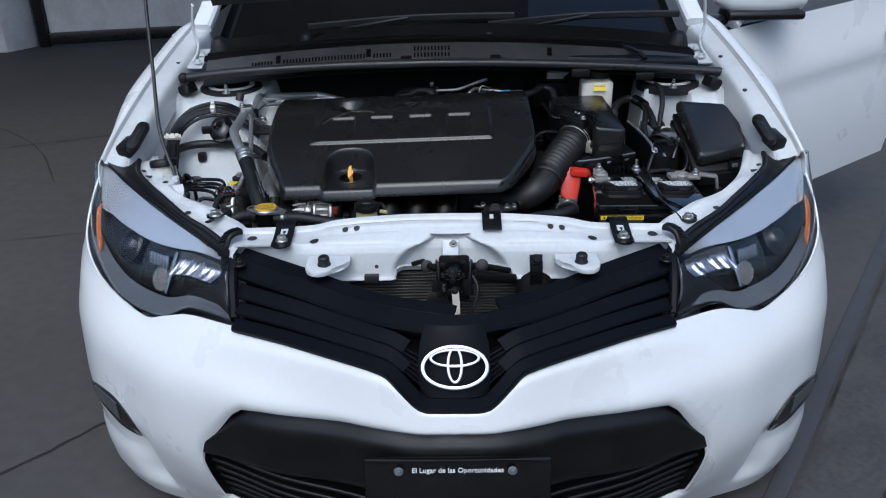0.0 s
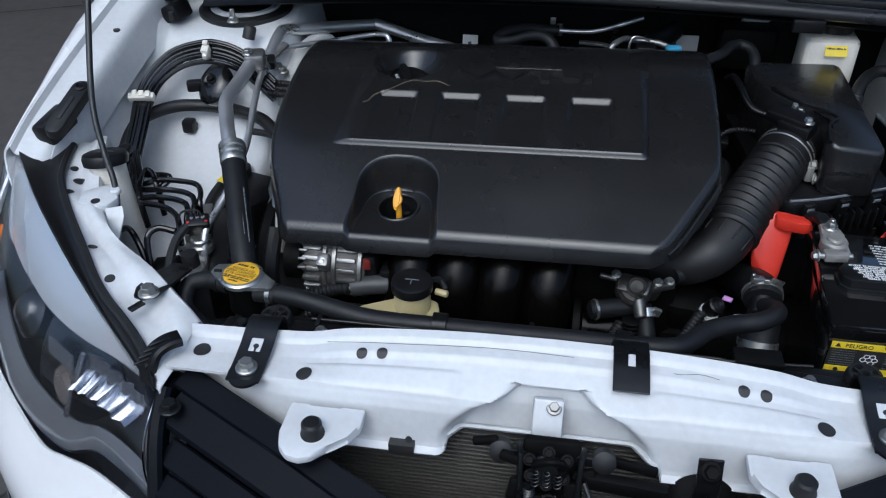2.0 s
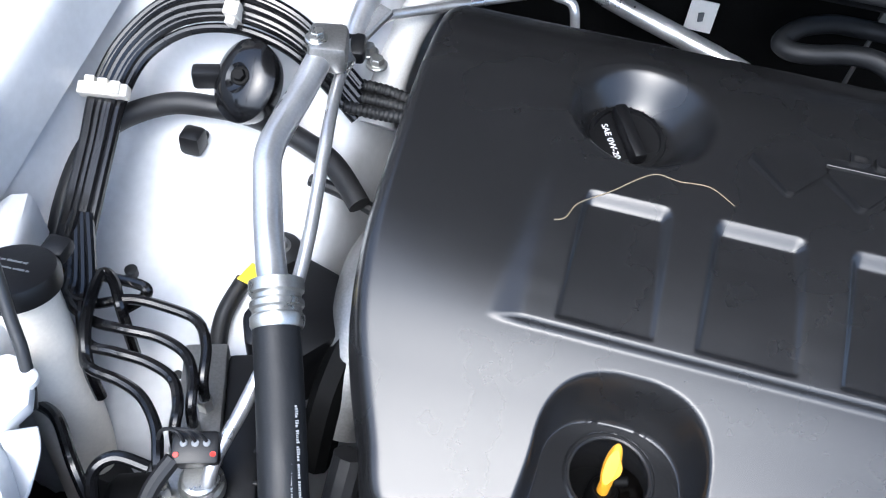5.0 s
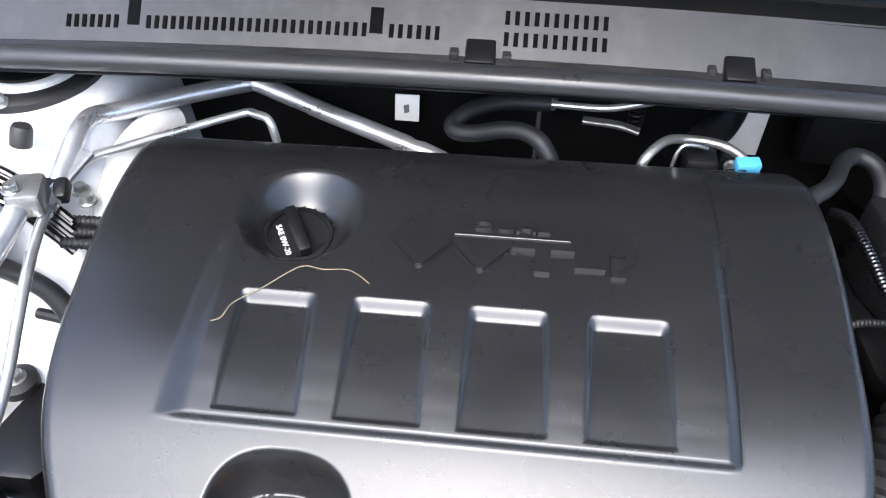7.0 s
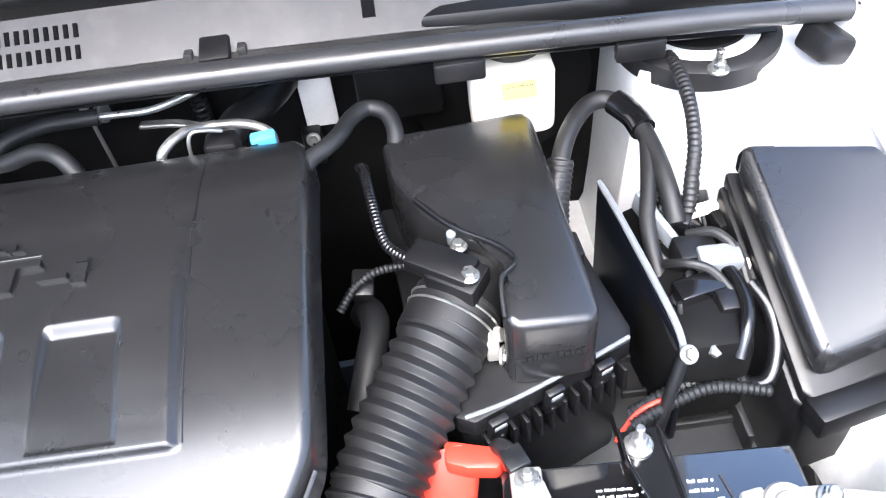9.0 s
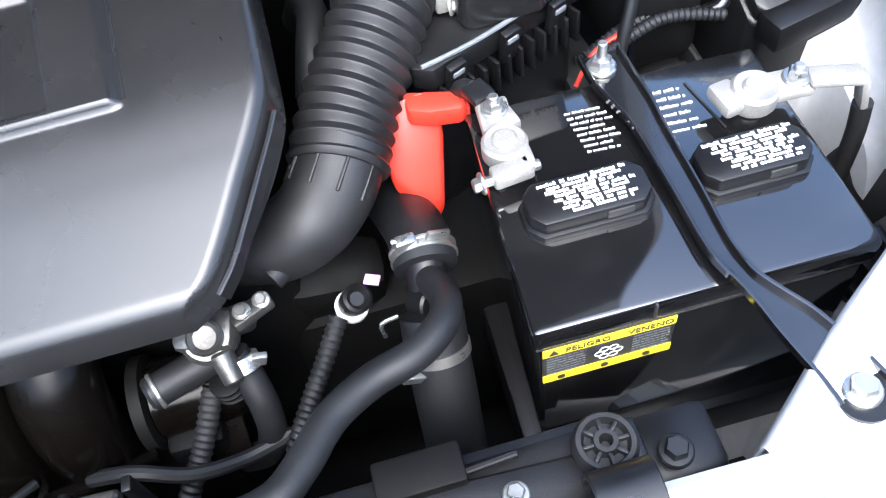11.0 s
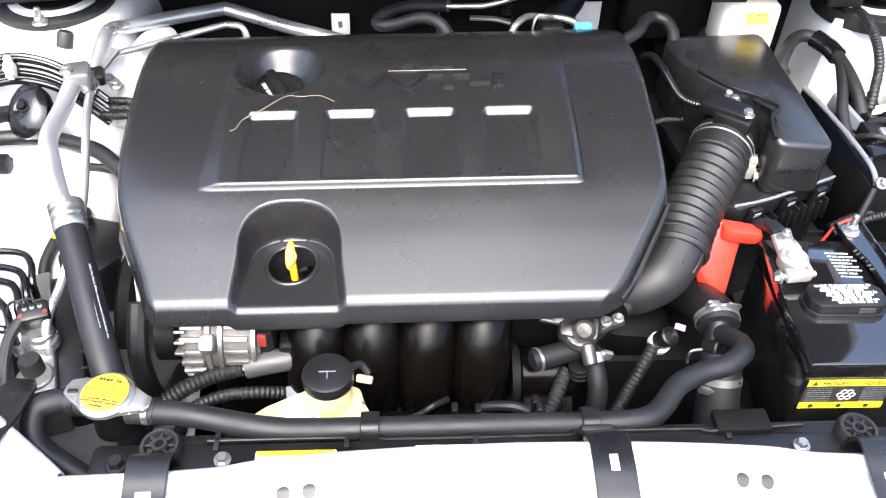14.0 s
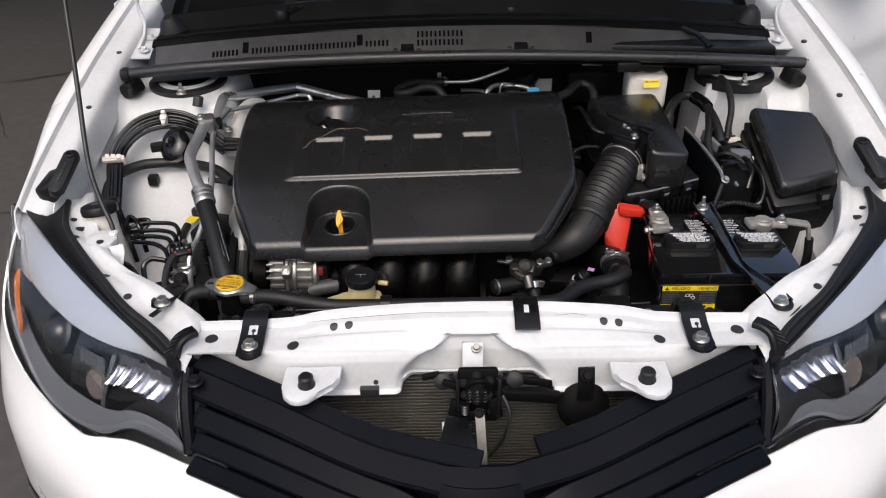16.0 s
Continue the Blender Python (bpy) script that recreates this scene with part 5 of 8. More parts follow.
part("dipstick_well", lathe([(0.031, 0.71), (0.031, 0.72), (0.02, 0.721)], Matrix.Translation((-0.243, 0.435, 0)), 32), M_DARK, cover)
lip_m = plane_at(seated(-0.243, 0.432, 0.7682), COVER_X, (0, 1, 0.085))
part("well_lip", tube([lip_m @ Vector((0.0305 * math.cos(radians(10 * k)), 0.0305 * math.sin(radians(10 * k)), 0)) for k in range(37)], 0.0028, 10, 1), M_COVER, cover)
part("seam_rib", bar([on_cover(0.1075, 0.5 + 0.03 * k, 0.0004) for k in range(11)], 0.002, 0.0025, 3), M_COVER, cover)
part("side_flange", bar([seated(soft_table(COVER_R, y) + 0.0045, y, soft_table(COVER_Z, y) - 0.02) for y in (0.372, 0.385, 0.4, 0.42, 0.44, 0.46, 0.478)], 0.004, 0.016, 3), M_COVER, cover)
straw = solo("straw", tube([on_cover(x, y, 0.001) for x, y in [(-0.324, 0.572), (-0.316, 0.576), (-0.309, 0.59), (-0.288, 0.606), (-0.268, 0.624), (-0.255, 0.632), (-0.238, 0.63), (-0.215, 0.631), (-0.196, 0.619)]], 0.00045, 6, 8), M_HAIR, "thin dry straw lying on the engine cover", "straw")

# oil cap and dipstick
cap_m = plane_at((-0.279, 0.703, 0.834), (0.94, 0.34, 0), (-0.34, 0.94, 0.16))
oil_cap = thing("oil_filler_cap", (-0.279, 0.703, 0.834), "round black plastic oil filler cap with grip bar", "oil cap")
part("cap_body", lathe([(0.034, 0), (0.034, 0.01), (0.0325, 0.013), (0.029, 0.0135), (0.0285, 0.0105), (0.024, 0.0105)], cap_m, 40), M_PLASTIC, oil_cap)
for k in range(20):
    part("grip_notch", box((0, 0, 0), (0.003, 0.0025, 0.01), 0.0008), M_PLASTIC, oil_cap).data.transform(cap_m @ pose(0, 0, 0, 0, 0, 18 * k) @ Matrix.Translation((0.0345, 0, 0.006)))
part("grip", box((0, 0, 0.017), (0.056, 0.0125, 0.014), 0.0035), M_PLASTIC, oil_cap).data.transform(cap_m @ pose(0, 0, 0, 0, 0, -82))
part("lettering", lettering("SAE 0W-20", 0.0078, cap_m @ pose(-0.0145, -0.003, 0.0107, 0, 0, -82), 0.0004), M_WHITEINK, oil_cap)

dip = thing("oil_dipstick", (-0.243, 0.434, 0.72), "yellow plastic oil dipstick handle in its tube", "dipstick")
part("dipstick_tube", lathe([(0.011, 0.66), (0.011, 0.742), (0.009, 0.745), (0.006, 0.742)], Matrix.Translation((-0.241, 0.436, 0)), 20), M_DARK, dip)
part("tube_clip", rod((-0.237, 0.44, 0.75), (-0.226, 0.442, 0.752), 0.004, None, 0.001), M_DARK, dip)
dm2 = plane_at((-0.2445, 0.437, 0.778), (1, -0.12, 0), (0.03, 0.62, 0.78))
part("handle", lathe([(0.002, -0.004), (0.0075, -0.0038), (0.0095, -0.001), (0.0095, 0.001), (0.0075, 0.0038), (0.002, 0.004)], dm2 @ Matrix.Diagonal((0.6, 1.8, 1, 1)), 32), M_DIP, dip)
part("handle_fin", prism([(-0.003, 0.014), (0.003, 0.01), (0.008, 0.001), (0.008, -0.004), (0.004, -0.011), (-0.003, -0.014)], -0.0028, 0.0028, 0.0012, dm2), M_DIP, dip)
part("stem", rod((-0.241, 0.434, 0.72), (-0.243, 0.436, 0.768), 0.0045), M_DIP, dip)

# alternator
alt = thing("alternator", (-0.335, 0.42, 0.58), "cast aluminium alternator with finned housing", "alternator")
am = plane_at((-0.388, 0.398, 0.672), (0, 1, 0), (0, 0, 1))
part("housing", lathe([(0.03, 0), (0.046, 0.003), (0.05, 0.012), (0.05, 0.03), (0.048, 0.034), (0.048, 0.05), (0.05, 0.054), (0.05, 0.085), (0.045, 0.094), (0.02, 0.098)], am, 40), M_CAST, alt)
part("pulley", lathe([(0.028, -0.034), (0.034, -0.032), (0.034, -0.008), (0.03, -0.004)], am, 32), M_DARK, alt)
for x0, wide in ((-0.372, 0.026), (-0.32, 0.028)):
    for k in range(13):
        a = radians(8 + 17 * k)
        c = Vector((x0, 0.398 + 0.0505 * math.cos(a), 0.672 + 0.0505 * math.sin(a)))
        part("fin", box(c, (wide, 0.007, 0.008), 0.0015, (math.degrees(a) - 90, 0, 0)), M_ALU, alt)
for x in (-0.3565, -0.342, -0.3035):
    part("seam_band", lathe([(0.049, 0), (0.0535, 0.001), (0.0535, 0.006), (0.049, 0.007)], plane_at((x, 0.398, 0.672), (0, 1, 0), (0, 0, 1)), 40), M_ALU, alt)
part("ear", box((-0.352, 0.352, 0.7), (0.018, 0.022, 0.024), 0.005, (30, 0, 0)), M_ALU, alt)
part("ear_bolt", bolt((-0.352, 0.345, 0.706), 0.0042, (0, -0.8, 0.6)), M_ZINC, alt)
for k in range(9):
    a = radians(55 + 13 * k)
    part("vane", box((-0.384, 0.398 + 0.047 * math.cos(a), 0.672 + 0.047 * math.sin(a)), (0.012, 0.0035, 0.022), 0.001, (math.degrees(a) - 90, 0, 0)), M_ALU, alt)
for a in (70, 118):
    part("rib", box((-0.331, 0.398 + 0.053 * math.cos(radians(a)), 0.672 + 0.053 * math.sin(radians(a))), (0.05, 0.012, 0.008), 0.002, (a - 90, 0, 0)), M_ALU, alt)
part("rear_cover", box((-0.288, 0.385, 0.685), (0.024, 0.055, 0.05), 0.008), M_PLASTIC, alt, "black plastic rear cover")
part("regulator", box((-0.29, 0.36, 0.698), (0.011, 0.01, 0.018), 0.002), M_MAROON, alt, "dark red plug")
part("plug", box((-0.25, 0.37, 0.675), (0.045, 0.032, 0.03), 0.006), M_PLASTIC, alt)
alt.location += Vector((0.012, 0.01, 0.008))
plug = solo("alternator_plug", tube([(-0.3, 0.36, 0.668), (-0.28, 0.362, 0.672), (-0.258, 0.365, 0.674), (-0.24, 0.371, 0.672), (-0.232, 0.384, 0.66), (-0.234, 0.395, 0.64)], 0.0145, 16, 8), M_BOOT, "dark grey rubber boot on the alternator cable", "cable boot")
solo("alternator_cable", tube([(-0.305, 0.359, 0.668), (-0.345, 0.35, 0.662), (-0.385, 0.336, 0.648), (-0.42, 0.32, 0.62), (-0.43, 0.31, 0.57)], 0.0105, 14, 8, ribs=0.006, deep=0.0016), M_RUBBER, "corrugated black cable sleeve below the alternator", "cable")
solo("alternator_cable", tube([(-0.25, 0.35, 0.63), (-0.29, 0.34, 0.645), (-0.33, 0.335, 0.645), (-0.37, 0.33, 0.625), (-0.39, 0.33, 0.58)], 0.008, 12, 8, ribs=0.006, deep=0.0012), M_RUBBER, "corrugated black cable sleeve below the alternator", "cable")
gc = thing("sensor_connector", (-0.243, 0.345, 0.62), "grey sensor connector with a metal spring clip", "connector")
part("connector_body", box((-0.243, 0.345, 0.63), (0.024, 0.02, 0.03), 0.003, (20, 0, 10)), M_GREYCONN, gc)
part("spring_clip", tube([(-0.252, 0.334, 0.62), (-0.25, 0.328, 0.6), (-0.238, 0.33, 0.595)], 0.0012, 6, 6), M_ZINC, gc)

# ---- cooling ----
radiator = thing("radiator", (0, 0.185, 0.3), "black radiator with plastic top tank and labels", "radiator")
part("core", box((0, 0.185, 0.5), (0.66, 0.03, 0.42), 0.005), M_FIN, radiator)
part("top_tank", prism([(-0.34, 0.168), (0.37, 0.168), (0.37, 0.2), (0.2, 0.207), (-0.34, 0.207)], 0.69, 0.7335, 0.004), M_PLASTIC, radiator)
part("shroud_rail", prism([(-0.36, 0.203), (0.36, 0.203), (0.36, 0.225), (-0.36, 0.225)], 0.68, 0.724, 0.004), M_PLASTIC, radiator)
part("shroud_step", bar([(-0.31, 0.208, 0.735), (-0.14, 0.208, 0.735), (-0.13, 0.205, 0.735), (0.05, 0.205, 0.735), (0.06, 0.208, 0.736), (0.19, 0.208, 0.736), (0.2, 0.204, 0.737), (0.3, 0.21, 0.737)], 0.004, 0.006, 3), M_PLASTIC, radiator)
part("tank_box", box((0.238, 0.215, 0.736), (0.058, 0.028, 0.012), 0.003), M_DARK, radiator)
part("lever", bar([(-0.045, 0.195, 0.7345), (-0.01, 0.198, 0.7355), (0.03, 0.195, 0.7345)], 0.012, 0.004, 6), M_PLASTIC, radiator)
for k in range(5):
    part("tank_rib", box((-0.3 + 0.13 * k, 0.21, 0.73), (0.006, 0.03, 0.016), 0.001), M_PLASTIC, radiator)
for x in (-0.033, 0.033):
    part("shroud_strut", box((x, 0.25, 0.69), (0.006, 0.012, 0.07), 0.0015), M_PLASTIC, radiator)
lab = part("warning_label", box((-0.22, 0.181, 0.7343), (0.08, 0.026, 0.0008), 0), M_PAPER, radiator, "white label with a yellow warning strip")
part("yellow_strip", box((-0.22, 0.1915, 0.7349), (0.078, 0.0055, 0.0006), 0), M_STICKER, lab)
print_lines(M_INK, lab, [(-0.034, 0.034, -0.002 - 0.004 * k, 0.0012) for k in range(3)], Matrix.Translation((-0.22, 0.181, 0.735)), 4)
lab = part("bar_label", box((-0.072, 0.187, 0.7343), (0.058, 0.02, 0.0008), 0), M_PAPER, radiator, "white label with faint black marks")
print_lines(M_GREYCONN, lab, [(-0.02, 0.002, 0.004 - 0.003 * k, 0.0009) for k in range(3)] + [(0.012, 0.024, 0.005 - 0.011 * k, 0.0012) for k in range(2)], Matrix.Translation((-0.072, 0.187, 0.735)), 5)
for sg in (-1, 1):
    g = part("mount_grommet", lathe([(0.021, -0.03), (0.021, -0.002), (0.0185, 0.003), (0.0155, 0.003), (0.0135, -0.003), (0.009, -0.003), (0.0075, 0.004), (0.0045, 0.004), (0.003, -0.006)], Matrix.Translation((sg * 0.354, 0.199, 0.742)), 32), M_RUBBER, radiator, "black rubber radiator mount")
    for k in range(8):
        a = 2 * math.pi * k / 8
        part("spoke", box((sg * 0.354 + 0.011 * math.cos(a), 0.199 + 0.011 * math.sin(a), 0.741), (0.008, 0.0028, 0.006), 0.0008, (0, 0, math.degrees(a))), M_RUBBER, g)
    part("side_bolt", bolt((sg * 0.292, 0.186, 0.734), 0.006), M_ZINC, radiator)
    part("mount_arm", box((sg * 0.32, 0.2, 0.715), (0.12, 0.035, 0.03), 0.006), M_PLASTIC, radiator)
    part("mount_bolt", bolt((sg * 0.395, 0.185, 0.73), 0.008), M_BRACKET, radiator)
    part("lower_mount", box((sg * 0.4, 0.195, 0.66), (0.06, 0.05, 0.12), 0.008), M_PLASTIC, radiator)

rc = thing("pressure_cap", (-0.414, 0.248, 0.72), "round metal radiator cap with yellow warning label", "radiator cap")
cm = plane_at((-0.414, 0.248, 0.762), (0.97, -0.22, 0), (0.22, 0.97, 0))
part("cap_plate", lathe([(0.025, -0.006), (0.0285, -0.004), (0.0285, 0.001), (0.026, 0.0035), (0.023, 0.004)], cm, 40), M_ZINC, rc)
wing_bm = prism([(-0.046, 0.004), (-0.044, 0.013), (-0.03, 0.018), (-0.02, 0.02), (0.02, 0.02), (0.034, 0.01), (0.046, 0.008), (0.048, -0.004), (0.044, -0.011), (0.03, -0.013), (0.02, -0.02), (-0.02, -0.02), (-0.034, -0.012), (-0.045, -0.005)], -0.006, -0.001, 0.0015, cm)
part("cap_wing", wing_bm, M_ZINC, rc)
disc = part("cap_label", lathe([(0.0235, 0.0035), (0.0235, 0.0048), (0.023, 0.005)], cm, 40), M_YELLOW, rc, "yellow warning disc")
for k, txt in enumerate(("NUNCA LO", "ABRA CUANDO", "ESTE CALIENTE")):
    part("lettering", lettering(txt, 0.0062, cm @ Matrix.Translation((0, 0.0068 - 0.0055 * k, 0.0052)), 0.0002), M_INK, disc)
print_lines(M_INK, disc, [(-0.013, 0.013, 0.0155, 0.0045), (-0.02, 0.02, -0.0095, 0.0028), (-0.019, 0.019, -0.0128, 0.0026), (-0.008, 0.008, -0.0175, 0.003)], cm @ Matrix.Translation((0, 0, 0.0052)), 7)
part("filler_neck", lathe([(0.022, -0.05), (0.02, -0.02), (0.024, -0.008), (0.024, -0.004)], cm, 28), M_DARK, rc)
over = thing("overflow_hose", (-0.47, 0.24, 0.7), "short black overflow hose bent round the radiator neck", "hose")
part("hose_body", tube([(-0.437, 0.25, 0.745), (-0.465, 0.258, 0.742), (-0.492, 0.25, 0.735), (-0.49, 0.225, 0.715), (-0.45, 0.2, 0.7), (-0.42, 0.19, 0.68)], 0.0122, 14, 8), M_HOSE, over)
part("end_sleeve", tube([(-0.433, 0.2495, 0.7455), (-0.445, 0.253, 0.7445), (-0.456, 0.2555, 0.7432)], 0.0138, 14, 6), M_RUBBER, over)
part("spring_band", lathe([(0.0136, -0.0035), (0.0148, -0.003), (0.0148, 0.003), (0.0136, 0.0035)], aim((-0.449, 0.254, 0.744), (-0.462, 0.257, 0.7425)), 24), M_BRACKET, over)
part("band_ear", box((-0.449, 0.254, 0.7605), (0.01, 0.004, 0.006), 0.001), M_BRACKET, over)

UPPER = [(-0.392, 0.243, 0.742), (-0.34, 0.236, 0.744), (-0.29, 0.227, 0.74), (-0.245, 0.221, 0.735), (-0.19, 0.22, 0.733), (0.0, 0.2205, 0.733), (0.1, 0.2205, 0.733), (0.143, 0.226, 0.732), (0.166, 0.246, 0.728), (0.19, 0.276, 0.722), (0.222, 0.296, 0.718), (0.256, 0.307, 0.718), (0.28, 0.326, 0.716), (0.288, 0.352, 0.704), (0.284, 0.38, 0.686), (0.28, 0.4, 0.672)]
hose = thing("coolant_hose", (0.0, 0.2165, 0.7), "long dull black coolant hose running above the radiator", "hose")
part("hose_body", tube(UPPER, 0.0125, 16, 8), M_HOSE, hose)
part("end_sleeve", tube([(-0.395, 0.2435, 0.742), (-0.38, 0.242, 0.7425), (-0.365, 0.24, 0.743)], 0.0142, 16, 6), M_RUBBER, hose)
part("spring_band", lathe([(0.0132, -0.004), (0.0142, -0.003), (0.0142, 0.003), (0.0132, 0.004)], aim((-0.374, 0.241, 0.7427), (-0.34, 0.236, 0.744)), 24), M_ZINC, hose)
for x, y in ((-0.147, 0.2205), (0.08, 0.2205)):
    c = thing("hose_clip", (x, y, 0.72), "black plastic clip holding the coolant hose", "hose clip", "hose clips along the radiator")
    part("clip_band", bar([(x, y - 0.0155, 0.722), (x, y - 0.0155, 0.736), (x, y - 0.009, 0.7462), (x, y, 0.7475), (x, y + 0.009, 0.7462), (x, y + 0.0155, 0.736), (x, y + 0.0155, 0.722)], 0.003, 0.019, 6, up=(1, 0, 0)), M_PLASTIC, c)
    part("clip_foot", box((x, y - 0.012, 0.722), (0.026, 0.014, 0.02), 0.002), M_PLASTIC, c)
part("spring_rail", box((0.083, 0.2, 0.741), (0.032, 0.02, 0.012), 0.003, (25, 0, 0)), M_PLASTIC, radiator)

tank = thing("coolant_reservoir", (-0.19, 0.25, 0.6), "cream translucent coolant reservoir with black cap", "reservoir")
part("tank_body", prism([(-0.285, 0.242), (-0.26, 0.262), (-0.215, 0.285), (-0.18, 0.292), (-0.158, 0.285), (-0.158, 0.258), (-0.14, 0.255), (-0.138, 0.23), (-0.2, 0.228), (-0.27, 0.232)], 0.5, lambda x, y: 0.722 - 0.02 * step(-0.16, -0.15, x), 0.006), M_CREAM, tank)
part("neck", lathe([(0.024, 0.69), (0.024, 0.735), (0.021, 0.752)], Matrix.Translation((-0.192, 0.272, 0)), 28), M_CREAM, tank)
tm2 = Matrix.Translation((-0.192, 0.272, 0.748))
tcap = part("tank_cap", lathe([(0.027, 0), (0.0275, 0.008), (0.0265, 0.013), (0.023, 0.0145)], tm2, 40), M_PLASTIC, tank, "black reservoir cap with raised cross")
part("cap_mark", box((-0.192, 0.272, 0.763), (0.018, 0.0012, 0.0008), 0), M_GREYCONN, tcap)
part("cap_mark", box((-0.192, 0.268, 0.763), (0.0012, 0.011, 0.0008), 0), M_GREYCONN, tcap)
part("cap_tether", tube([(-0.168, 0.282, 0.757), (-0.158, 0.29, 0.752), (-0.15, 0.285, 0.742)], 0.004, 10, 6), M_PLASTIC, tank)
part("spout", rod((-0.163, 0.283, 0.738), (-0.146, 0.279, 0.738), 0.0045, None, 0.001), M_CREAM, tank)
tl = part("tank_label", box((-0.222, 0.2425, 0.7226), (0.042, 0.017, 0.0008), 0), M_PAPER, tank, "white instruction label")
print_lines(M_INK, tl, [(-0.006, 0.019, 0.0055 - 0.0025 * k, 0.0008) for k in range(5)], Matrix.Translation((-0.222, 0.2425, 0.7233)), 9)

# thermostat housing, valve and lower hoses
valve = thing("throttle_valve_body", (0.1, 0.385, 0.6), "cast aluminium water outlet with hose stubs", "valve body")
part("valve_housing", box((0.096, 0.378, 0.682), (0.05, 0.034, 0.03), 0.009, (20, 0, -14)), M_DULL, valve)
part("valve_neck", lathe([(0.022, -0.012), (0.023, 0.0), (0.019, 0.006)], aim((0.097, 0.372, 0.684), (0.097, 0.352, 0.72)), 28), M_DULL, valve)
part("valve_port", lathe([(0.0135, 0), (0.0145, 0.008), (0.0122, 0.011), (0.009, 0.007), (0.002, 0.006)], aim((0.098, 0.366, 0.692), (0.098, 0.348, 0.724)), 24), M_DULL, valve)
part("valve_stub", rod((0.103, 0.36, 0.678), (0.108, 0.34, 0.66), 0.0098, 0.009, 0.002), M_DULL, valve)
part("valve_ear", rod((0.048, 0.387, 0.694), (0.072, 0.38, 0.694), 0.0042, None, 0.001), M_DULL, valve)
part("valve_arm", box((0.134, 0.38, 0.69), (0.036, 0.016, 0.011), 0.003, (0, 0, 25)), M_DULL, valve)
part("valve_web", box((0.118, 0.386, 0.674), (0.03, 0.02, 0.024), 0.005, (10, 20, 20)), M_DULL, valve)
for p in ((0.128, 0.378, 0.696), (0.144, 0.384, 0.695), (0.07, 0.385, 0.699)):
    part("bolt", bolt(p, 0.005, (0, -0.3, 1)), M_ZINC, valve)
valve.location += Vector((0.007, 0.014, 0.006))
solo("valve_hose", tube([(0.117, 0.376, 0.672), (0.122, 0.366, 0.655), (0.127, 0.346, 0.63), (0.124, 0.335, 0.6), (0.112, 0.333, 0.572), (0.09, 0.34, 0.555)], 0.0125, 14, 8), M_HOSE, "curved black hose below the aluminium outlet", "hose")
cl = thing("hose_clamp", (0.11, 0.333, 0.655), "bright spring hose clamp", "hose clamp", "spring clamps on hoses")
part("band", lathe([(0.0135, -0.006), (0.0148, -0.006), (0.0148, 0.006), (0.0135, 0.006)], aim((0.1095, 0.333, 0.658), (0.113, 0.32, 0.645)), 24), M_ZINC, cl)
part("ear", box((0.124, 0.33, 0.664), (0.012, 0.006, 0.012), 0.001, (0, 20, 0)), M_ZINC, cl)
cl.location += Vector((0.012, 0.036, 0.006))
solo("valve_hose", tube([(0.16, 0.42, 0.695), (0.19, 0.44, 0.7), (0.21, 0.46, 0.7)], 0.012, 14, 8), M_HOSE, "short black hose running under the intake duct", "hose")
solo("wiring_sleeve", tube([(0.202, 0.392, 0.655), (0.185, 0.37, 0.64), (0.16, 0.34, 0.62), (0.14, 0.315, 0.6), (0.13, 0.3, 0.57)], 0.0085, 12, 8, ribs=0.006, deep=0.0014), M_RUBBER, "corrugated black wiring sleeve beside the coolant hose", "cable")
solo("wiring_sleeve", tube([(0.09, 0.37, 0.64), (0.07, 0.335, 0.615), (0.045, 0.3, 0.59), (0.03, 0.29, 0.56)], 0.0095, 12, 8, ribs=0.006, deep=0.0014), M_RUBBER, "corrugated black wiring sleeve below the outlet", "cable")
sn = thing("coolant_sensor", (0.205, 0.395, 0.64), "black sensor plug with a violet tag", "sensor")
part("plug", lathe([(0.0115, -0.012), (0.0125, 0.006), (0.0125, 0.016), (0.01, 0.018), (0.006, 0.012)], plane_at((0.205, 0.395, 0.655), (1, 0.2, -0.3), (0, 0.9, 0.4)), 20), M_PLASTIC, sn)
part("collar", lathe([(0.0145, -0.014), (0.0145, -0.006), (0.013, -0.004)], plane_at((0.203, 0.393, 0.655), (1, 0.2, 0), (0, 0.9, 0.4)), 20), M_LIGHTCONN, sn)
part("tag", box((0.225, 0.4, 0.672), (0.013, 0.009, 0.003), 0.0006, (0, 0, -25)), M_PINK, sn)
sn.location += Vector((0.012, 0.008, 0.0))
pump = thing("throttle_assembly", (0.05, 0.36, 0.5), "black throttle body beside the intake runners", "throttle body")
part("body", rod((0.02, 0.375, 0.61), (0.1, 0.375, 0.61), 0.035, 0.032, 0.006, 28), M_MANIFOLD, pump)
part("flange", lathe([(0.042, 0), (0.042, 0.01), (0.036, 0.012)], aim((0.012, 0.375, 0.61), (0.1, 0.375, 0.61)), 28), M_DARK, pump)
part("motor", box((0.05, 0.345, 0.575), (0.05, 0.04, 0.06), 0.008), M_DARK, pump)
part("side_pipe", rod((0.034, 0.35, 0.664), (0.1, 0.375, 0.66), 0.014, None, 0.003), M_HOSE, pump)
part("clip_ring", lathe([(0.0145, 0), (0.0155, 0.001), (0.0155, 0.003), (0.0145, 0.004)], aim((0.04, 0.352, 0.664), (0.1, 0.375, 0.66)), 20), M_ZINC, pump)
for k in range(3):
    part("metal_ring", lathe([(0.0125, 0), (0.014, 0.001), (0.014, 0.003), (0.0125, 0.004)], aim((0.094 + 0.0005 * k, 0.35, 0.655 - 0.0075 * k), (0.1, 0.345, 0.5)), 20), M_DARK, pump)
pump.location += Vector((0.01, 0.014, 0.0))
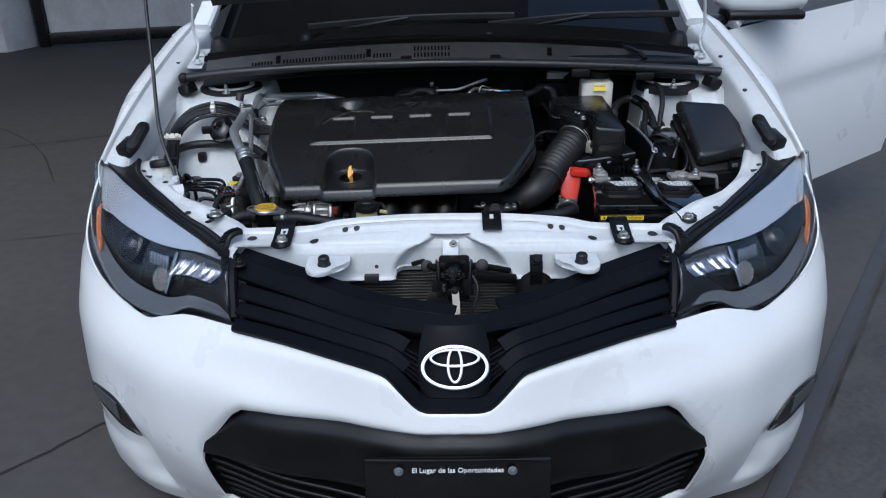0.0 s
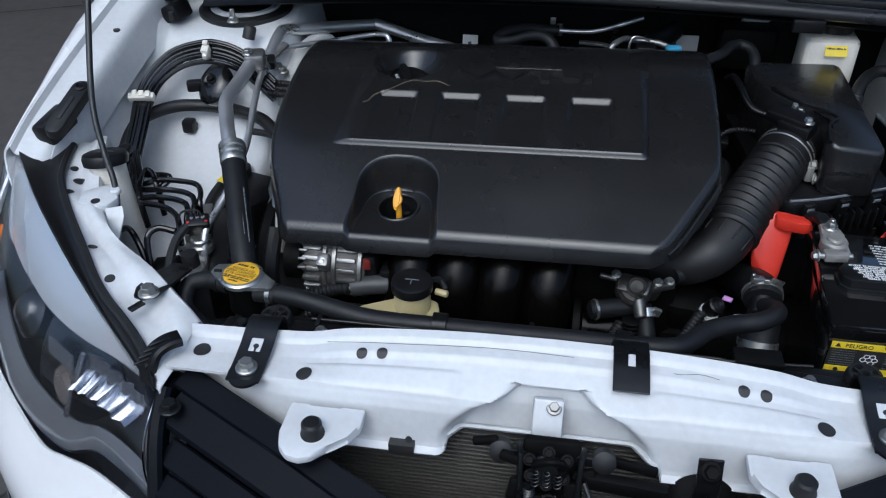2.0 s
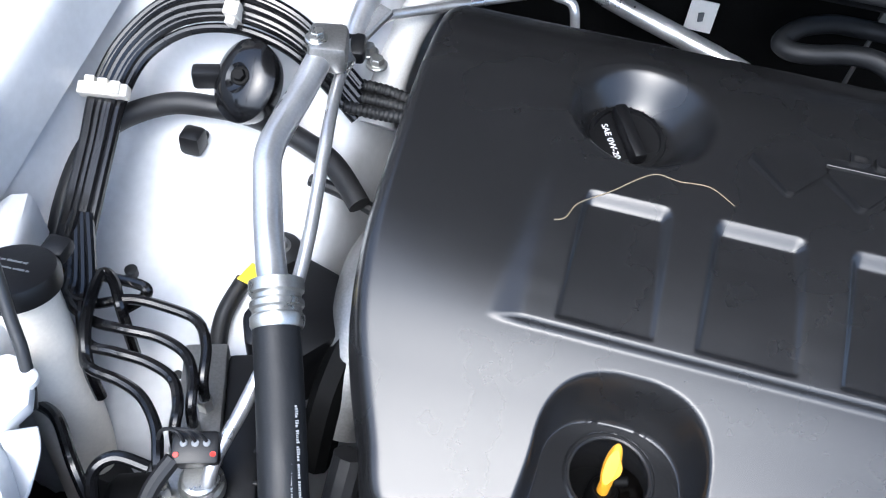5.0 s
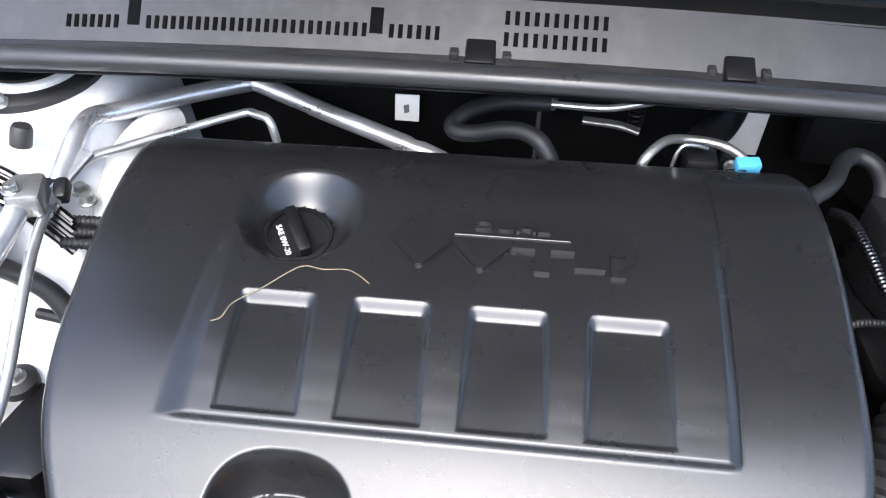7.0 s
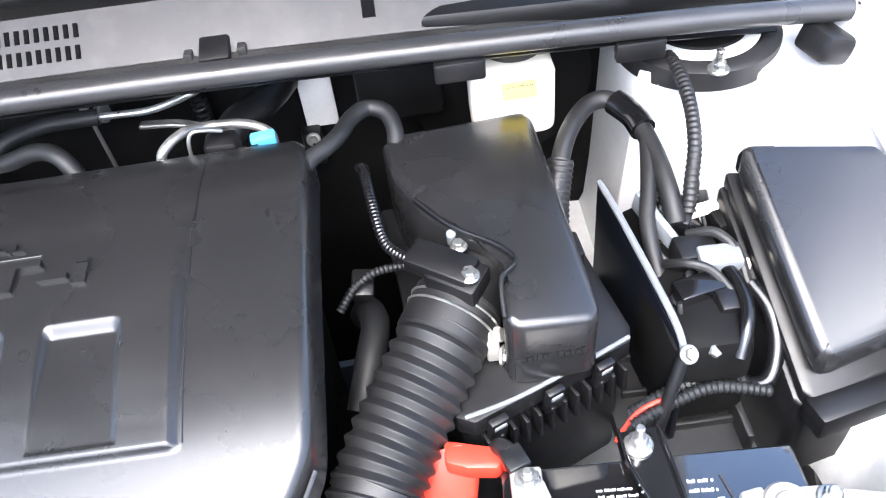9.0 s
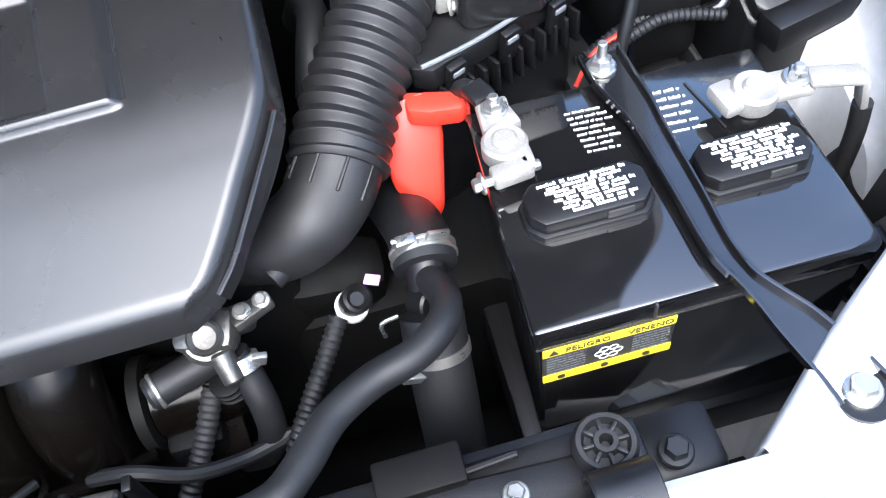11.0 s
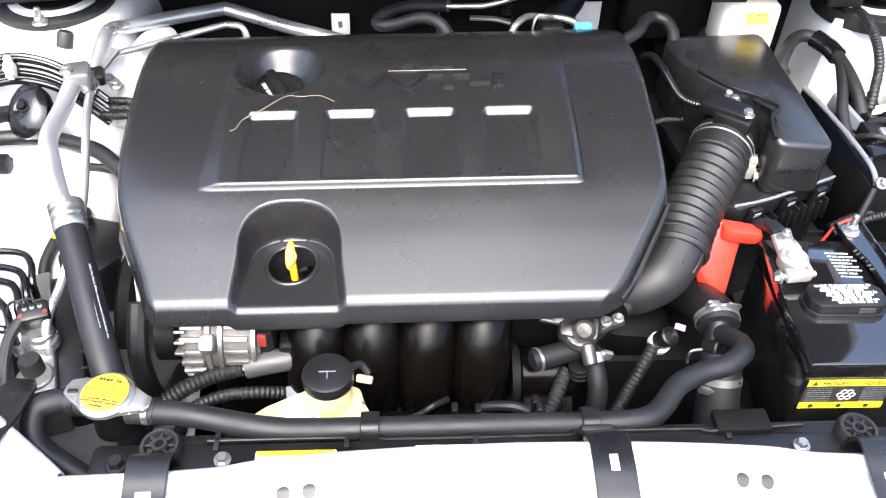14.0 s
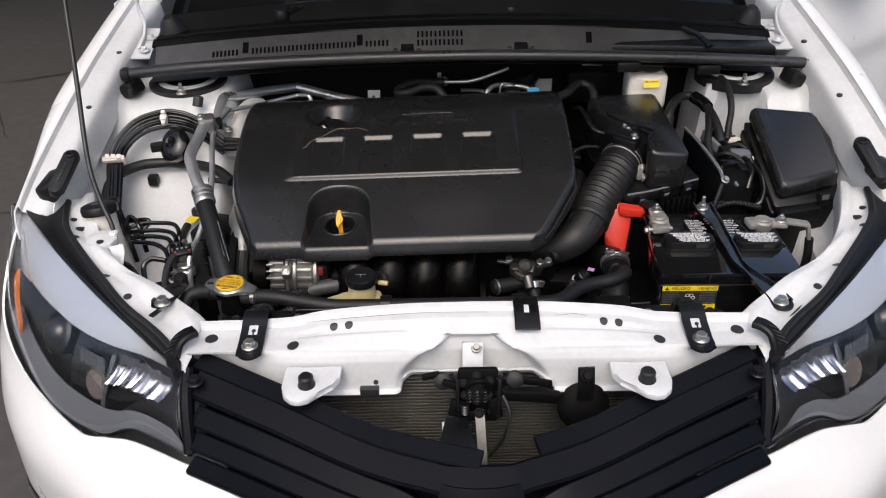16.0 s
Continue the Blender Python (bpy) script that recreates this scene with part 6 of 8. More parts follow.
solo("radiator_hose", tube([(0.27, 0.53, 0.62), (0.278, 0.48, 0.65), (0.283, 0.44, 0.672), (0.283, 0.415, 0.682), (0.282, 0.4, 0.68)], 0.0265, 20, 8), M_HOSE, "thick black radiator hose under the intake duct", "hose")
cl2 = thing("hose_clamp", (0.281, 0.43, 0.655), "bright worm drive hose clamp", "hose clamp", "spring clamps on hoses")
part("band", lathe([(0.0268, -0.005), (0.0282, -0.005), (0.0282, -0.003), (0.0272, -0.002), (0.0272, 0.002), (0.0282, 0.003), (0.0282, 0.005), (0.0268, 0.005)], aim((0.283, 0.412, 0.682), (0.282, 0.39, 0.678)), 36), M_ZINC, cl2)
part("screw", box((0.27, 0.408, 0.711), (0.018, 0.01, 0.01), 0.002, (10, 10, 10)), M_ZINC, cl2)
part("ear", box((0.297, 0.408, 0.709), (0.02, 0.004, 0.008), 0.001, (0, 25, 10)), M_ZINC, cl2)
part("ear", box((0.262, 0.404, 0.718), (0.005, 0.004, 0.014), 0.001, (20, 0, 0)), M_ZINC, cl2)
out = thing("water_outlet", (0.272, 0.39, 0.58), "black plastic radiator outlet pipe", "pipe")
part("elbow", tube([(0.283, 0.418, 0.682), (0.282, 0.402, 0.677), (0.279, 0.385, 0.66), (0.275, 0.37, 0.62), (0.273, 0.36, 0.57)], 0.0175, 20, 8), M_PLASTIC, out)
part("standpipe", tube([(0.276, 0.362, 0.672), (0.274, 0.35, 0.66), (0.272, 0.335, 0.643), (0.27, 0.313, 0.61), (0.268, 0.293, 0.56), (0.268, 0.28, 0.48)], 0.026, 24, 8), M_HOSE, out, "thick black lower radiator hose")
part("clamp_band", lathe([(0.026, -0.005), (0.0274, -0.0045), (0.0274, 0.0045), (0.026, 0.005)], aim((0.2728, 0.342, 0.651), (0.2715, 0.328, 0.63)), 32), M_ZINC, out)
part("clamp_ear", box((0.25, 0.32, 0.655), (0.02, 0.006, 0.009), 0.001, (0, 20, 0)), M_ZINC, out)
part("stub", rod((0.28, 0.37, 0.67), (0.268, 0.385, 0.66), 0.014, None, 0.002), M_PLASTIC, out)
part("wire_bracket", tube([(0.236, 0.36, 0.66), (0.236, 0.36, 0.68), (0.25, 0.362, 0.682)], 0.0018, 8, 4), M_ZINC, out)

# condenser, latch and horn in front of the panel
cond = thing("condenser", (0, 0.12, 0.3), "dark finned condenser behind the grille", "condenser")
part("core", box((0, 0.126, 0.462), (0.7, 0.012, 0.42), 0.002), M_DARK, cond)
for k in range(30):
    part("fin", box((0, 0.116, 0.665 - 0.0072 * k), (0.69, 0.01, 0.0028), 0.0004, seg=1), M_FIN, cond)
fins = bmesh.new()
for k in range(30, 46):
    box((0, 0.116, 0.665 - 0.0072 * k), (0.69, 0.01, 0.0028), 0, bm=fins)
tagged(part("fin_core", fins, M_FIN, cond, "dusty horizontal fins"), kind="stuff")
latch = thing("bonnet_latch", (0.003, 0.06, 0.66), "black greasy bonnet latch on a white bracket", "latch")
part("latch_plate", box((0.003, 0.05, 0.685), (0.062, 0.012, 0.095), 0.005, (-12, 0, 0)), M_DARK, latch)
part("side_plate", box((-0.03, 0.042, 0.69), (0.006, 0.026, 0.07), 0.002, (-12, 0, 8)), M_BRACKET, latch)
part("side_plate", box((0.036, 0.042, 0.69), (0.006, 0.026, 0.07), 0.002, (-12, 0, -8)), M_BRACKET, latch)
part("latch_claw", lathe([(0.016, -0.008), (0.018, 0), (0.012, 0.008)], plane_at((0.0, 0.038, 0.705), (1, 0, 0), (0, 0.3, 1)), 20), M_BRACKET, latch)
part("latch_hook", bar([(-0.014, 0.03, 0.72), (0.002, 0.024, 0.735), (0.018, 0.03, 0.722), (0.012, 0.028, 0.7)], 0.008, 0.008, 6), M_DARK, latch)
for k in range(5):
    part("spring_coil", lathe([(0.006, 0), (0.0075, 0.0012), (0.006, 0.0024)], aim((-0.018, 0.03, 0.665 + 0.004 * k), (-0.018, 0.03, 0.7)), 14), M_BRACKET, latch)
for x, z in ((-0.052, 0.712), (0.06, 0.713)):
    part("latch_ear", lathe([(0.013, -0.012), (0.013, 0.002), (0.007, 0.005)], plane_at((x, 0.05, z), (1, 0, 0), (0, 0.5, 1)), 20), M_RUBBER, latch)
    part("ear_arm", box((x * 0.75, 0.053, z - 0.003), (0.03, 0.008, 0.014), 0.002), M_BRACKET, latch)
for k, (x, y, z) in enumerate([(-0.02, 0.035, 0.722), (0.02, 0.036, 0.725), (0.0, 0.03, 0.69), (-0.018, 0.032, 0.7), (0.018, 0.032, 0.7), (0.0, 0.036, 0.735), (-0.022, 0.038, 0.662), (0.024, 0.038, 0.66)]):
    part("rivet", bolt((x, y, z), 0.005, (0, -0.7, 0.7)), M_DARK, latch)
part("latch_lever", box((0.085, 0.04, 0.69), (0.09, 0.014, 0.02), 0.004, (0, 6, 0)), M_DARK, latch)
part("bracket", box((-0.004, 0.092, 0.725), (0.034, 0.014, 0.05), 0.003, (-28, 0, 0)), M_BAY, latch)
part("bracket_bolt", bolt((0.002, 0.094, 0.742), 0.006, (0, -0.6, 1)), M_ALU, latch)
part("stay", bar([(0.004, 0.03, 0.672), (0.006, 0.01, 0.65), (0.008, -0.03, 0.6)], 0.016, 0.003, 6, up=(0, -1, 0.3)), M_DULL, latch)
part("stay_bolt", bolt((0.004, 0.026, 0.668), 0.006, (0, -0.8, 0.6)), M_DARK, latch)
part("catch_bracket", prism([(-0.072, -0.078), (0.004, -0.078), (-0.006, -0.03), (-0.014, 0.012), (-0.048, 0.012), (-0.058, -0.03)], lambda x, y: 0.665 + 0.2 * y, lambda x, y: 0.672 + 0.2 * y, 0.002), M_BRACKET, latch)
part("catch_plate", box((-0.033, 0.03, 0.632), (0.042, 0.004, 0.022), 0.001, (-25, 0, 0)), M_BAY, latch, "white steel catch plate")
part("catch_bolt", lathe([(0.014, -0.004), (0.014, 0.003), (0.008, 0.008), (0.008, 0.012)], plane_at((-0.031, 0.024, 0.63), (1, 0, 0), (0, 0.5, 1)), 20), M_DARK, latch)
for k, (x, y, z, sx, sz, ry) in enumerate([(-0.038, 0.04, 0.715, 0.03, 0.012, 20), (0.04, 0.04, 0.7, 0.026, 0.014, -25), (-0.03, 0.034, 0.672, 0.024, 0.03, 12), (0.03, 0.034, 0.672, 0.02, 0.036, -8), (0.0, 0.03, 0.66, 0.03, 0.02, 0), (0.095, 0.06, 0.7, 0.05, 0.012, 12), (-0.07, 0.06, 0.716, 0.03, 0.01, -16)]):
    part("latch_link", box((x, y, z), (sx, 0.008, sz), 0.003, (-12, ry, 0)), M_DARK, latch)
for k in range(3):
    part("latch_spring", tube([(-0.012 + 0.012 * k + 0.004 * math.cos(0.9 * q), 0.026 + 0.004 * math.sin(0.9 * q), 0.69 + 0.0009 * q) for q in range(28)], 0.0009, 6, 2), M_BRACKET, latch)
part("release_cable", tube([(0.04, 0.03, 0.7), (0.05, 0.01, 0.68), (0.04, 0.0, 0.64), (0.02, 0.0, 0.6)], 0.003, 8, 6), M_RUBBER, latch)
horn = thing("horn", (0.165, 0.02, 0.62), "black disc horn on a bracket before the condenser", "horn", "car horns")
part("horn_body", lathe([(0.012, -0.016), (0.036, -0.012), (0.042, 0), (0.034, 0.008), (0.022, 0.012), (0.01, 0.014)], plane_at((0.172, 0.058, 0.648), (1, 0, 0), (0, 0.35, 1)), 36), M_DARK, horn)
part("horn_bracket", bar([(0.171, 0.05, 0.67), (0.17, 0.044, 0.7), (0.169, 0.052, 0.735)], 0.026, 0.004, 6, up=(0, -1, 0.3)), M_BRACKET, horn)
part("bracket_bolt", bolt((0.169, 0.044, 0.727), 0.008, (0, -0.8, 0.6)), M_DARK, horn)

# ---- left side of the bay ----
ac = thing("air_conditioning_pipe", (-0.52, 0.5, 0.7), "aluminium air conditioning pipe joined to a black hose", "pipe")
part("pipe", tube([(-0.548, 0.712, 0.858), (-0.552, 0.66, 0.846), (-0.556, 0.6, 0.836), (-0.541, 0.555, 0.828), (-0.522, 0.51, 0.818), (-0.508, 0.483, 0.811)], 0.0115, 18, 8), M_PIPE, ac)
part("joint_block", box((-0.545, 0.712, 0.858), (0.034, 0.04, 0.028), 0.006, (0, 0, 15)), M_ALU, ac)
part("joint_bolt", bolt((-0.553, 0.705, 0.87), 0.007), M_ZINC, ac)
part("crimp", lathe([(0.015, -0.005), (0.0205, -0.003), (0.0205, 0.006), (0.0182, 0.008), (0.0182, 0.011), (0.02, 0.013), (0.02, 0.017), (0.0182, 0.019), (0.0182, 0.022), (0.02, 0.024), (0.02, 0.03), (0.0185, 0.033)], aim((-0.51, 0.49, 0.812), (-0.49, 0.44, 0.79)), 28), M_ZINC, ac)
part("hose", tube([(-0.5, 0.462, 0.8), (-0.482, 0.42, 0.782), (-0.458, 0.36, 0.754), (-0.437, 0.31, 0.722), (-0.422, 0.28, 0.68), (-0.415, 0.27, 0.6)], 0.0175, 20, 8), M_HOSE, ac, "thick black rubber hose with white print")
hm = plane_at((-0.452, 0.367, 0.7735), (0.35, -0.86, -0.38), (0.85, 0.4, 0))
print_lines(M_GREYCONN, ac, [(-0.05, 0.045, 0.0035, 0.0022), (-0.045, 0.03, -0.002, 0.0015)], hm, 11, thick=0.0012)
solo("air_conditioning_tube", tube([(-0.533, 0.742, 0.84), (-0.53, 0.69, 0.838), (-0.518, 0.62, 0.826), (-0.505, 0.54, 0.8), (-0.503, 0.48, 0.78), (-0.512, 0.42, 0.752), (-0.52, 0.375, 0.735), (-0.52, 0.35, 0.69)], 0.0055, 12, 8), M_PIPE, "thin bright aluminium air conditioning tube", "pipe")
up = thing("air_conditioning_line", (-0.45, 0.9, 0.83), "bent aluminium line running behind the engine", "pipe")
part("pipe", tube([(-0.537, 0.712, 0.838), (-0.535, 0.735, 0.841), (-0.534, 0.765, 0.851), (-0.533, 0.795, 0.861), (-0.531, 0.822, 0.866), (-0.525, 0.84, 0.863), (-0.51, 0.857, 0.857), (-0.47, 0.9, 0.847), (-0.43, 0.937, 0.838), (-0.4, 0.96, 0.833), (-0.385, 0.963, 0.832), (-0.3, 0.933, 0.82), (-0.22, 0.9, 0.815), (-0.159, 0.876, 0.808), (-0.1, 0.85, 0.79)], 0.0105, 18, 8), M_PIPE, up)
part("thin_pipe", tube([(-0.532, 0.742, 0.838), (-0.521, 0.765, 0.85), (-0.511, 0.784, 0.852), (-0.495, 0.8, 0.85), (-0.45, 0.841, 0.844), (-0.41, 0.874, 0.841), (-0.38, 0.894, 0.84), (-0.368, 0.888, 0.843), (-0.35, 0.876, 0.845), (-0.342, 0.87, 0.82)], 0.0048, 12, 8), M_PIPE, up)
part("valve_cap", lathe([(0.011, 0), (0.011, 0.018), (0.009, 0.022), (0.006, 0.022)], aim((-0.578, 0.775, 0.868), (-0.57, 0.785, 0.9)), 18), M_INK, up)
part("bracket", box((-0.533, 0.738, 0.843), (0.026, 0.024, 0.018), 0.004, (20, 0, 10)), M_PLASTIC, up)
part("pipe_fork", bar([(-0.53, 0.752, 0.846), (-0.522, 0.768, 0.852), (-0.514, 0.784, 0.858)], 0.016, 0.008, 4), M_ALU, up)
for p in ((-0.525, 0.765, 0.82), (-0.512, 0.75, 0.82)):
    part("nut", bolt(p, 0.007), M_ZINC, up)
solo("insulated_sleeve", tube([(-0.505, 0.735, 0.76), (-0.503, 0.78, 0.8), (-0.497, 0.825, 0.822), (-0.485, 0.87, 0.826), (-0.47, 0.9, 0.815)], 0.018, 18, 8), M_LIGHTCONN, "pale grey foam insulation sleeve beside the tower", "sleeve")
for k in range(3):
    solo("wiring_sleeve", tube([(-0.53, 0.735 - 0.012 * k, 0.805 - 0.004 * k), (-0.5, 0.738 - 0.012 * k, 0.803 - 0.004 * k), (-0.47, 0.735 - 0.012 * k, 0.8)], 0.0065, 10, 6, ribs=0.005, deep=0.001), M_RUBBER, "short corrugated black wiring sleeve", "cable")

# hydraulic unit and brake lines
hyd = thing("brake_hydraulic_unit", (-0.52, 0.37, 0.6), "aluminium brake hydraulic block with black control unit", "brake unit")
hm2 = plane_at((-0.546, 0.394, 0.665), (-0.32, 0.945, 0), (-0.945, -0.32, 0))
b = box((0, 0, 0), (0.2, 0.036, 0.08), 0.003)
b.transform(hm2)
part("valve_block", b, M_ALU, hyd, "machined aluminium block")
b = box((-0.002, -0.033, -0.004), (0.19, 0.03, 0.075), 0.004)
b.transform(hm2)
part("control_unit", b, M_PLASTIC, hyd)
for k in range(7):
    b = box((-0.075 + 0.026 * k, -0.048, 0.0), (0.004, 0.008, 0.07), 0.001)
    b.transform(hm2)
    part("unit_rib", b, M_PLASTIC, hyd)
part("pump_motor", rod((-0.56, 0.36, 0.66), (-0.6, 0.345, 0.66), 0.032, None, 0.006, 28), M_DARK, hyd)
part("sensor_base", lathe([(0.017, 0), (0.017, 0.01), (0.0145, 0.013), (0.0145, 0.02), (0.012, 0.022)], Matrix.Translation((-0.528, 0.37, 0.705)), 24), M_ZINC, hyd)
pq = plane_at((-0.533, 0.383, 0.74), (0.95, 0.3, 0), (-0.3, 0.9, 0.3))
b = box((0, 0, 0), (0.034, 0.024, 0.026), 0.004)
b.transform(pq)
part("sensor_plug", b, M_PLASTIC, hyd)
for x in (-0.008, 0.0, 0.008):
    b = lathe([(0.0027, 0.0125), (0.0027, 0.014), (0.002, 0.0143)], pq @ Matrix.Translation((x, 0.003, 0)), 14)
    part("wire_seal", b, M_GREYCONN, hyd)
for x in (-0.013, 0.013, 0.0125):
    b = lathe([(0.002, 0.0125), (0.002, 0.014)], pq @ Matrix.Translation((x, -0.005, 0)), 10)
    part("wire_seal", b, M_RED, hyd)
for k in range(3):
    part("wire", tube([pq @ Vector((-0.008 + 0.008 * k, 0.004, 0.014)), pq @ Vector((-0.012 + 0.006 * k, 0.01, 0.022)), pq @ Vector((-0.024, 0.012, 0.014)), pq @ Vector((-0.03, 0.0, -0.005))], 0.0013, 6, 6), M_RUBBER, hyd)
part("cable_sleeve", tube([(-0.545, 0.37, 0.745), (-0.553, 0.345, 0.735), (-0.552, 0.31, 0.715), (-0.545, 0.28, 0.68)], 0.0065, 10, 8), M_RUBBER, hyd)
part("bleed_cap", lathe([(0.0125, 0), (0.0125, 0.02), (0.011, 0.024), (0.006, 0.024)], Matrix.Translation((-0.526, 0.326, 0.706)), 20), M_RUBBER, hyd)
part("cap_seat", lathe([(0.02, -0.006), (0.02, 0.004), (0.018, 0.006)], Matrix.Translation((-0.524, 0.32, 0.704)), 20), M_ALU, hyd)
HOOKS = [[(-0.637, 0.487), (-0.605, 0.488), (-0.578, 0.483), (-0.562, 0.463), (-0.554, 0.437)], [(-0.63, 0.459), (-0.6, 0.46), (-0.574, 0.452), (-0.56, 0.434), (-0.553, 0.413)], [(-0.625, 0.438), (-0.598, 0.437), (-0.574, 0.429), (-0.561, 0.411), (-0.556, 0.392)], [(-0.633, 0.419), (-0.61, 0.416), (-0.588, 0.408), (-0.567, 0.388), (-0.554, 0.362)]]
TAILS = [[(-0.698, 0.5), (-0.688, 0.478), (-0.666, 0.476)], [(-0.69, 0.495), (-0.682, 0.472), (-0.657, 0.461)], [(-0.682, 0.492), (-0.67, 0.465), (-0.65, 0.441)], [(-0.674, 0.49), (-0.66, 0.455), (-0.646, 0.428)]]
for k, line in enumerate(HOOKS):
    xb, yb = line[-1]
    solo("brake_line", tube([(-0.724 + 0.006 * k, 0.55, 0.75 + 0.002 * k)] + [(x, y, 0.741) for x, y in TAILS[k]] + [(x, y, 0.745) for x, y in line[:-1]] + [(xb, yb, 0.738), (xb, yb - 0.004, 0.7)], 0.0044, 10, 7), M_GLOSS, "thin black coated steel brake line with a hooked end", "brake line", "brake lines on the inner wing")
    solo("line_nut", lathe([(0.0065, 0), (0.0065, 0.014), (0.005, 0.016)], Matrix.Translation((xb, yb - 0.004, 0.703)), 6), M_ZINC, "zinc plated brake line union nut", "union nut", "brake line nuts")
for pts in ([(-0.716, 0.55, 0.756), (-0.711, 0.518, 0.744), (-0.699, 0.503, 0.741), (-0.67, 0.503, 0.742), (-0.642, 0.503, 0.744), (-0.631, 0.501, 0.743), (-0.633, 0.496, 0.736), (-0.646, 0.486, 0.728)], [(-0.638, 0.42, 0.7), (-0.645, 0.428, 0.736), (-0.658, 0.457, 0.751), (-0.667, 0.497, 0.753), (-0.656, 0.496, 0.75), (-0.642, 0.478, 0.738), (-0.636, 0.47, 0.69)], [(-0.56, 0.361, 0.74), (-0.585, 0.36, 0.744), (-0.597, 0.346, 0.735), (-0.59, 0.325, 0.7)], [(-0.68, 0.4, 0.7), (-0.65, 0.385, 0.72), (-0.62, 0.355, 0.72), (-0.6, 0.335, 0.69)]):
    solo("brake_line", tube(pts, 0.0048, 10, 7), M_GLOSS, "thin black coated steel brake line", "brake line", "brake lines on the inner wing")
for k in range(6):
    o = k - 2.5 + 0.35 * math.sin(2.7 * k + 1)
    solo("brake_line", tube([(-0.708 + 0.005 * o, 0.49, 0.72), (-0.716 + 0.005 * o, 0.55, 0.752), (-0.727 + 0.005 * o, 0.61, 0.777), (-0.735 + 0.005 * o, 0.655, 0.797 - 0.001 * o), (-0.726 + 0.004 * o, 0.695, 0.822 - 0.003 * o), (-0.695 + 0.003 * o, 0.724 - 0.002 * o, 0.846 - 0.005 * o), (-0.65, 0.737 - 0.003 * o, 0.857 - 0.006 * o), (-0.615, 0.738 - 0.003 * o, 0.856 - 0.006 * o), (-0.58, 0.735 - 0.003 * o, 0.845 - 0.006 * o), (-0.548, 0.728 - 0.003 * o, 0.822 - 0.006 * o), (-0.52, 0.72 - 0.003 * o, 0.8 - 0.006 * o)], 0.0046, 10, 7), M_GLOSS, "thin black coated steel brake line", "brake line", "brake lines on the inner wing")
for p, wide, deep, rot in (((-0.735, 0.652, 0.803), 0.044, 0.012, (30, 0, 12)), ((-0.64, 0.733, 0.856), 0.014, 0.026, (-58, 0, 0))):
    c = thing("line_clip", p, "white plastic clip holding the brake lines", "line clip", "white brake line clips")
    part("clip_body", box(p, (wide, deep, 0.014), 0.002, rot), M_MILK, c)
    for k in range(3):
        off = (k - 1) * 0.012
        q = (p[0] + off, p[1], p[2] + 0.006) if wide > deep else (p[0], p[1] - 0.004 + 0.4 * off, p[2] + 0.006 + off * 0.8)
        part("clip_cell", box(q, (0.009, 0.012, 0.008), 0.0015, rot), M_MILK, c)
solo("wiring_loom", tube([(-0.725, 0.5, 0.71), (-0.736, 0.56, 0.745), (-0.738, 0.61, 0.766), (-0.73, 0.65, 0.77), (-0.695, 0.686, 0.772), (-0.65, 0.696, 0.772), (-0.611, 0.697, 0.77), (-0.57, 0.685, 0.77), (-0.526, 0.664, 0.768), (-0.491, 0.634, 0.756)], 0.0108, 12, 8), M_RUBBER, "taped black wiring loom across the inner wing", "cable")
solo("wiring_loom", tube([(-0.545, 0.655, 0.75), (-0.51, 0.65, 0.748), (-0.46, 0.645, 0.73)], 0.006, 10, 8), M_RUBBER, "taped black wiring loom beside the engine", "cable")
lc = thing("loom_clip", (-0.67, 0.675, 0.735), "black plastic loom clip on the inner wing", "loom clip")
part("clip", box((-0.67, 0.675, 0.742), (0.022, 0.022, 0.024), 0.005), M_PLASTIC, lc)
hornl = thing("horn", (-0.616, 0.69, 0.78), "black disc horn on the inner wing", "horn", "car horns")
hq = plane_at((-0.616, 0.69, 0.818), (0.95, -0.2, 0.25), (0.0, 0.75, 0.65))
part("horn_body", lathe([(0.02, -0.018), (0.036, -0.014), (0.0385, -0.004), (0.0385, 0.002), (0.034, 0.006), (0.024, 0.012), (0.014, 0.013), (0.008, 0.009)], hq @ Matrix.Diagonal((0.85, 1, 1, 1)), 36), M_GLOSS, hornl)
part("horn_nut", bolt((-0.616, 0.682, 0.83), 0.006, (0.0, -0.6, 0.8)), M_DARK, hornl)
part("horn_bracket", box((-0.652, 0.692, 0.812), (0.03, 0.016, 0.02), 0.004, (0, 0, 20)), M_PLASTIC, hornl)

res = thing("washer_bottle", (-0.71, 0.46, 0.6), "milky washer bottle neck with a round black cap", "washer bottle")
part("neck", tube([(-0.694, 0.443, 0.8), (-0.69, 0.437, 0.76), (-0.675, 0.42, 0.68), (-0.665, 0.4, 0.56)], 0.027, 24, 8), M_MILK, res)
rm = plane_at((-0.694, 0.443, 0.805), (1, 0, 0.1), (0, 1, -0.25))
part("bottle_cap", lathe([(0.033, -0.008), (0.034, 0.002), (0.0315, 0.008), (0.028, 0.0095)], rm, 36), M_PLASTIC, res)
part("cap_hinge", box((-0.682, 0.48, 0.8), (0.02, 0.02, 0.014), 0.004), M_PLASTIC, res)
part("cap_print", bars([(-0.018, 0.012, 0.008, 0.0022), (-0.016, 0.016, 0.0, 0.0018)], rm @ Matrix.Translation((0, 0, 0.0098)), 3), M_GREYCONN, res)

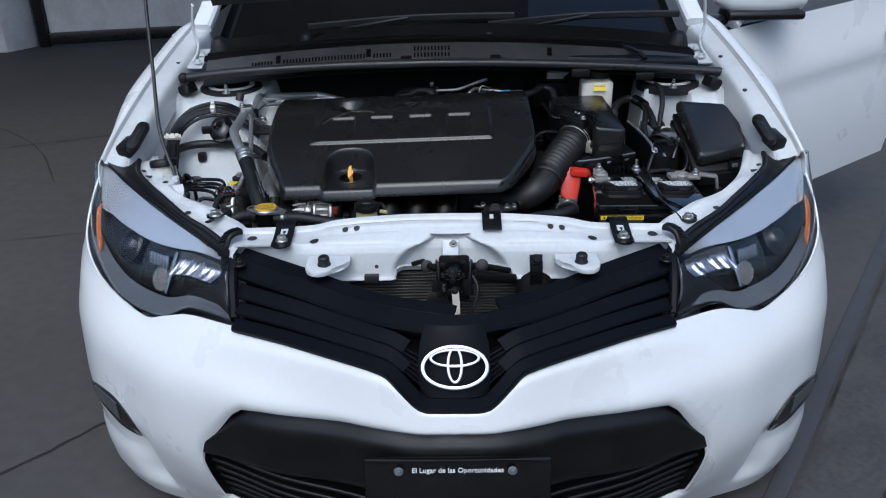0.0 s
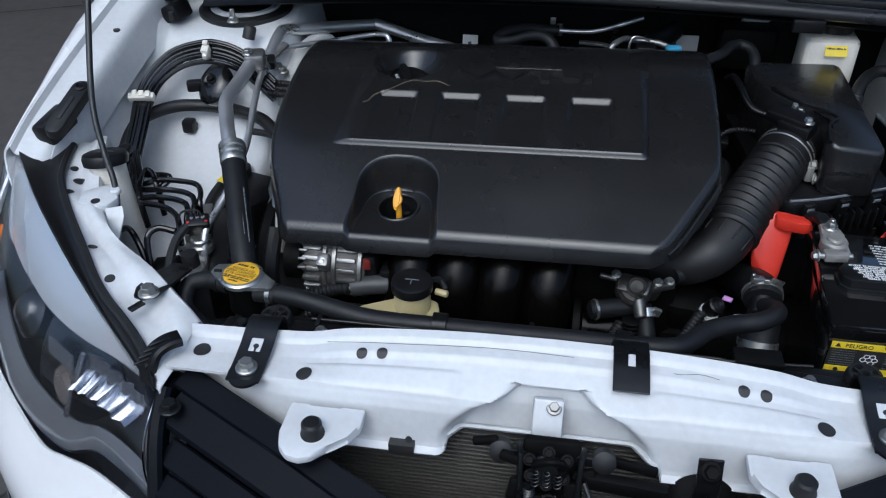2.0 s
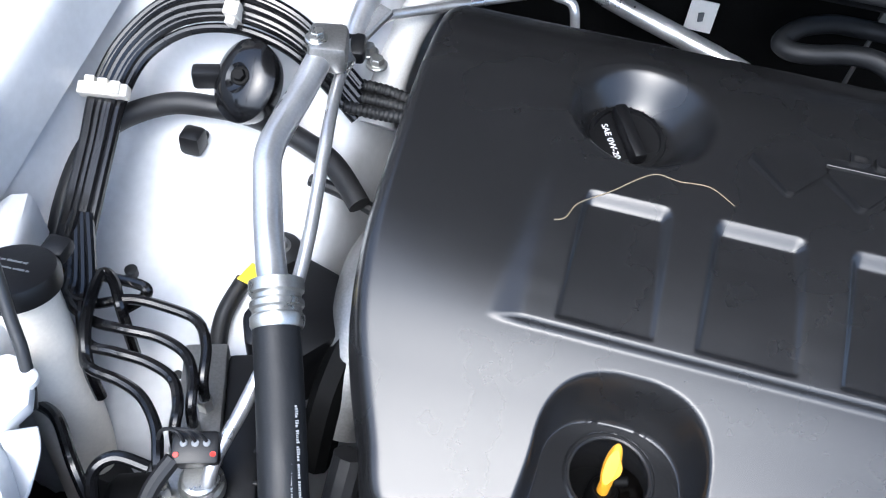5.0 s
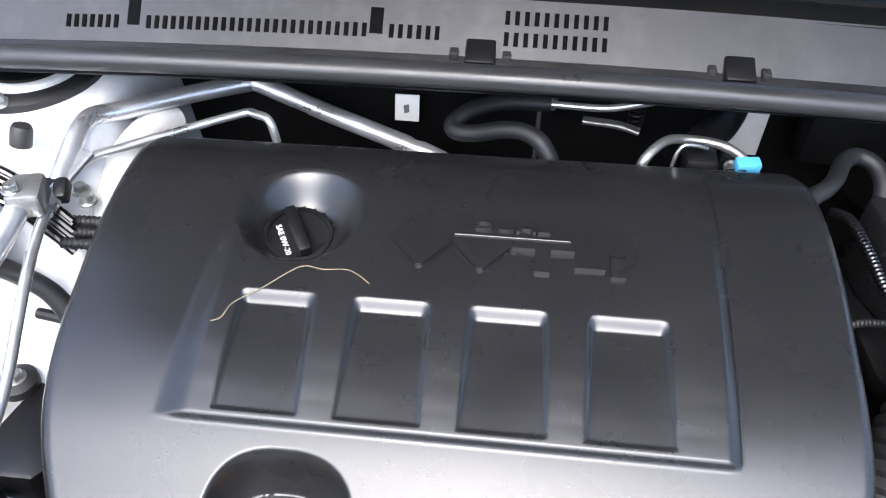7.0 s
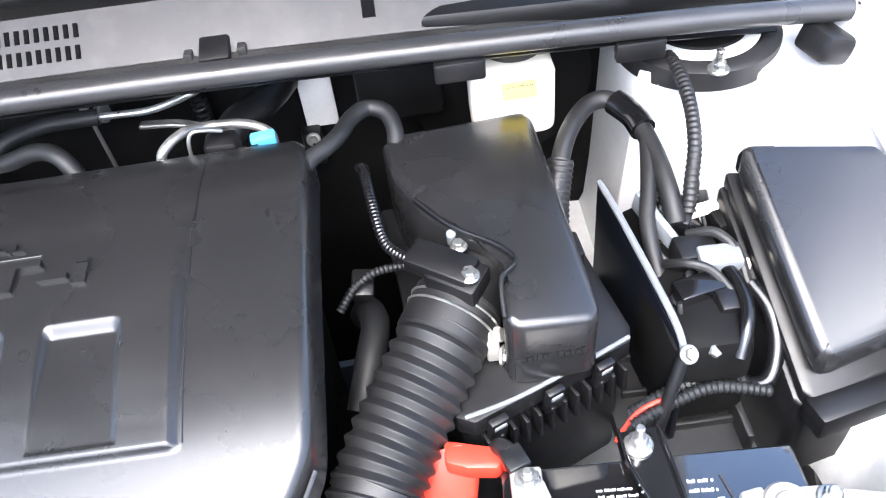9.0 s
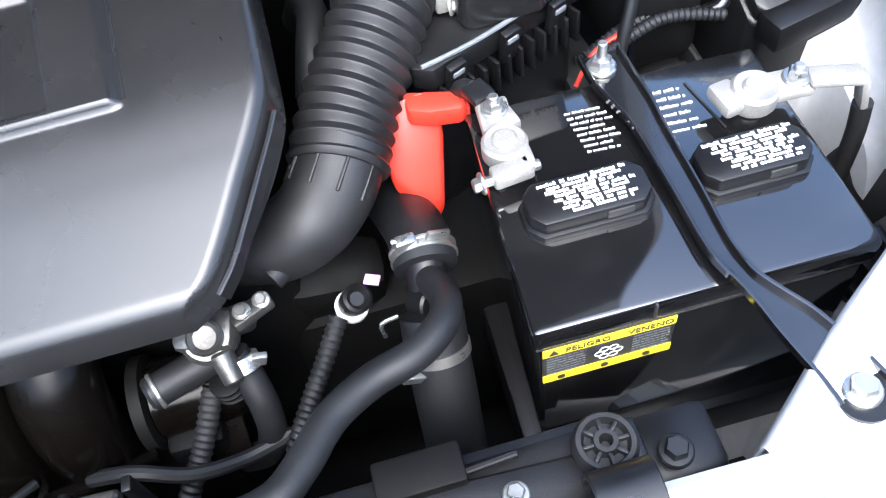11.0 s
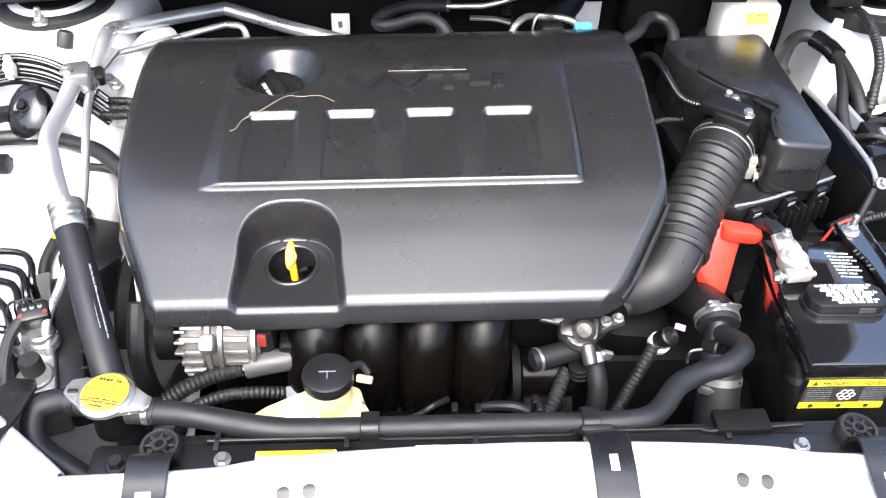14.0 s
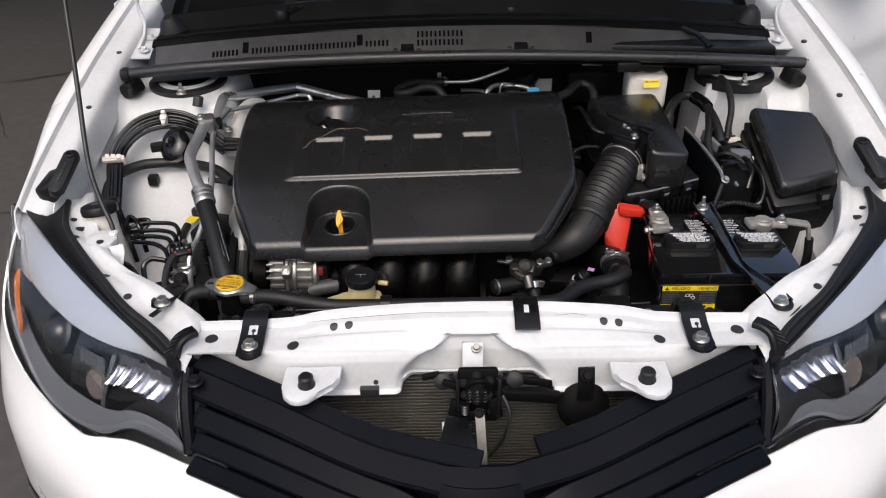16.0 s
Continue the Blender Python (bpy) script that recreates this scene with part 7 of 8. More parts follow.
prop = thing("prop_rod", (-0.655, 0.375, 0.76), "dark steel bonnet prop rod standing in its socket", "prop rod")
part("rod", tube([(-0.648, 0.37, 0.765), (-0.649, 0.379, 0.785), (-0.656, 0.392, 0.806), (-0.672, 0.412, 0.835), (-0.695, 0.452, 0.898), (-0.722, 0.55, 1.015), (-0.75, 0.65, 1.135), (-0.778, 0.76, 1.272)], 0.0045, 12, 8), M_ROD, prop)
sock = part("socket_bracket", prism([(-0.696, 0.374), (-0.672, 0.394), (-0.652, 0.392), (-0.637, 0.362), (-0.644, 0.341), (-0.664, 0.333), (-0.69, 0.345)], lambda x, y: 0.777, lambda x, y: 0.7905, 0.003), M_BAY, prop, "white steel socket bracket")
part("bush", lathe([(0.0085, 0), (0.0085, 0.005), (0.006, 0.007)], Matrix.Translation((-0.649, 0.378, 0.788)), 20), M_BAY, prop)
part("bracket_lip", bar([(-0.636, 0.345, 0.785), (-0.632, 0.335, 0.77), (-0.636, 0.322, 0.745), (-0.64, 0.32, 0.735)], 0.024, 0.003, 6), M_BAY, prop)
part("bracket_hole", lathe([(0.0065, 0), (0.0065, 0.002)], Matrix.Translation((-0.664, 0.348, 0.7898)), 16), M_INK, prop)

for sg in (-1, 1):
    cap = part("lamp_rear_cover", lathe([(0.046, -0.03), (0.05, 0), (0.05, 0.012), (0.044, 0.018), (0.03, 0.022), (0.026, 0.03), (0.01, 0.032)], aim((sg * 0.648, 0.3, 0.665), (sg * 0.62, 0.36, 0.7)), 32), M_PLASTIC, car, "round black headlamp rear cover")
    for k in range(8):
        a = math.pi * k / 4
        part("grip_rib", box((sg * 0.648 + 0.049 * math.cos(a), 0.303, 0.668 + 0.047 * math.sin(a)), (0.006, 0.018, 0.006), 0.001), M_PLASTIC, cap)
    part("lamp_plug", box((sg * 0.612, 0.3, 0.67), (0.03, 0.04, 0.028), 0.004, (20, 0, sg * 20)), M_PLASTIC, car, "black headlamp plug")
brk = thing("fan_bracket", (-0.5, 0.22, 0.7), "black steel stay bolted to the lamp rail", "bracket")
part("stay", prism([(-0.525, 0.172), (-0.512, 0.168), (-0.497, 0.176), (-0.492, 0.225), (-0.497, 0.275), (-0.505, 0.292), (-0.533, 0.294), (-0.535, 0.25), (-0.53, 0.19)], lambda x, y: 0.772 - 0.42 * max(y - 0.2, 0), lambda x, y: 0.776 - 0.42 * max(y - 0.2, 0), 0.001), M_BRACKET, brk)
part("bolt", bolt((-0.508, 0.18, 0.776), 0.009), M_ZINC, brk)
part("tail", box((-0.515, 0.158, 0.772), (0.01, 0.02, 0.003), 0.001, (0, 0, -30)), M_BRACKET, brk)
blk = thing("relay_bracket", (-0.47, 0.5, 0.65), "black bracket and bush beside the engine mount", "bracket")
part("arm", prism([(-0.565, 0.53), (-0.54, 0.61), (-0.49, 0.595), (-0.47, 0.54), (-0.5, 0.5), (-0.55, 0.5)], 0.62, 0.7, 0.006), M_PLASTIC, blk)
part("bush", lathe([(0.02, 0), (0.02, 0.01), (0.012, 0.014)], Matrix.Translation((-0.556, 0.6, 0.7)), 24), M_RUBBER, blk)
part("bush_bolt", bolt((-0.556, 0.6, 0.711), 0.008), M_ALU, blk)
part("hose_loop", tube([(-0.58, 0.57, 0.69), (-0.585, 0.53, 0.68), (-0.575, 0.49, 0.66), (-0.56, 0.46, 0.62)], 0.008, 12, 8), M_RUBBER, blk)
tagp = part("yellow_tag", box((-0.567, 0.566, 0.706), (0.022, 0.022, 0.0015), 0.0004, (0, 0, -15)), M_STICKER, blk)
part("mount_arm", bar([(-0.45, 0.62, 0.69), (-0.462, 0.56, 0.69), (-0.472, 0.5, 0.66), (-0.476, 0.46, 0.6)], 0.03, 0.04, 6), M_DARK, blk)
solo("engine_mount", tube([(-0.44, 0.7, 0.6), (-0.465, 0.65, 0.68), (-0.468, 0.59, 0.69), (-0.46, 0.53, 0.67), (-0.455, 0.49, 0.62)], 0.03, 20, 8), M_ALU, "grey cast aluminium engine mount beside the cover", "engine mount")
part("lower_rail", bar([(-0.545, 0.42, 0.55), (-0.55, 0.5, 0.55), (-0.555, 0.6, 0.55), (-0.56, 0.9, 0.56)], 0.07, 0.09, 6), M_BAY, car)
part("lower_rail", bar([(0.46, 0.2, 0.36), (0.52, 0.35, 0.36), (0.55, 0.6, 0.36), (0.56, 0.9, 0.36)], 0.07, 0.09, 6), M_BAY, car)
solo("wheel_arch_liner", sheet(lambda u, v: (-0.76 + 0.14 * u, 0.22 + 0.24 * v, 0.56 + 0.05 * math.sin(6 * u + 4 * v)), 10, 10, 0.006), M_RUBBER, "black felt wheel arch liner under the lamp rail", "liner")
solo("wheel_arch_liner", sheet(lambda u, v: (0.62 + 0.14 * u, 0.22 + 0.24 * v, 0.56 + 0.05 * math.sin(6 * u + 4 * v)), 10, 10, 0.006), M_RUBBER, "black felt wheel arch liner under the lamp rail", "liner")
conn = thing("lamp_connector", (-0.575, 0.27, 0.6), "pale grey lamp wiring connector", "connector")
part("connector_body", box((-0.578, 0.272, 0.64), (0.03, 0.05, 0.025), 0.004, (10, 15, 30)), M_LIGHTCONN, conn)
part("wire", tube([(-0.57, 0.29, 0.65), (-0.565, 0.31, 0.66), (-0.56, 0.32, 0.645)], 0.002, 6, 6), M_LIGHTCONN, conn)
solo("lamp_wiring", tube([(-0.6, 0.25, 0.6), (-0.57, 0.24, 0.63), (-0.54, 0.255, 0.64), (-0.51, 0.25, 0.63), (-0.48, 0.23, 0.6)], 0.01, 12, 8), M_RUBBER, "taped black lamp wiring below the rail", "cable")

# ---- behind the engine ----
fl = thing("bulkhead_label", (-0.228, 1.0, 0.79), "small square white label on the bulkhead", "label")
part("label_face", box((-0.211, 0.992, 0.792), (0.03, 0.003, 0.034), 0.0005, (-15, 0, 0)), M_PAPER, fl)
part("mark", box((-0.211, 0.9896, 0.792), (0.008, 0.0012, 0.01), 0, (-15, 0, 30)), M_GREYCONN, fl)
solo("heater_hose", tube([(-0.04, 0.941, 0.848), (-0.07, 0.937, 0.85), (-0.1, 0.927, 0.854), (-0.13, 0.907, 0.855), (-0.147, 0.888, 0.849), (-0.14, 0.876, 0.848), (-0.118, 0.87, 0.853), (-0.089, 0.862, 0.866), (-0.066, 0.853, 0.87), (-0.05, 0.842, 0.865), (-0.036, 0.83, 0.845)], 0.0095, 14, 8), M_HOSE, "curled black heater hose behind the engine", "hose")
fuel = thing("fuel_line", (0.05, 0.9, 0.82), "bright metal fuel line with a zinc clip", "pipe")
part("pipe", tube([(-0.045, 0.941, 0.848), (0.0, 0.936, 0.85), (0.024, 0.933, 0.853), (0.05, 0.93, 0.861), (0.075, 0.926, 0.872), (0.11, 0.94, 0.88)], 0.0042, 12, 8), M_PIPE, fuel)
part("clip", lathe([(0.0085, -0.005), (0.0112, -0.004), (0.0112, 0.004), (0.0085, 0.005)], aim((-0.038, 0.95, 0.846), (0.02, 0.933, 0.853)), 20), M_ZINC, fuel)
part("clip_ear", box((-0.051, 0.941, 0.866), (0.01, 0.006, 0.012), 0.001), M_ZINC, fuel)
part("stem", rod((-0.051, 0.945, 0.84), (-0.05, 0.95, 0.76), 0.0025, None, 0.0005), M_ALU, fuel)
part("lug", bar([(0.0, 0.945, 0.826), (0.04, 0.94, 0.826), (0.065, 0.935, 0.822)], 0.012, 0.005, 6), M_ALU, fuel)
solo("vacuum_hose", tube([(0.05, 0.826, 0.845), (0.055, 0.828, 0.868), (0.075, 0.85, 0.874), (0.098, 0.868, 0.866), (0.135, 0.866, 0.864), (0.159, 0.858, 0.856), (0.165, 0.842, 0.848), (0.16, 0.835, 0.83)], 0.0052, 12, 8), M_ALU, "arched grey vacuum pipe behind the engine", "hose")
bc = thing("ignition_connector", (0.15, 0.84, 0.83), "light blue connector behind the engine cover", "connector")
part("connector_body", box((0.158, 0.83, 0.867), (0.026, 0.014, 0.014), 0.003, (10, 0, 8)), M_BLUE, bc)
part("black_base", box((0.113, 0.84, 0.856), (0.036, 0.03, 0.03), 0.008), M_PLASTIC, bc)
for k in range(2):
    part("plug_rib", box((0.138 + 0.012 * k, 0.8155, 0.8705), (0.008, 0.003, 0.002), 0.0006, (10, 0, 8)), M_PLASTIC, bc)
part("clip", tube([(0.082, 0.826, 0.845), (0.084, 0.827, 0.874), (0.09, 0.83, 0.886), (0.104, 0.834, 0.884), (0.117, 0.84, 0.877)], 0.002, 8, 6), M_ZINC, bc)
solo("breather_hose", tube([(0.188, 0.748, 0.862), (0.199, 0.762, 0.87), (0.21, 0.778, 0.875), (0.224, 0.79, 0.876), (0.237, 0.806, 0.877), (0.25, 0.832, 0.877), (0.267, 0.847, 0.876), (0.285, 0.84, 0.872), (0.292, 0.82, 0.862), (0.288, 0.8, 0.845)], 0.0088, 14, 8), M_HOSE, "bent grey-black breather hose behind the cover", "hose")
solo("black_bulkhead_box", box((0.3, 0.96, 0.83), (0.1, 0.05, 0.08), 0.01), M_DARK, "black plastic housing on the bulkhead", "housing")
solo("rear_plumbing", tube([(0.17, 0.965, 0.85), (0.16, 0.94, 0.851), (0.145, 0.912, 0.853), (0.122, 0.882, 0.853), (0.11, 0.86, 0.84)], 0.018, 16, 8), M_PLASTIC, "black plastic elbow behind the engine", "pipe")
bp = thing("bulkhead_bracket", (0.19, 0.986, 0.78), "pale bare metal bracket on the bulkhead", "bracket")
part("bracket_plate", box((0.2, 0.984, 0.8), (0.04, 0.004, 0.07), 0.001), M_LIGHTCONN, bp)
part("bracket_block", box((0.185, 0.972, 0.745), (0.024, 0.02, 0.05), 0.004), M_PLASTIC, bp)
part("nut", bolt((0.187, 0.961, 0.762), 0.006, (0, -1, 0.3)), M_ZINC, bp)
part("coil_spring", tube([(0.065 + 0.009 * math.cos(0.9 * k), 0.975 + 0.009 * math.sin(0.9 * k), 0.8 + 0.0011 * k) for k in range(50)], 0.0016, 6, 2), M_PLASTIC, bp)
bf = thing("brake_fluid_reservoir", (0.41, 0.86, 0.8), "milky brake fluid reservoir with yellow warning label", "brake reservoir")
part("tank_body", prism([(0.374, 0.852), (0.382, 0.846), (0.455, 0.85), (0.465, 0.858), (0.465, 0.92), (0.376, 0.92)], lambda x, y: 0.81 + 0.02 * (0.45 - x), 0.888, 0.008), M_MILK, bf)
part("neck", rod((0.425, 0.9, 0.88), (0.425, 0.9, 0.905), 0.022, None, 0.002, 28), M_MILK, bf)
part("cap", lathe([(0.033, 0.893), (0.034, 0.897), (0.034, 0.915), (0.03, 0.92)], Matrix.Translation((0.425, 0.9, 0)), 32), M_PLASTIC, bf)
bl = part("label", box((0.424, 0.845, 0.874), (0.036, 0.018, 0.0014), 0, (60, 0, 2)), M_STICKER, bf, "yellow warning label")
print_lines(M_INK, bl, [(-0.015, 0.015, 0.004, 0.0028)], plane_at((0.424, 0.8438, 0.8747), (1, 0.035, 0), (0, 0.5, 0.87)), 5, thick=0.0006)
part("master_cylinder", rod((0.4, 0.98, 0.79), (0.4, 0.82, 0.79), 0.02, None, 0.004), M_ALU, bf)
for x in (0.36, 0.385):
    part("union", bolt((x, 0.83, 0.81), 0.007, (0, -0.4, 1)), M_ZINC, bf)
part("booster", lathe([(0.1, 0), (0.11, 0.02), (0.11, 0.05), (0.05, 0.07)], aim((0.42, 1.02, 0.8), (0.42, 0.9, 0.8)), 40), M_DARK, bf)

# ---- intake and air box ----
air = thing("air_filter_box", (0.37, 0.68, 0.7), "black plastic air filter box with clips", "air box")
AIR = [(0.276, 0.806), (0.29, 0.82), (0.425, 0.833), (0.433, 0.82), (0.446, 0.575), (0.438, 0.562), (0.374, 0.56), (0.364, 0.568), (0.366, 0.6), (0.382, 0.618), (0.366, 0.64), (0.33, 0.672), (0.302, 0.712), (0.284, 0.755)]
RIM = [(0.262, 0.815), (0.44, 0.835), (0.485, 0.61), (0.48, 0.592), (0.33, 0.529), (0.314, 0.537), (0.28, 0.66)]


def air_top(x, y):
    return 0.86 - 0.016 * step(0.62, 0.55, y) - 0.01 * step(0.42, 0.45, x)


part("lid", prism(AIR, 0.762, air_top, 0.008, seg=3), M_COVER, air, "grained black lid")
part("lower_box", prism([(x + (0.004 if x < 0.37 else -0.006), y + (0.006 if y < 0.7 else -0.004)) for x, y in RIM], 0.58, 0.738, 0.006), M_PLASTIC, air)
part("lid_rim", prism(RIM, 0.74, 0.763, 0.003), M_PLASTIC, air)
part("rim_edge", bar([(0.322, 0.534, 0.765), (0.37, 0.5475, 0.765), (0.43, 0.573, 0.765), (0.48, 0.596, 0.765)], 0.0035, 0.004, 5), M_GREYCONN, air)
part("notch_edge", bar([(0.365, 0.57, 0.846), (0.3675, 0.602, 0.858), (0.382, 0.618, 0.862), (0.367, 0.641, 0.862), (0.332, 0.672, 0.861), (0.303, 0.713, 0.861)], 0.004, 0.006, 5), M_PLASTIC, air)
for k in range(12):
    t = k / 11
    part("rib", box((0.338 + 0.134 * t, 0.529 + 0.056 * t, 0.722), (0.004, 0.014, 0.034), 0.0012, (0, 0, 24)), M_PLASTIC, air)
for t in (0.12, 0.5, 0.85):
    clip = part("lid_clip", box((0.332 + 0.14 * t, 0.5235 + 0.058 * t, 0.748), (0.018, 0.008, 0.036), 0.002, (10, 0, 24)), M_PLASTIC, air)
    part("clip_bar", box((0.334 + 0.14 * t, 0.519 + 0.058 * t, 0.757), (0.012, 0.004, 0.006), 0.001, (10, 0, 24)), M_GREYCONN, clip)
part("side_ear", box((0.449, 0.69, 0.79), (0.014, 0.034, 0.02), 0.004, (0, 0, 4)), M_PLASTIC, air)
part("faint_mark", bars([(-0.03, 0.03, 0, 0.006)], plane_at((0.406, 0.5595, 0.802), (1, 0.02, 0), (0, 0.1, 1)), 6), M_PLASTIC, air)
maf = thing("airflow_sensor", (0.32, 0.61, 0.83), "black airflow sensor in the intake neck", "sensor")
part("neck", rod((0.352, 0.665, 0.806), (0.318, 0.615, 0.793), 0.041, 0.04, 0.004, 36), M_PLASTIC, maf)
b = box((0, 0, 0), (0.062, 0.03, 0.018), 0.003)
b.transform(plane_at((0.32, 0.638, 0.848), (0.8, -0.55, -0.05), (0.55, 0.8, 0.1)))
part("sensor_body", b, M_PLASTIC, maf)
b = box((0, 0, 0), (0.05, 0.035, 0.03), 0.004)
b.transform(plane_at((0.332, 0.63, 0.834), (0.8, -0.55, -0.05), (0.55, 0.8, 0.1)))
part("sensor_base", b, M_PLASTIC, maf)
part("screw", bolt((0.342, 0.617, 0.851), 0.0065), M_ZINC, maf)
part("screw", bolt((0.337, 0.655, 0.85), 0.0055), M_ZINC, maf)
part("tab", rod((0.332, 0.672, 0.84), (0.332, 0.666, 0.858), 0.0045, None, 0.0015), M_GREYCONN, maf)
part("sensor_cable", tube([(0.303, 0.648, 0.845), (0.285, 0.664, 0.84), (0.27, 0.688, 0.84), (0.261, 0.742, 0.848), (0.256, 0.785, 0.845), (0.25, 0.81, 0.83)], 0.0058, 10, 8, ribs=0.0045, deep=0.001), M_GLOSS, maf)
solo("breather_hose", tube([(0.225, 0.6, 0.7), (0.238, 0.64, 0.725), (0.246, 0.68, 0.73), (0.238, 0.715, 0.715), (0.228, 0.74, 0.68)], 0.015, 14, 8), M_HOSE, "black coolant hose between engine and air box", "hose")
solo("wiring_sleeve", tube([(0.218, 0.665, 0.775), (0.235, 0.68, 0.79), (0.258, 0.692, 0.795), (0.29, 0.7, 0.79)], 0.0045, 10, 8, ribs=0.0045, deep=0.001), M_HOSE, "thin corrugated wiring sleeve beside the cover", "cable")
solo("sensor_plug", box((0.24, 0.7, 0.77), (0.022, 0.03, 0.02), 0.004, (20, 10, 0)), M_PLASTIC, "black sensor plug beside the cover", "connector")
duct = thing("intake_duct", (0.25, 0.52, 0.7), "ribbed black rubber intake duct", "intake duct")
part("bellows", tube([(0.33, 0.632, 0.796), (0.308, 0.598, 0.785), (0.278, 0.555, 0.766), (0.25, 0.51, 0.748), (0.234, 0.475, 0.735)], 0.0425, 36, 8, ribs=0.0145, deep=0.0048), M_RUBBER, duct)
part("cuff", rod((0.332, 0.637, 0.798), (0.308, 0.6, 0.786), 0.0425, None, 0.002, 36), M_RUBBER, duct)
part("elbow", tube([(0.24, 0.487, 0.74), (0.226, 0.466, 0.729), (0.204, 0.45, 0.716), (0.175, 0.45, 0.7), (0.14, 0.465, 0.685)], 0.037, 32, 8, scale=lambda t: 1 - 0.12 * t), M_RUBBER, duct)
part("elbow_band", lathe([(0.0385, -0.008), (0.0405, -0.007), (0.0405, 0.007), (0.0385, 0.008)], aim((0.2405, 0.489, 0.7415), (0.226, 0.466, 0.729)), 36), M_RUBBER, duct)
for k in range(5):
    a = radians(20 + 36 * k)
    ring = aim((0.231, 0.474, 0.733), (0.22, 0.459, 0.725)) @ Matrix.Translation((0.0365 * math.cos(a), 0.0365 * math.sin(a), 0))
    b = box((0, 0, 0), (0.003, 0.003, 0.034), 0.001)
    b.transform(ring)
    part("elbow_rib", b, M_RUBBER, duct)
for k in range(2):
    o = 0.009 * k
    part("wire_band", lathe([(0.0428, -0.0012), (0.0442, 0), (0.0428, 0.0012)], aim((0.326 - 0.5 * o, 0.628 - 0.84 * o, 0.795 - 0.25 * o), (0.3, 0.588, 0.782)), 40), M_ZINC, duct, "bright wire clamp")
part("clamp_screw", bolt((0.356, 0.598, 0.792), 0.0075, (1, -0.4, 0.4)), M_LEAD, duct)
part("clamp_screw", bolt((0.362, 0.588, 0.775), 0.0065, (1, -0.4, 0.1)), M_LEAD, duct)
part("clamp_link", box((0.355, 0.592, 0.782), (0.012, 0.014, 0.026), 0.003), M_LEAD, duct)

tray = thing("battery_tray", (0.5, 0.66, 0.5), "black plastic tray between air box and inner wing", "tray")
part("tray_floor", box((0.53, 0.66, 0.632), (0.12, 0.26, 0.02), 0.006), M_RUBBER, tray)
part("tray_lip", box((0.588, 0.66, 0.652), (0.008, 0.25, 0.03), 0.003), M_RUBBER, tray)
for k in range(5):
    part("tray_rib", box((0.535, 0.57 + 0.045 * k, 0.645), (0.1, 0.006, 0.012), 0.002), M_RUBBER, tray)
shield = thing("air_box_shield", (0.49, 0.65, 0.7), "black plastic splash shield beside the air box", "shield")
part("shield_plate", prism([(0.491, 0.775), (0.498, 0.775), (0.524, 0.56), (0.517, 0.558)], 0.62, lambda x, y: 0.797 - 0.016 * step(0.6, 0.556, y), 0.002), M_SATIN, shield)
part("shield_edge", tube([(0.494, 0.775, 0.796), (0.5, 0.72, 0.799), (0.509, 0.64, 0.798), (0.517, 0.58, 0.79), (0.52, 0.558, 0.77)], 0.0035, 10, 8), M_GREYCONN, shield)
part("nut", bolt((0.519, 0.553, 0.785), 0.006, (0.2, -0.6, 0.8)), M_ZINC, shield)
part("nut", bolt((0.546, 0.57, 0.765), 0.007, (0.4, -0.7, 0.6)), M_ZINC, shield)
part("stay", rod((0.518, 0.56, 0.775), (0.49, 0.53, 0.69), 0.006, None, 0.002), M_BRACKET, shield)

# ---- fuse box and wiring ----
fuse = thing("fuse_box", (0.66, 0.63, 0.66), "black plastic fuse box with sloping lid", "fuse box")


def fuse_top(x, y):
    return 0.781 + 0.55 * (min(y, 0.7) - 0.54) - 0.012 * step(0.745, 0.765, x)


FB = [(0.607, 0.715), (0.615, 0.722), (0.728, 0.7), (0.74, 0.688), (0.762, 0.645), (0.757, 0.572), (0.745, 0.562), (0.635, 0.535), (0.627, 0.542)]
FB_BASE = [(0.602, 0.724), (0.735, 0.702), (0.77, 0.65), (0.775, 0.565), (0.762, 0.553), (0.628, 0.522), (0.618, 0.53)]
part("lid", prism(FB, lambda x, y: fuse_top(x, y) - 0.035, fuse_top, 0.01, seg=3), M_COVER, fuse, "smooth black sloping lid")
part("lid_skirt", prism(FB_BASE, lambda x, y: fuse_top(x, y) - 0.052, lambda x, y: fuse_top(x, y) - 0.036, 0.003), M_PLASTIC, fuse)
part("base", prism([(x - 0.004, y + 0.002) for x, y in FB_BASE], 0.6, lambda x, y: fuse_top(x, y) - 0.053, 0.005), M_PLASTIC, fuse)
latch_f = part("lid_latch", box((0.722, 0.547, 0.742), (0.026, 0.012, 0.03), 0.003, (0, 0, 14)), M_PLASTIC, fuse)
part("latch_frame", box((0.724, 0.54, 0.748), (0.015, 0.002, 0.011), 0.0005, (0, 0, 14)), M_GREYCONN, latch_f)
part("lower_step", box((0.665, 0.522, 0.722), (0.09, 0.03, 0.03), 0.005, (0, 0, 13)), M_PLASTIC, fuse)
for k in range(2):
    solo("battery_cable", tube([(0.47, 0.535 + 0.012 * k, 0.715), (0.51, 0.545 + 0.012 * k, 0.728), (0.55, 0.552 + 0.014 * k, 0.732 - 0.008 * k), (0.6, 0.545 + 0.014 * k, 0.724 - 0.008 * k)], 0.0062, 12, 8, ribs=0.0055, deep=0.0014), M_HOSE, "corrugated battery cable sleeve", "cable")
solo("red_wire", tube([(0.455, 0.53, 0.7), (0.475, 0.542, 0.722), (0.5, 0.548, 0.73), (0.512, 0.55, 0.728)], 0.0022, 10, 8), M_RED, "red insulated battery wire", "cable")
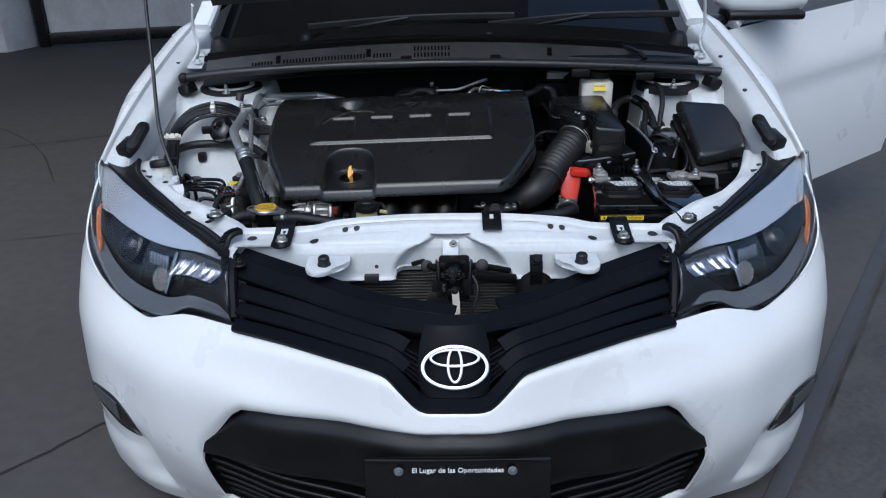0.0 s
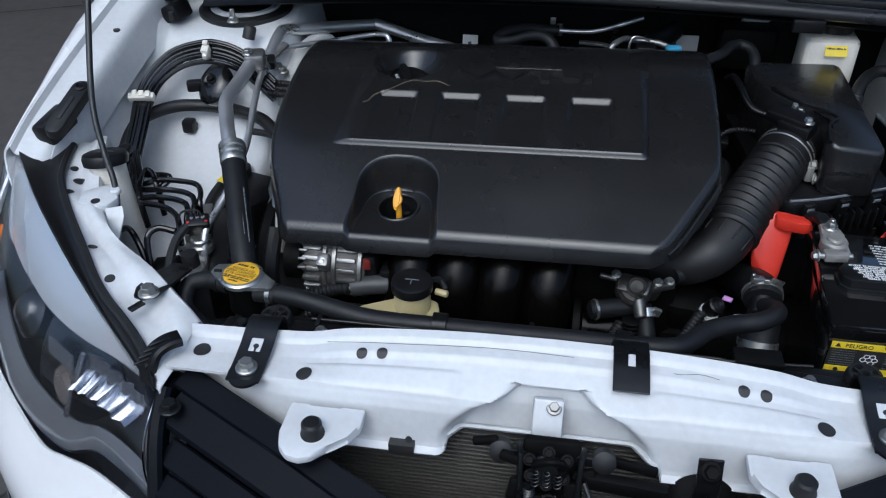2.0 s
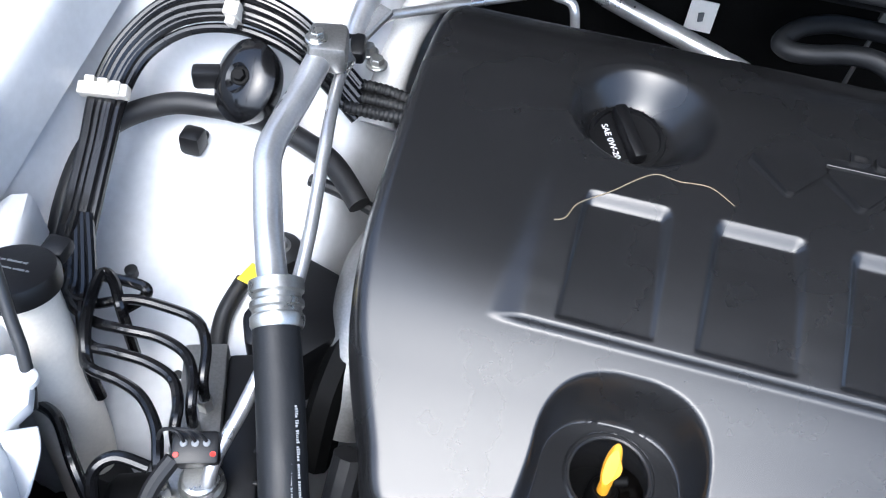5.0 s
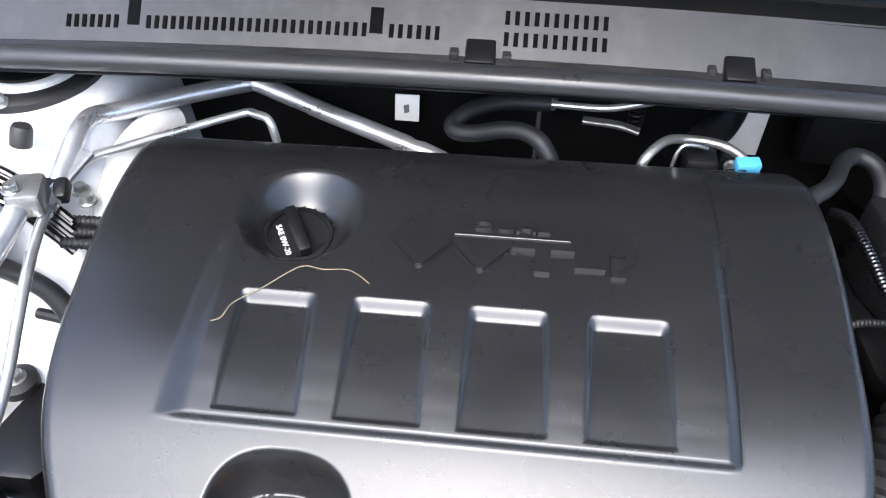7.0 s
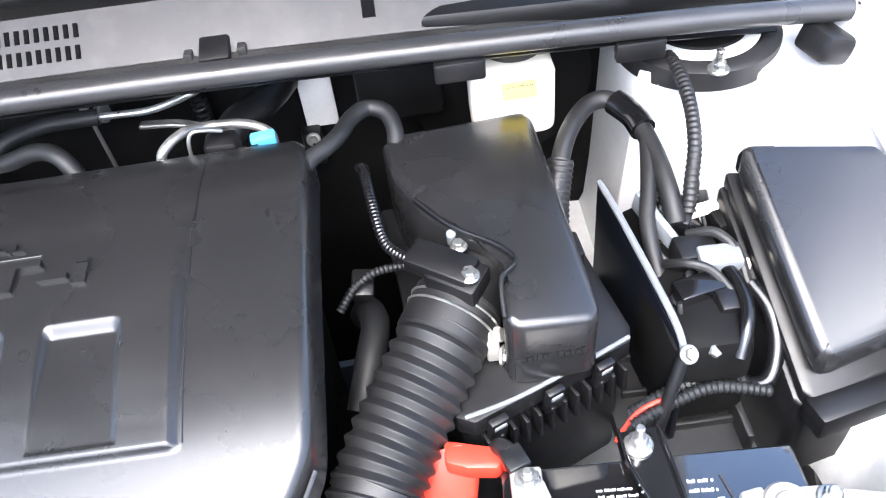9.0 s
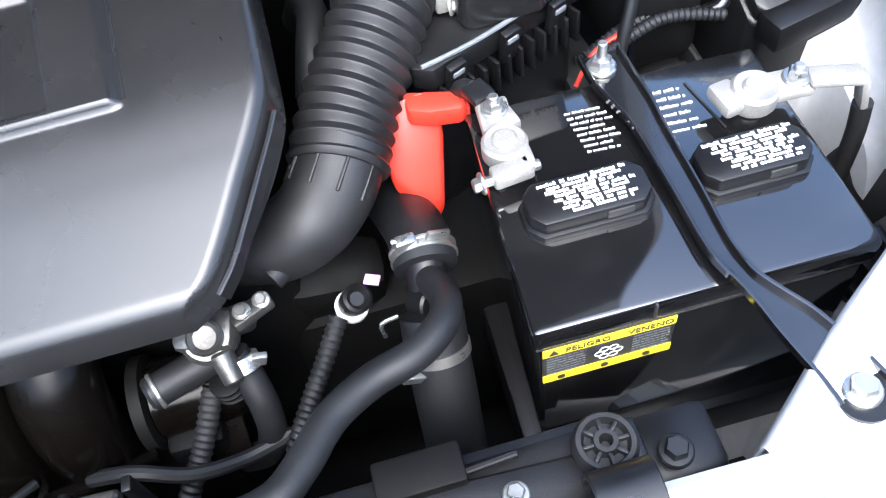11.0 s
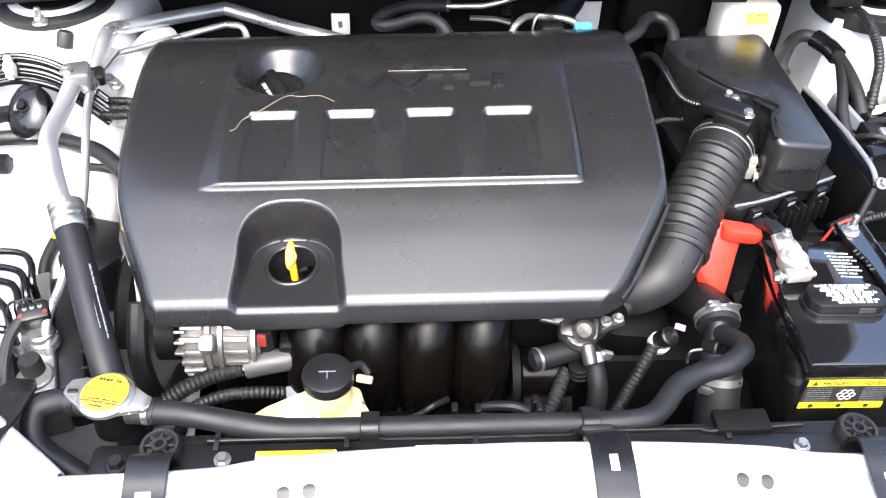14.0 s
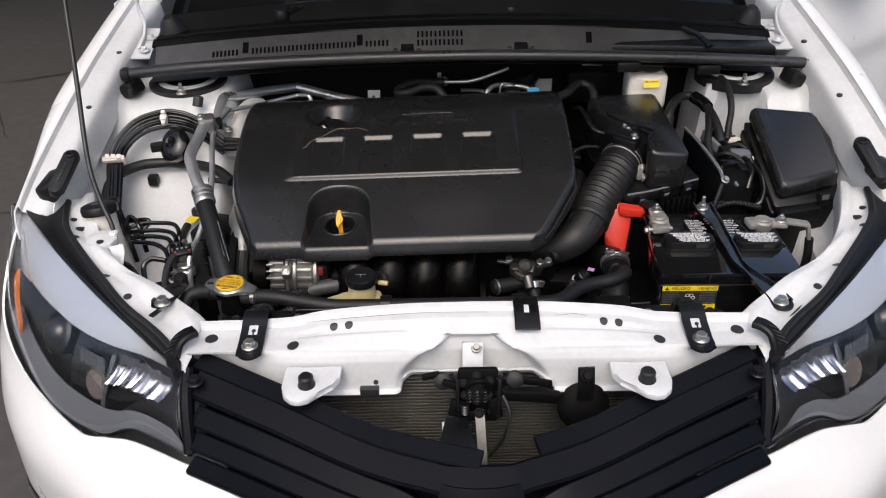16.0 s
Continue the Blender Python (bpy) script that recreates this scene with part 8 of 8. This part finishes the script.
main = thing("wiring_harness", (0.56, 0.72, 0.74), "thick black taped wiring harness with grey plugs", "wiring harness")
part("trunk", tube([(0.44, 0.74, 0.775), (0.449, 0.772, 0.81), (0.468, 0.815, 0.832), (0.497, 0.852, 0.838), (0.522, 0.856, 0.838), (0.54, 0.826, 0.835), (0.548, 0.78, 0.828), (0.551, 0.735, 0.815), (0.552, 0.7, 0.795)], 0.0098, 16, 8), M_RUBBER, main)
part("rib_sleeve", tube([(0.438, 0.72, 0.76), (0.444, 0.755, 0.79), (0.456, 0.79, 0.82)], 0.0145, 14, 6, ribs=0.006, deep=0.0012), M_RUBBER, main)
part("tape_wrap", tube([(0.526, 0.852, 0.838), (0.54, 0.828, 0.835), (0.545, 0.806, 0.832)], 0.014, 14, 6), M_GLOSS, main)
part("branch", tube([(0.545, 0.79, 0.83), (0.535, 0.745, 0.815), (0.524, 0.7, 0.795), (0.524, 0.65, 0.77)], 0.008, 12, 8), M_RUBBER, main)
part("branch", tube([(0.575, 0.66, 0.79), (0.586, 0.63, 0.787), (0.586, 0.6, 0.786), (0.579, 0.577, 0.78), (0.57, 0.56, 0.76)], 0.0065, 12, 8), M_GLOSS, main)
part("dark_mass", box((0.548, 0.66, 0.72), (0.085, 0.2, 0.12), 0.02), M_DARK, main)
b = box((0, 0, 0), (0.009, 0.07, 0.026), 0.003)
b.transform(plane_at((0.535, 0.71, 0.79), (0.93, 0.35, 0), (-0.3, 0.85, 0.2)))
part("wire_guide", b, M_GREYCONN, main)
for k, (x, y, z, sx, sy, sz, mm) in enumerate([(0.583, 0.718, 0.793, 0.034, 0.012, 0.01, M_MILK), (0.56, 0.668, 0.786, 0.04, 0.03, 0.022, M_PLASTIC), (0.578, 0.652, 0.79, 0.04, 0.024, 0.02, M_GREYCONN), (0.6, 0.648, 0.782, 0.014, 0.012, 0.012, M_MILK), (0.55, 0.625, 0.782, 0.045, 0.024, 0.02, M_GLOSS), (0.576, 0.61, 0.775, 0.03, 0.026, 0.024, M_PLASTIC), (0.536, 0.6, 0.765, 0.02, 0.02, 0.026, M_DARK), (0.566, 0.73, 0.785, 0.036, 0.022, 0.02, M_PLASTIC), (0.598, 0.71, 0.782, 0.016, 0.03, 0.02, M_DARK)]):
    part("plug", box((x, y, z), (sx, sy, sz), 0.003, (4 * (k % 3), 6 * (k % 2), 12 - 7 * (k % 4))), mm, main)
part("branch", tube([(0.602, 0.63, 0.776), (0.612, 0.605, 0.766), (0.612, 0.578, 0.748), (0.6, 0.555, 0.73), (0.585, 0.556, 0.722)], 0.0075, 12, 8), M_GLOSS, main)
part("branch", tube([(0.56, 0.69, 0.79), (0.58, 0.675, 0.803), (0.595, 0.655, 0.795), (0.6, 0.63, 0.775)], 0.005, 10, 8), M_RUBBER, main)
part("branch", tube([(0.53, 0.66, 0.785), (0.545, 0.645, 0.798), (0.565, 0.635, 0.795), (0.58, 0.615, 0.782)], 0.0045, 10, 8), M_RUBBER, main)
part("pipe", tube([(0.535, 0.59, 0.755), (0.55, 0.605, 0.765), (0.565, 0.603, 0.76), (0.575, 0.58, 0.742)], 0.003, 8, 8), M_ALU, main)
clutter = random.Random(8)
for k in range(12):
    x, y, z = clutter.uniform(0.525, 0.597), clutter.uniform(0.58, 0.75), clutter.uniform(0.772, 0.8)
    part("plug", box((x, y, z), (clutter.uniform(0.01, 0.024), clutter.uniform(0.012, 0.03), clutter.uniform(0.01, 0.02)), 0.002, (clutter.uniform(-25, 25), clutter.uniform(-20, 20), clutter.uniform(-40, 40))), clutter.choice((M_PLASTIC, M_GLOSS, M_PLASTIC, M_GREYCONN)), main)
    q = (x + clutter.uniform(-0.03, 0.02), y + clutter.uniform(-0.05, 0.05), z - 0.01)
    part("lead", tube([(x, y, z), ((x + q[0]) / 2 + clutter.uniform(-0.012, 0.012), (y + q[1]) / 2, z + clutter.uniform(0.008, 0.02)), q, (q[0], q[1], 0.74)], clutter.uniform(0.0022, 0.0045), 8, 6), M_RUBBER, main)
solo("tower_cable", tube([(0.578, 0.91, 0.86), (0.583, 0.885, 0.872), (0.586, 0.84, 0.878), (0.585, 0.791, 0.868), (0.579, 0.75, 0.85), (0.571, 0.726, 0.825), (0.566, 0.71, 0.8)], 0.0075, 12, 8, ribs=0.006, deep=0.001), M_RUBBER, "corrugated black cable in front of the tower", "cable")

# ---- battery ----
bat = thing("battery", (0.46, 0.385, 0.52), "black car battery with white print and a warning sticker", "battery")
BX0, BX1, BY0, BY1, BTOP = 0.334, 0.584, 0.279, 0.489, 0.748
part("case", prism([(BX0 + 0.003, BY0 + 0.002), (BX1 - 0.003, BY0 - 0.001), (BX1, BY1 - 0.012), (BX0 + 0.012, BY1 - 0.002)], 0.52, BTOP - 0.026, 0.006), M_BATTERY, bat)
part("lid", prism([(BX0, BY0), (BX1, BY0 - 0.003), (BX1 + 0.002, BY1 - 0.01), (BX0 + 0.01, BY1)], BTOP - 0.025, BTOP, 0.004), M_BATTERY, bat)
part("lid_seam", box((0.459, BY0 + 0.0005, BTOP - 0.0255), (0.246, 0.002, 0.003), 0.0005, (0, 0, -0.7)), M_INK, bat)
for x0, x1, y0 in ((0.358, 0.449, 0.35), (0.486, 0.569, 0.346)):
    e, y1 = 0.009, y0 + 0.038
    cap = part("vent_cap", prism([(x0 + e, y0), (x1 - e, y0 - 0.001), (x1, y0 + 0.009), (x1, y1 - 0.01), (x1 - e, y1), (x0 + e, y1 + 0.001), (x0, y1 - 0.009), (x0, y0 + 0.01)], BTOP - 0.002, BTOP + 0.018, 0.0025), M_PLASTIC, bat, "black vent cap strip with white print")
    part("cap_base", prism([(x0 + e - 0.002, y0 - 0.003), (x1 - e + 0.002, y0 - 0.004), (x1 + 0.003, y0 + 0.008), (x1 + 0.003, y1 - 0.009), (x1 - e, y1 + 0.003), (x0 + e, y1 + 0.004), (x0 - 0.003, y1 - 0.008), (x0 - 0.003, y0 + 0.009)], BTOP - 0.001, BTOP + 0.006, 0.0015), M_PLASTIC, cap)
    rows = [(-0.033 + 0.004 * (k % 2) + 0.002 * k, 0.037 - 0.005 * (k % 3), 0.0135 - 0.0039 * k, 0.0032) for k in range(8)]
    print_lines(M_WHITEINK, cap, rows, Matrix.Translation(((x0 + x1) / 2, y0 + 0.02, BTOP + 0.0184)), int(x0 * 100))
    part("cap_notch", box((x1 - 0.027, y0 - 0.0005, BTOP + 0.011), (0.02, 0.003, 0.008), 0.001), M_INK, cap)
print_lines(M_WHITEINK, bat, [(-0.008 + 0.001 * k, 0.022 + 0.004 * (k % 3), 0.02 - 0.006 * k, 0.0021) for k in range(8)], pose(0.425, 0.439, BTOP + 0.0005, 0, 0, -4), 21)
print_lines(M_WHITEINK, bat, [(-0.012, 0.01 + 0.003 * (k % 3), 0.022 - 0.0085 * k, 0.0028) for k in range(6)], pose(0.502, 0.434, BTOP + 0.0005, 0, 0, -4), 22)
part("lid_groove", box((0.524, 0.432, BTOP + 0.0005), (0.0015, 0.055, 0.001), 0, (0, 0, 10)), M_INK, bat)
part("lid_groove", box((0.42, BY0 - 0.001, BTOP - 0.01), (0.002, 0.004, 0.018), 0.0004), M_INK, bat)
stick = part("sticker", box((0.389, BY0 + 0.0005, 0.697), (0.098, 0.0016, 0.05), 0, (0, 0, -0.7)), M_INK, bat, "black and yellow danger sticker")
sm = plane_at((0.389, BY0 - 0.0006, 0.697), (1, -0.012, 0), (0, 0, 1))
for z in (0.02, -0.02):
    b = box((0, z, 0), (0.098, 0.01, 0.0012), 0)
    b.transform(sm)
    part("yellow_band", b, M_STICKER, stick)
part("lettering", lettering("PELIGRO", 0.0085, sm @ Matrix.Translation((-0.016, 0.02, 0.0009)), 0.0003), M_INK, stick)
part("lettering", lettering("VENENO", 0.0085, sm @ Matrix.Translation((0.03, 0.02, 0.0009)), 0.0003), M_INK, stick)
part("warning_triangle", lathe([(0.0042, 0.0004), (0.0042, 0.0012)], sm @ Matrix.Translation((-0.041, 0.0195, 0)) @ pose(0, 0, 0, 0, 0, 90), 3), M_INK, stick)
for dx in (-0.035, -0.002, 0.03):
    part("band_mark", lathe([(0.003, 0.0004), (0.003, 0.0011)], sm @ Matrix.Translation((dx, -0.02, 0)), 12), M_INK, stick)
print_lines(M_GREYCONN, stick, [(-0.046, -0.016, 0.0115 - 0.0038 * k, 0.0014) for k in range(7)] + [(0.018, 0.046, 0.0115 - 0.0038 * k, 0.0014) for k in range(7)], sm @ Matrix.Translation((0, 0, 0.0006)), 31)
for k in range(6):
    a = 2 * math.pi * k / 6
    part("recycling_mark", oval(0.007 * math.cos(a), 0.006 * math.sin(a), 0.0033, 0.003, 0.0006, sm @ Matrix.Translation((0, 0, 0.001))), M_WHITEINK, stick)
part("tray", prism([(0.325, 0.272), (0.596, 0.268), (0.6, 0.5), (0.33, 0.505)], 0.48, 0.54, 0.006), M_PLASTIC, bat)

# terminals, strap and red cover
PX, PY = 0.361, 0.429
pos = thing("positive_terminal", (PX, PY, BTOP), "pale oxidised positive battery clamp", "battery clamp", "battery clamps")
part("post", rod((PX, PY, BTOP - 0.001), (PX, PY, BTOP + 0.029), 0.011, 0.0098, 0.002), M_LEAD, pos)
part("clamp_ring", lathe([(0.016, -0.009), (0.0178, -0.006), (0.0178, 0.006), (0.0155, 0.009), (0.011, 0.008)], Matrix.Translation((PX, PY, BTOP + 0.017)), 24), M_LEAD, pos)
part("clamp_jaw", box((PX - 0.002, PY - 0.024, BTOP + 0.016), (0.032, 0.016, 0.013), 0.003, (0, 0, 6)), M_LEAD, pos)
part("clamp_jaw", box((PX + 0.011, PY - 0.015, BTOP + 0.016), (0.012, 0.02, 0.013), 0.003), M_LEAD, pos)
part("clamp_bolt", rod((PX - 0.026, PY - 0.027, BTOP + 0.016), (PX + 0.02, PY - 0.023, BTOP + 0.016), 0.0042, None, 0.001), M_ZINC, pos)
part("bolt_head", bolt((PX - 0.025, PY - 0.027, BTOP + 0.016), 0.006, (-1, -0.1, 0)), M_ZINC, pos)
part("link_plate", box((PX + 0.002, PY + 0.03, BTOP + 0.015), (0.026, 0.04, 0.009), 0.003, (4, 0, -3)), M_LEAD, pos)
part("link_ear", box((PX + 0.013, PY + 0.028, BTOP + 0.013), (0.01, 0.02, 0.014), 0.003, (0, 0, 12)), M_LEAD, pos)
part("link_bolt", bolt((PX + 0.003, PY + 0.038, BTOP + 0.019), 0.0075), M_ZINC, pos)
part("stud", rod((PX + 0.003, PY + 0.038, BTOP + 0.02), (PX + 0.003, PY + 0.038, BTOP + 0.034), 0.004, None, 0.001), M_ZINC, pos)
part("cable_lug", box((PX - 0.004, PY + 0.058, BTOP + 0.02), (0.02, 0.022, 0.008), 0.002, (0, 0, 20)), M_BRACKET, pos)
part("cable", tube([(PX - 0.006, PY + 0.064, BTOP + 0.018), (PX - 0.014, PY + 0.078, BTOP + 0.008), (PX - 0.018, PY + 0.09, BTOP - 0.03)], 0.008, 12, 8), M_RUBBER, pos)
NX0, NY0 = 0.553, 0.416
neg = thing("negative_terminal", (NX0, NY0, BTOP), "pale oxidised negative battery clamp with cable lug", "battery clamp", "battery clamps")
part("post", rod((NX0, NY0, BTOP - 0.001), (NX0, NY0, BTOP + 0.028), 0.0105, 0.0095, 0.002), M_LEAD, neg)
part("clamp_ring", lathe([(0.017, -0.009), (0.0185, -0.006), (0.0185, 0.006), (0.016, 0.009), (0.011, 0.008)], Matrix.Translation((NX0, NY0, BTOP + 0.017)), 24), M_LEAD, neg)
part("clamp_jaw", box((NX0 - 0.02, NY0 + 0.002, BTOP + 0.017), (0.02, 0.03, 0.013), 0.004, (0, 0, 8)), M_LEAD, neg)
part("link_plate", box((NX0 + 0.028, NY0, BTOP + 0.017), (0.034, 0.026, 0.011), 0.004, (0, 0, -4)), M_LEAD, neg)
part("link_bolt", bolt((NX0 + 0.033, NY0, BTOP + 0.022), 0.0075), M_ZINC, neg)
part("stud", rod((NX0 + 0.033, NY0, BTOP + 0.024), (NX0 + 0.033, NY0, BTOP + 0.036), 0.004, None, 0.001), M_ZINC, neg)
part("lug", box((NX0 + 0.06, NY0 - 0.009, BTOP + 0.023), (0.042, 0.02, 0.007), 0.003, (0, 4, -12)), M_LEAD, neg)
part("lug_end", box((NX0 + 0.082, NY0 - 0.016, BTOP + 0.008), (0.007, 0.018, 0.032), 0.003, (0, -12, -12)), M_LEAD, neg)
part("cable", tube([(NX0 + 0.086, NY0 - 0.018, BTOP - 0.006), (NX0 + 0.09, NY0 - 0.02, BTOP - 0.05), (NX0 + 0.085, NY0 - 0.025, 0.63), (NX0 + 0.08, NY0 - 0.03, 0.58)], 0.008, 12, 8), M_RUBBER, neg)

strap = thing("battery_hold_down", (0.475, 0.34, 0.75), "black painted steel battery hold-down bar", "hold-down bar")
STRAP = [(0.464, 0.505, 0.755), (0.465, 0.475, 0.755), (0.47, 0.44, 0.755), (0.4715, 0.4, 0.755), (0.4725, 0.345, 0.755), (0.4725, 0.3, 0.7555), (0.479, 0.27, 0.757), (0.492, 0.235, 0.757), (0.503, 0.2, 0.756), (0.508, 0.178, 0.755)]


def strap_width(k):
    return lerp_table([(0, 0.034), (0.12, 0.034), (0.28, 0.022), (0.55, 0.017), (0.68, 0.014), (0.8, 0.03), (1, 0.036)], k)


line = smooth(STRAP, 8)
secs, lips_a, lips_b = [], [], []
for i, p in enumerate(line):
    t = (line[min(i + 1, len(line) - 1)] - line[max(i - 1, 0)]).normalized()
    s = t.cross(Vector((0, 0, 1))).normalized()
    u = s.cross(t)
    w = strap_width(i / (len(line) - 1)) / 2
    secs.append([p - s * w - u * 0.0015, p + s * w - u * 0.0015, p + s * w + u * 0.0015, p - s * w + u * 0.0015])
    lips_a.append(p - s * w + u * 0.003)
    lips_b.append(p + s * w + u * 0.003)
part("bar", loft(line, secs), M_STRAP, strap)
part("bar_lip", bar(lips_a[::4], 0.003, 0.008, 4), M_STRAP, strap)
part("bar_lip", bar(lips_b[::4], 0.003, 0.008, 4), M_STRAP, strap)
part("end_eye", lathe([(0.0185, -0.0015), (0.0185, 0.0015)], aim((0.508, 0.178, 0.7555), (0.508, 0.178, 0.79)), 28), M_BRACKET, strap)
part("bolt", bolt((0.507, 0.18, 0.757), 0.0085), M_ZINC, strap)
part("stud_nut", bolt((0.4605, 0.49, 0.757), 0.0085), M_ZINC, strap)
part("stud", rod((0.4605, 0.49, 0.759), (0.4605, 0.49, 0.784), 0.0042, 0.0038, 0.001), M_ZINC, strap)
part("hook_rod", rod((0.4605, 0.5, 0.755), (0.4605, 0.505, 0.56), 0.003), M_BRACKET, strap)

red = thing("terminal_cover", (0.3, 0.47, 0.7), "red plastic terminal cover flipped off the battery post", "terminal cover")
part("cover_flap", prism([(0.288, 0.512), (0.318, 0.514), (0.328, 0.503), (0.315, 0.472), (0.305, 0.466), (0.276, 0.484), (0.274, 0.49)], lambda x, y: 0.655 + 2.0 * (y - 0.472), lambda x, y: 0.676 + 2.0 * (y - 0.472), 0.003), M_RED, red)
part("cover_cap", prism([(0.301, 0.5215), (0.345, 0.508), (0.349, 0.492), (0.342, 0.487), (0.318, 0.491), (0.3, 0.499)], 0.738, 0.757, 0.004), M_RED, red)
part("cover_hinge", box((0.347, 0.499, 0.744), (0.008, 0.014, 0.012), 0.002), M_RED, red)
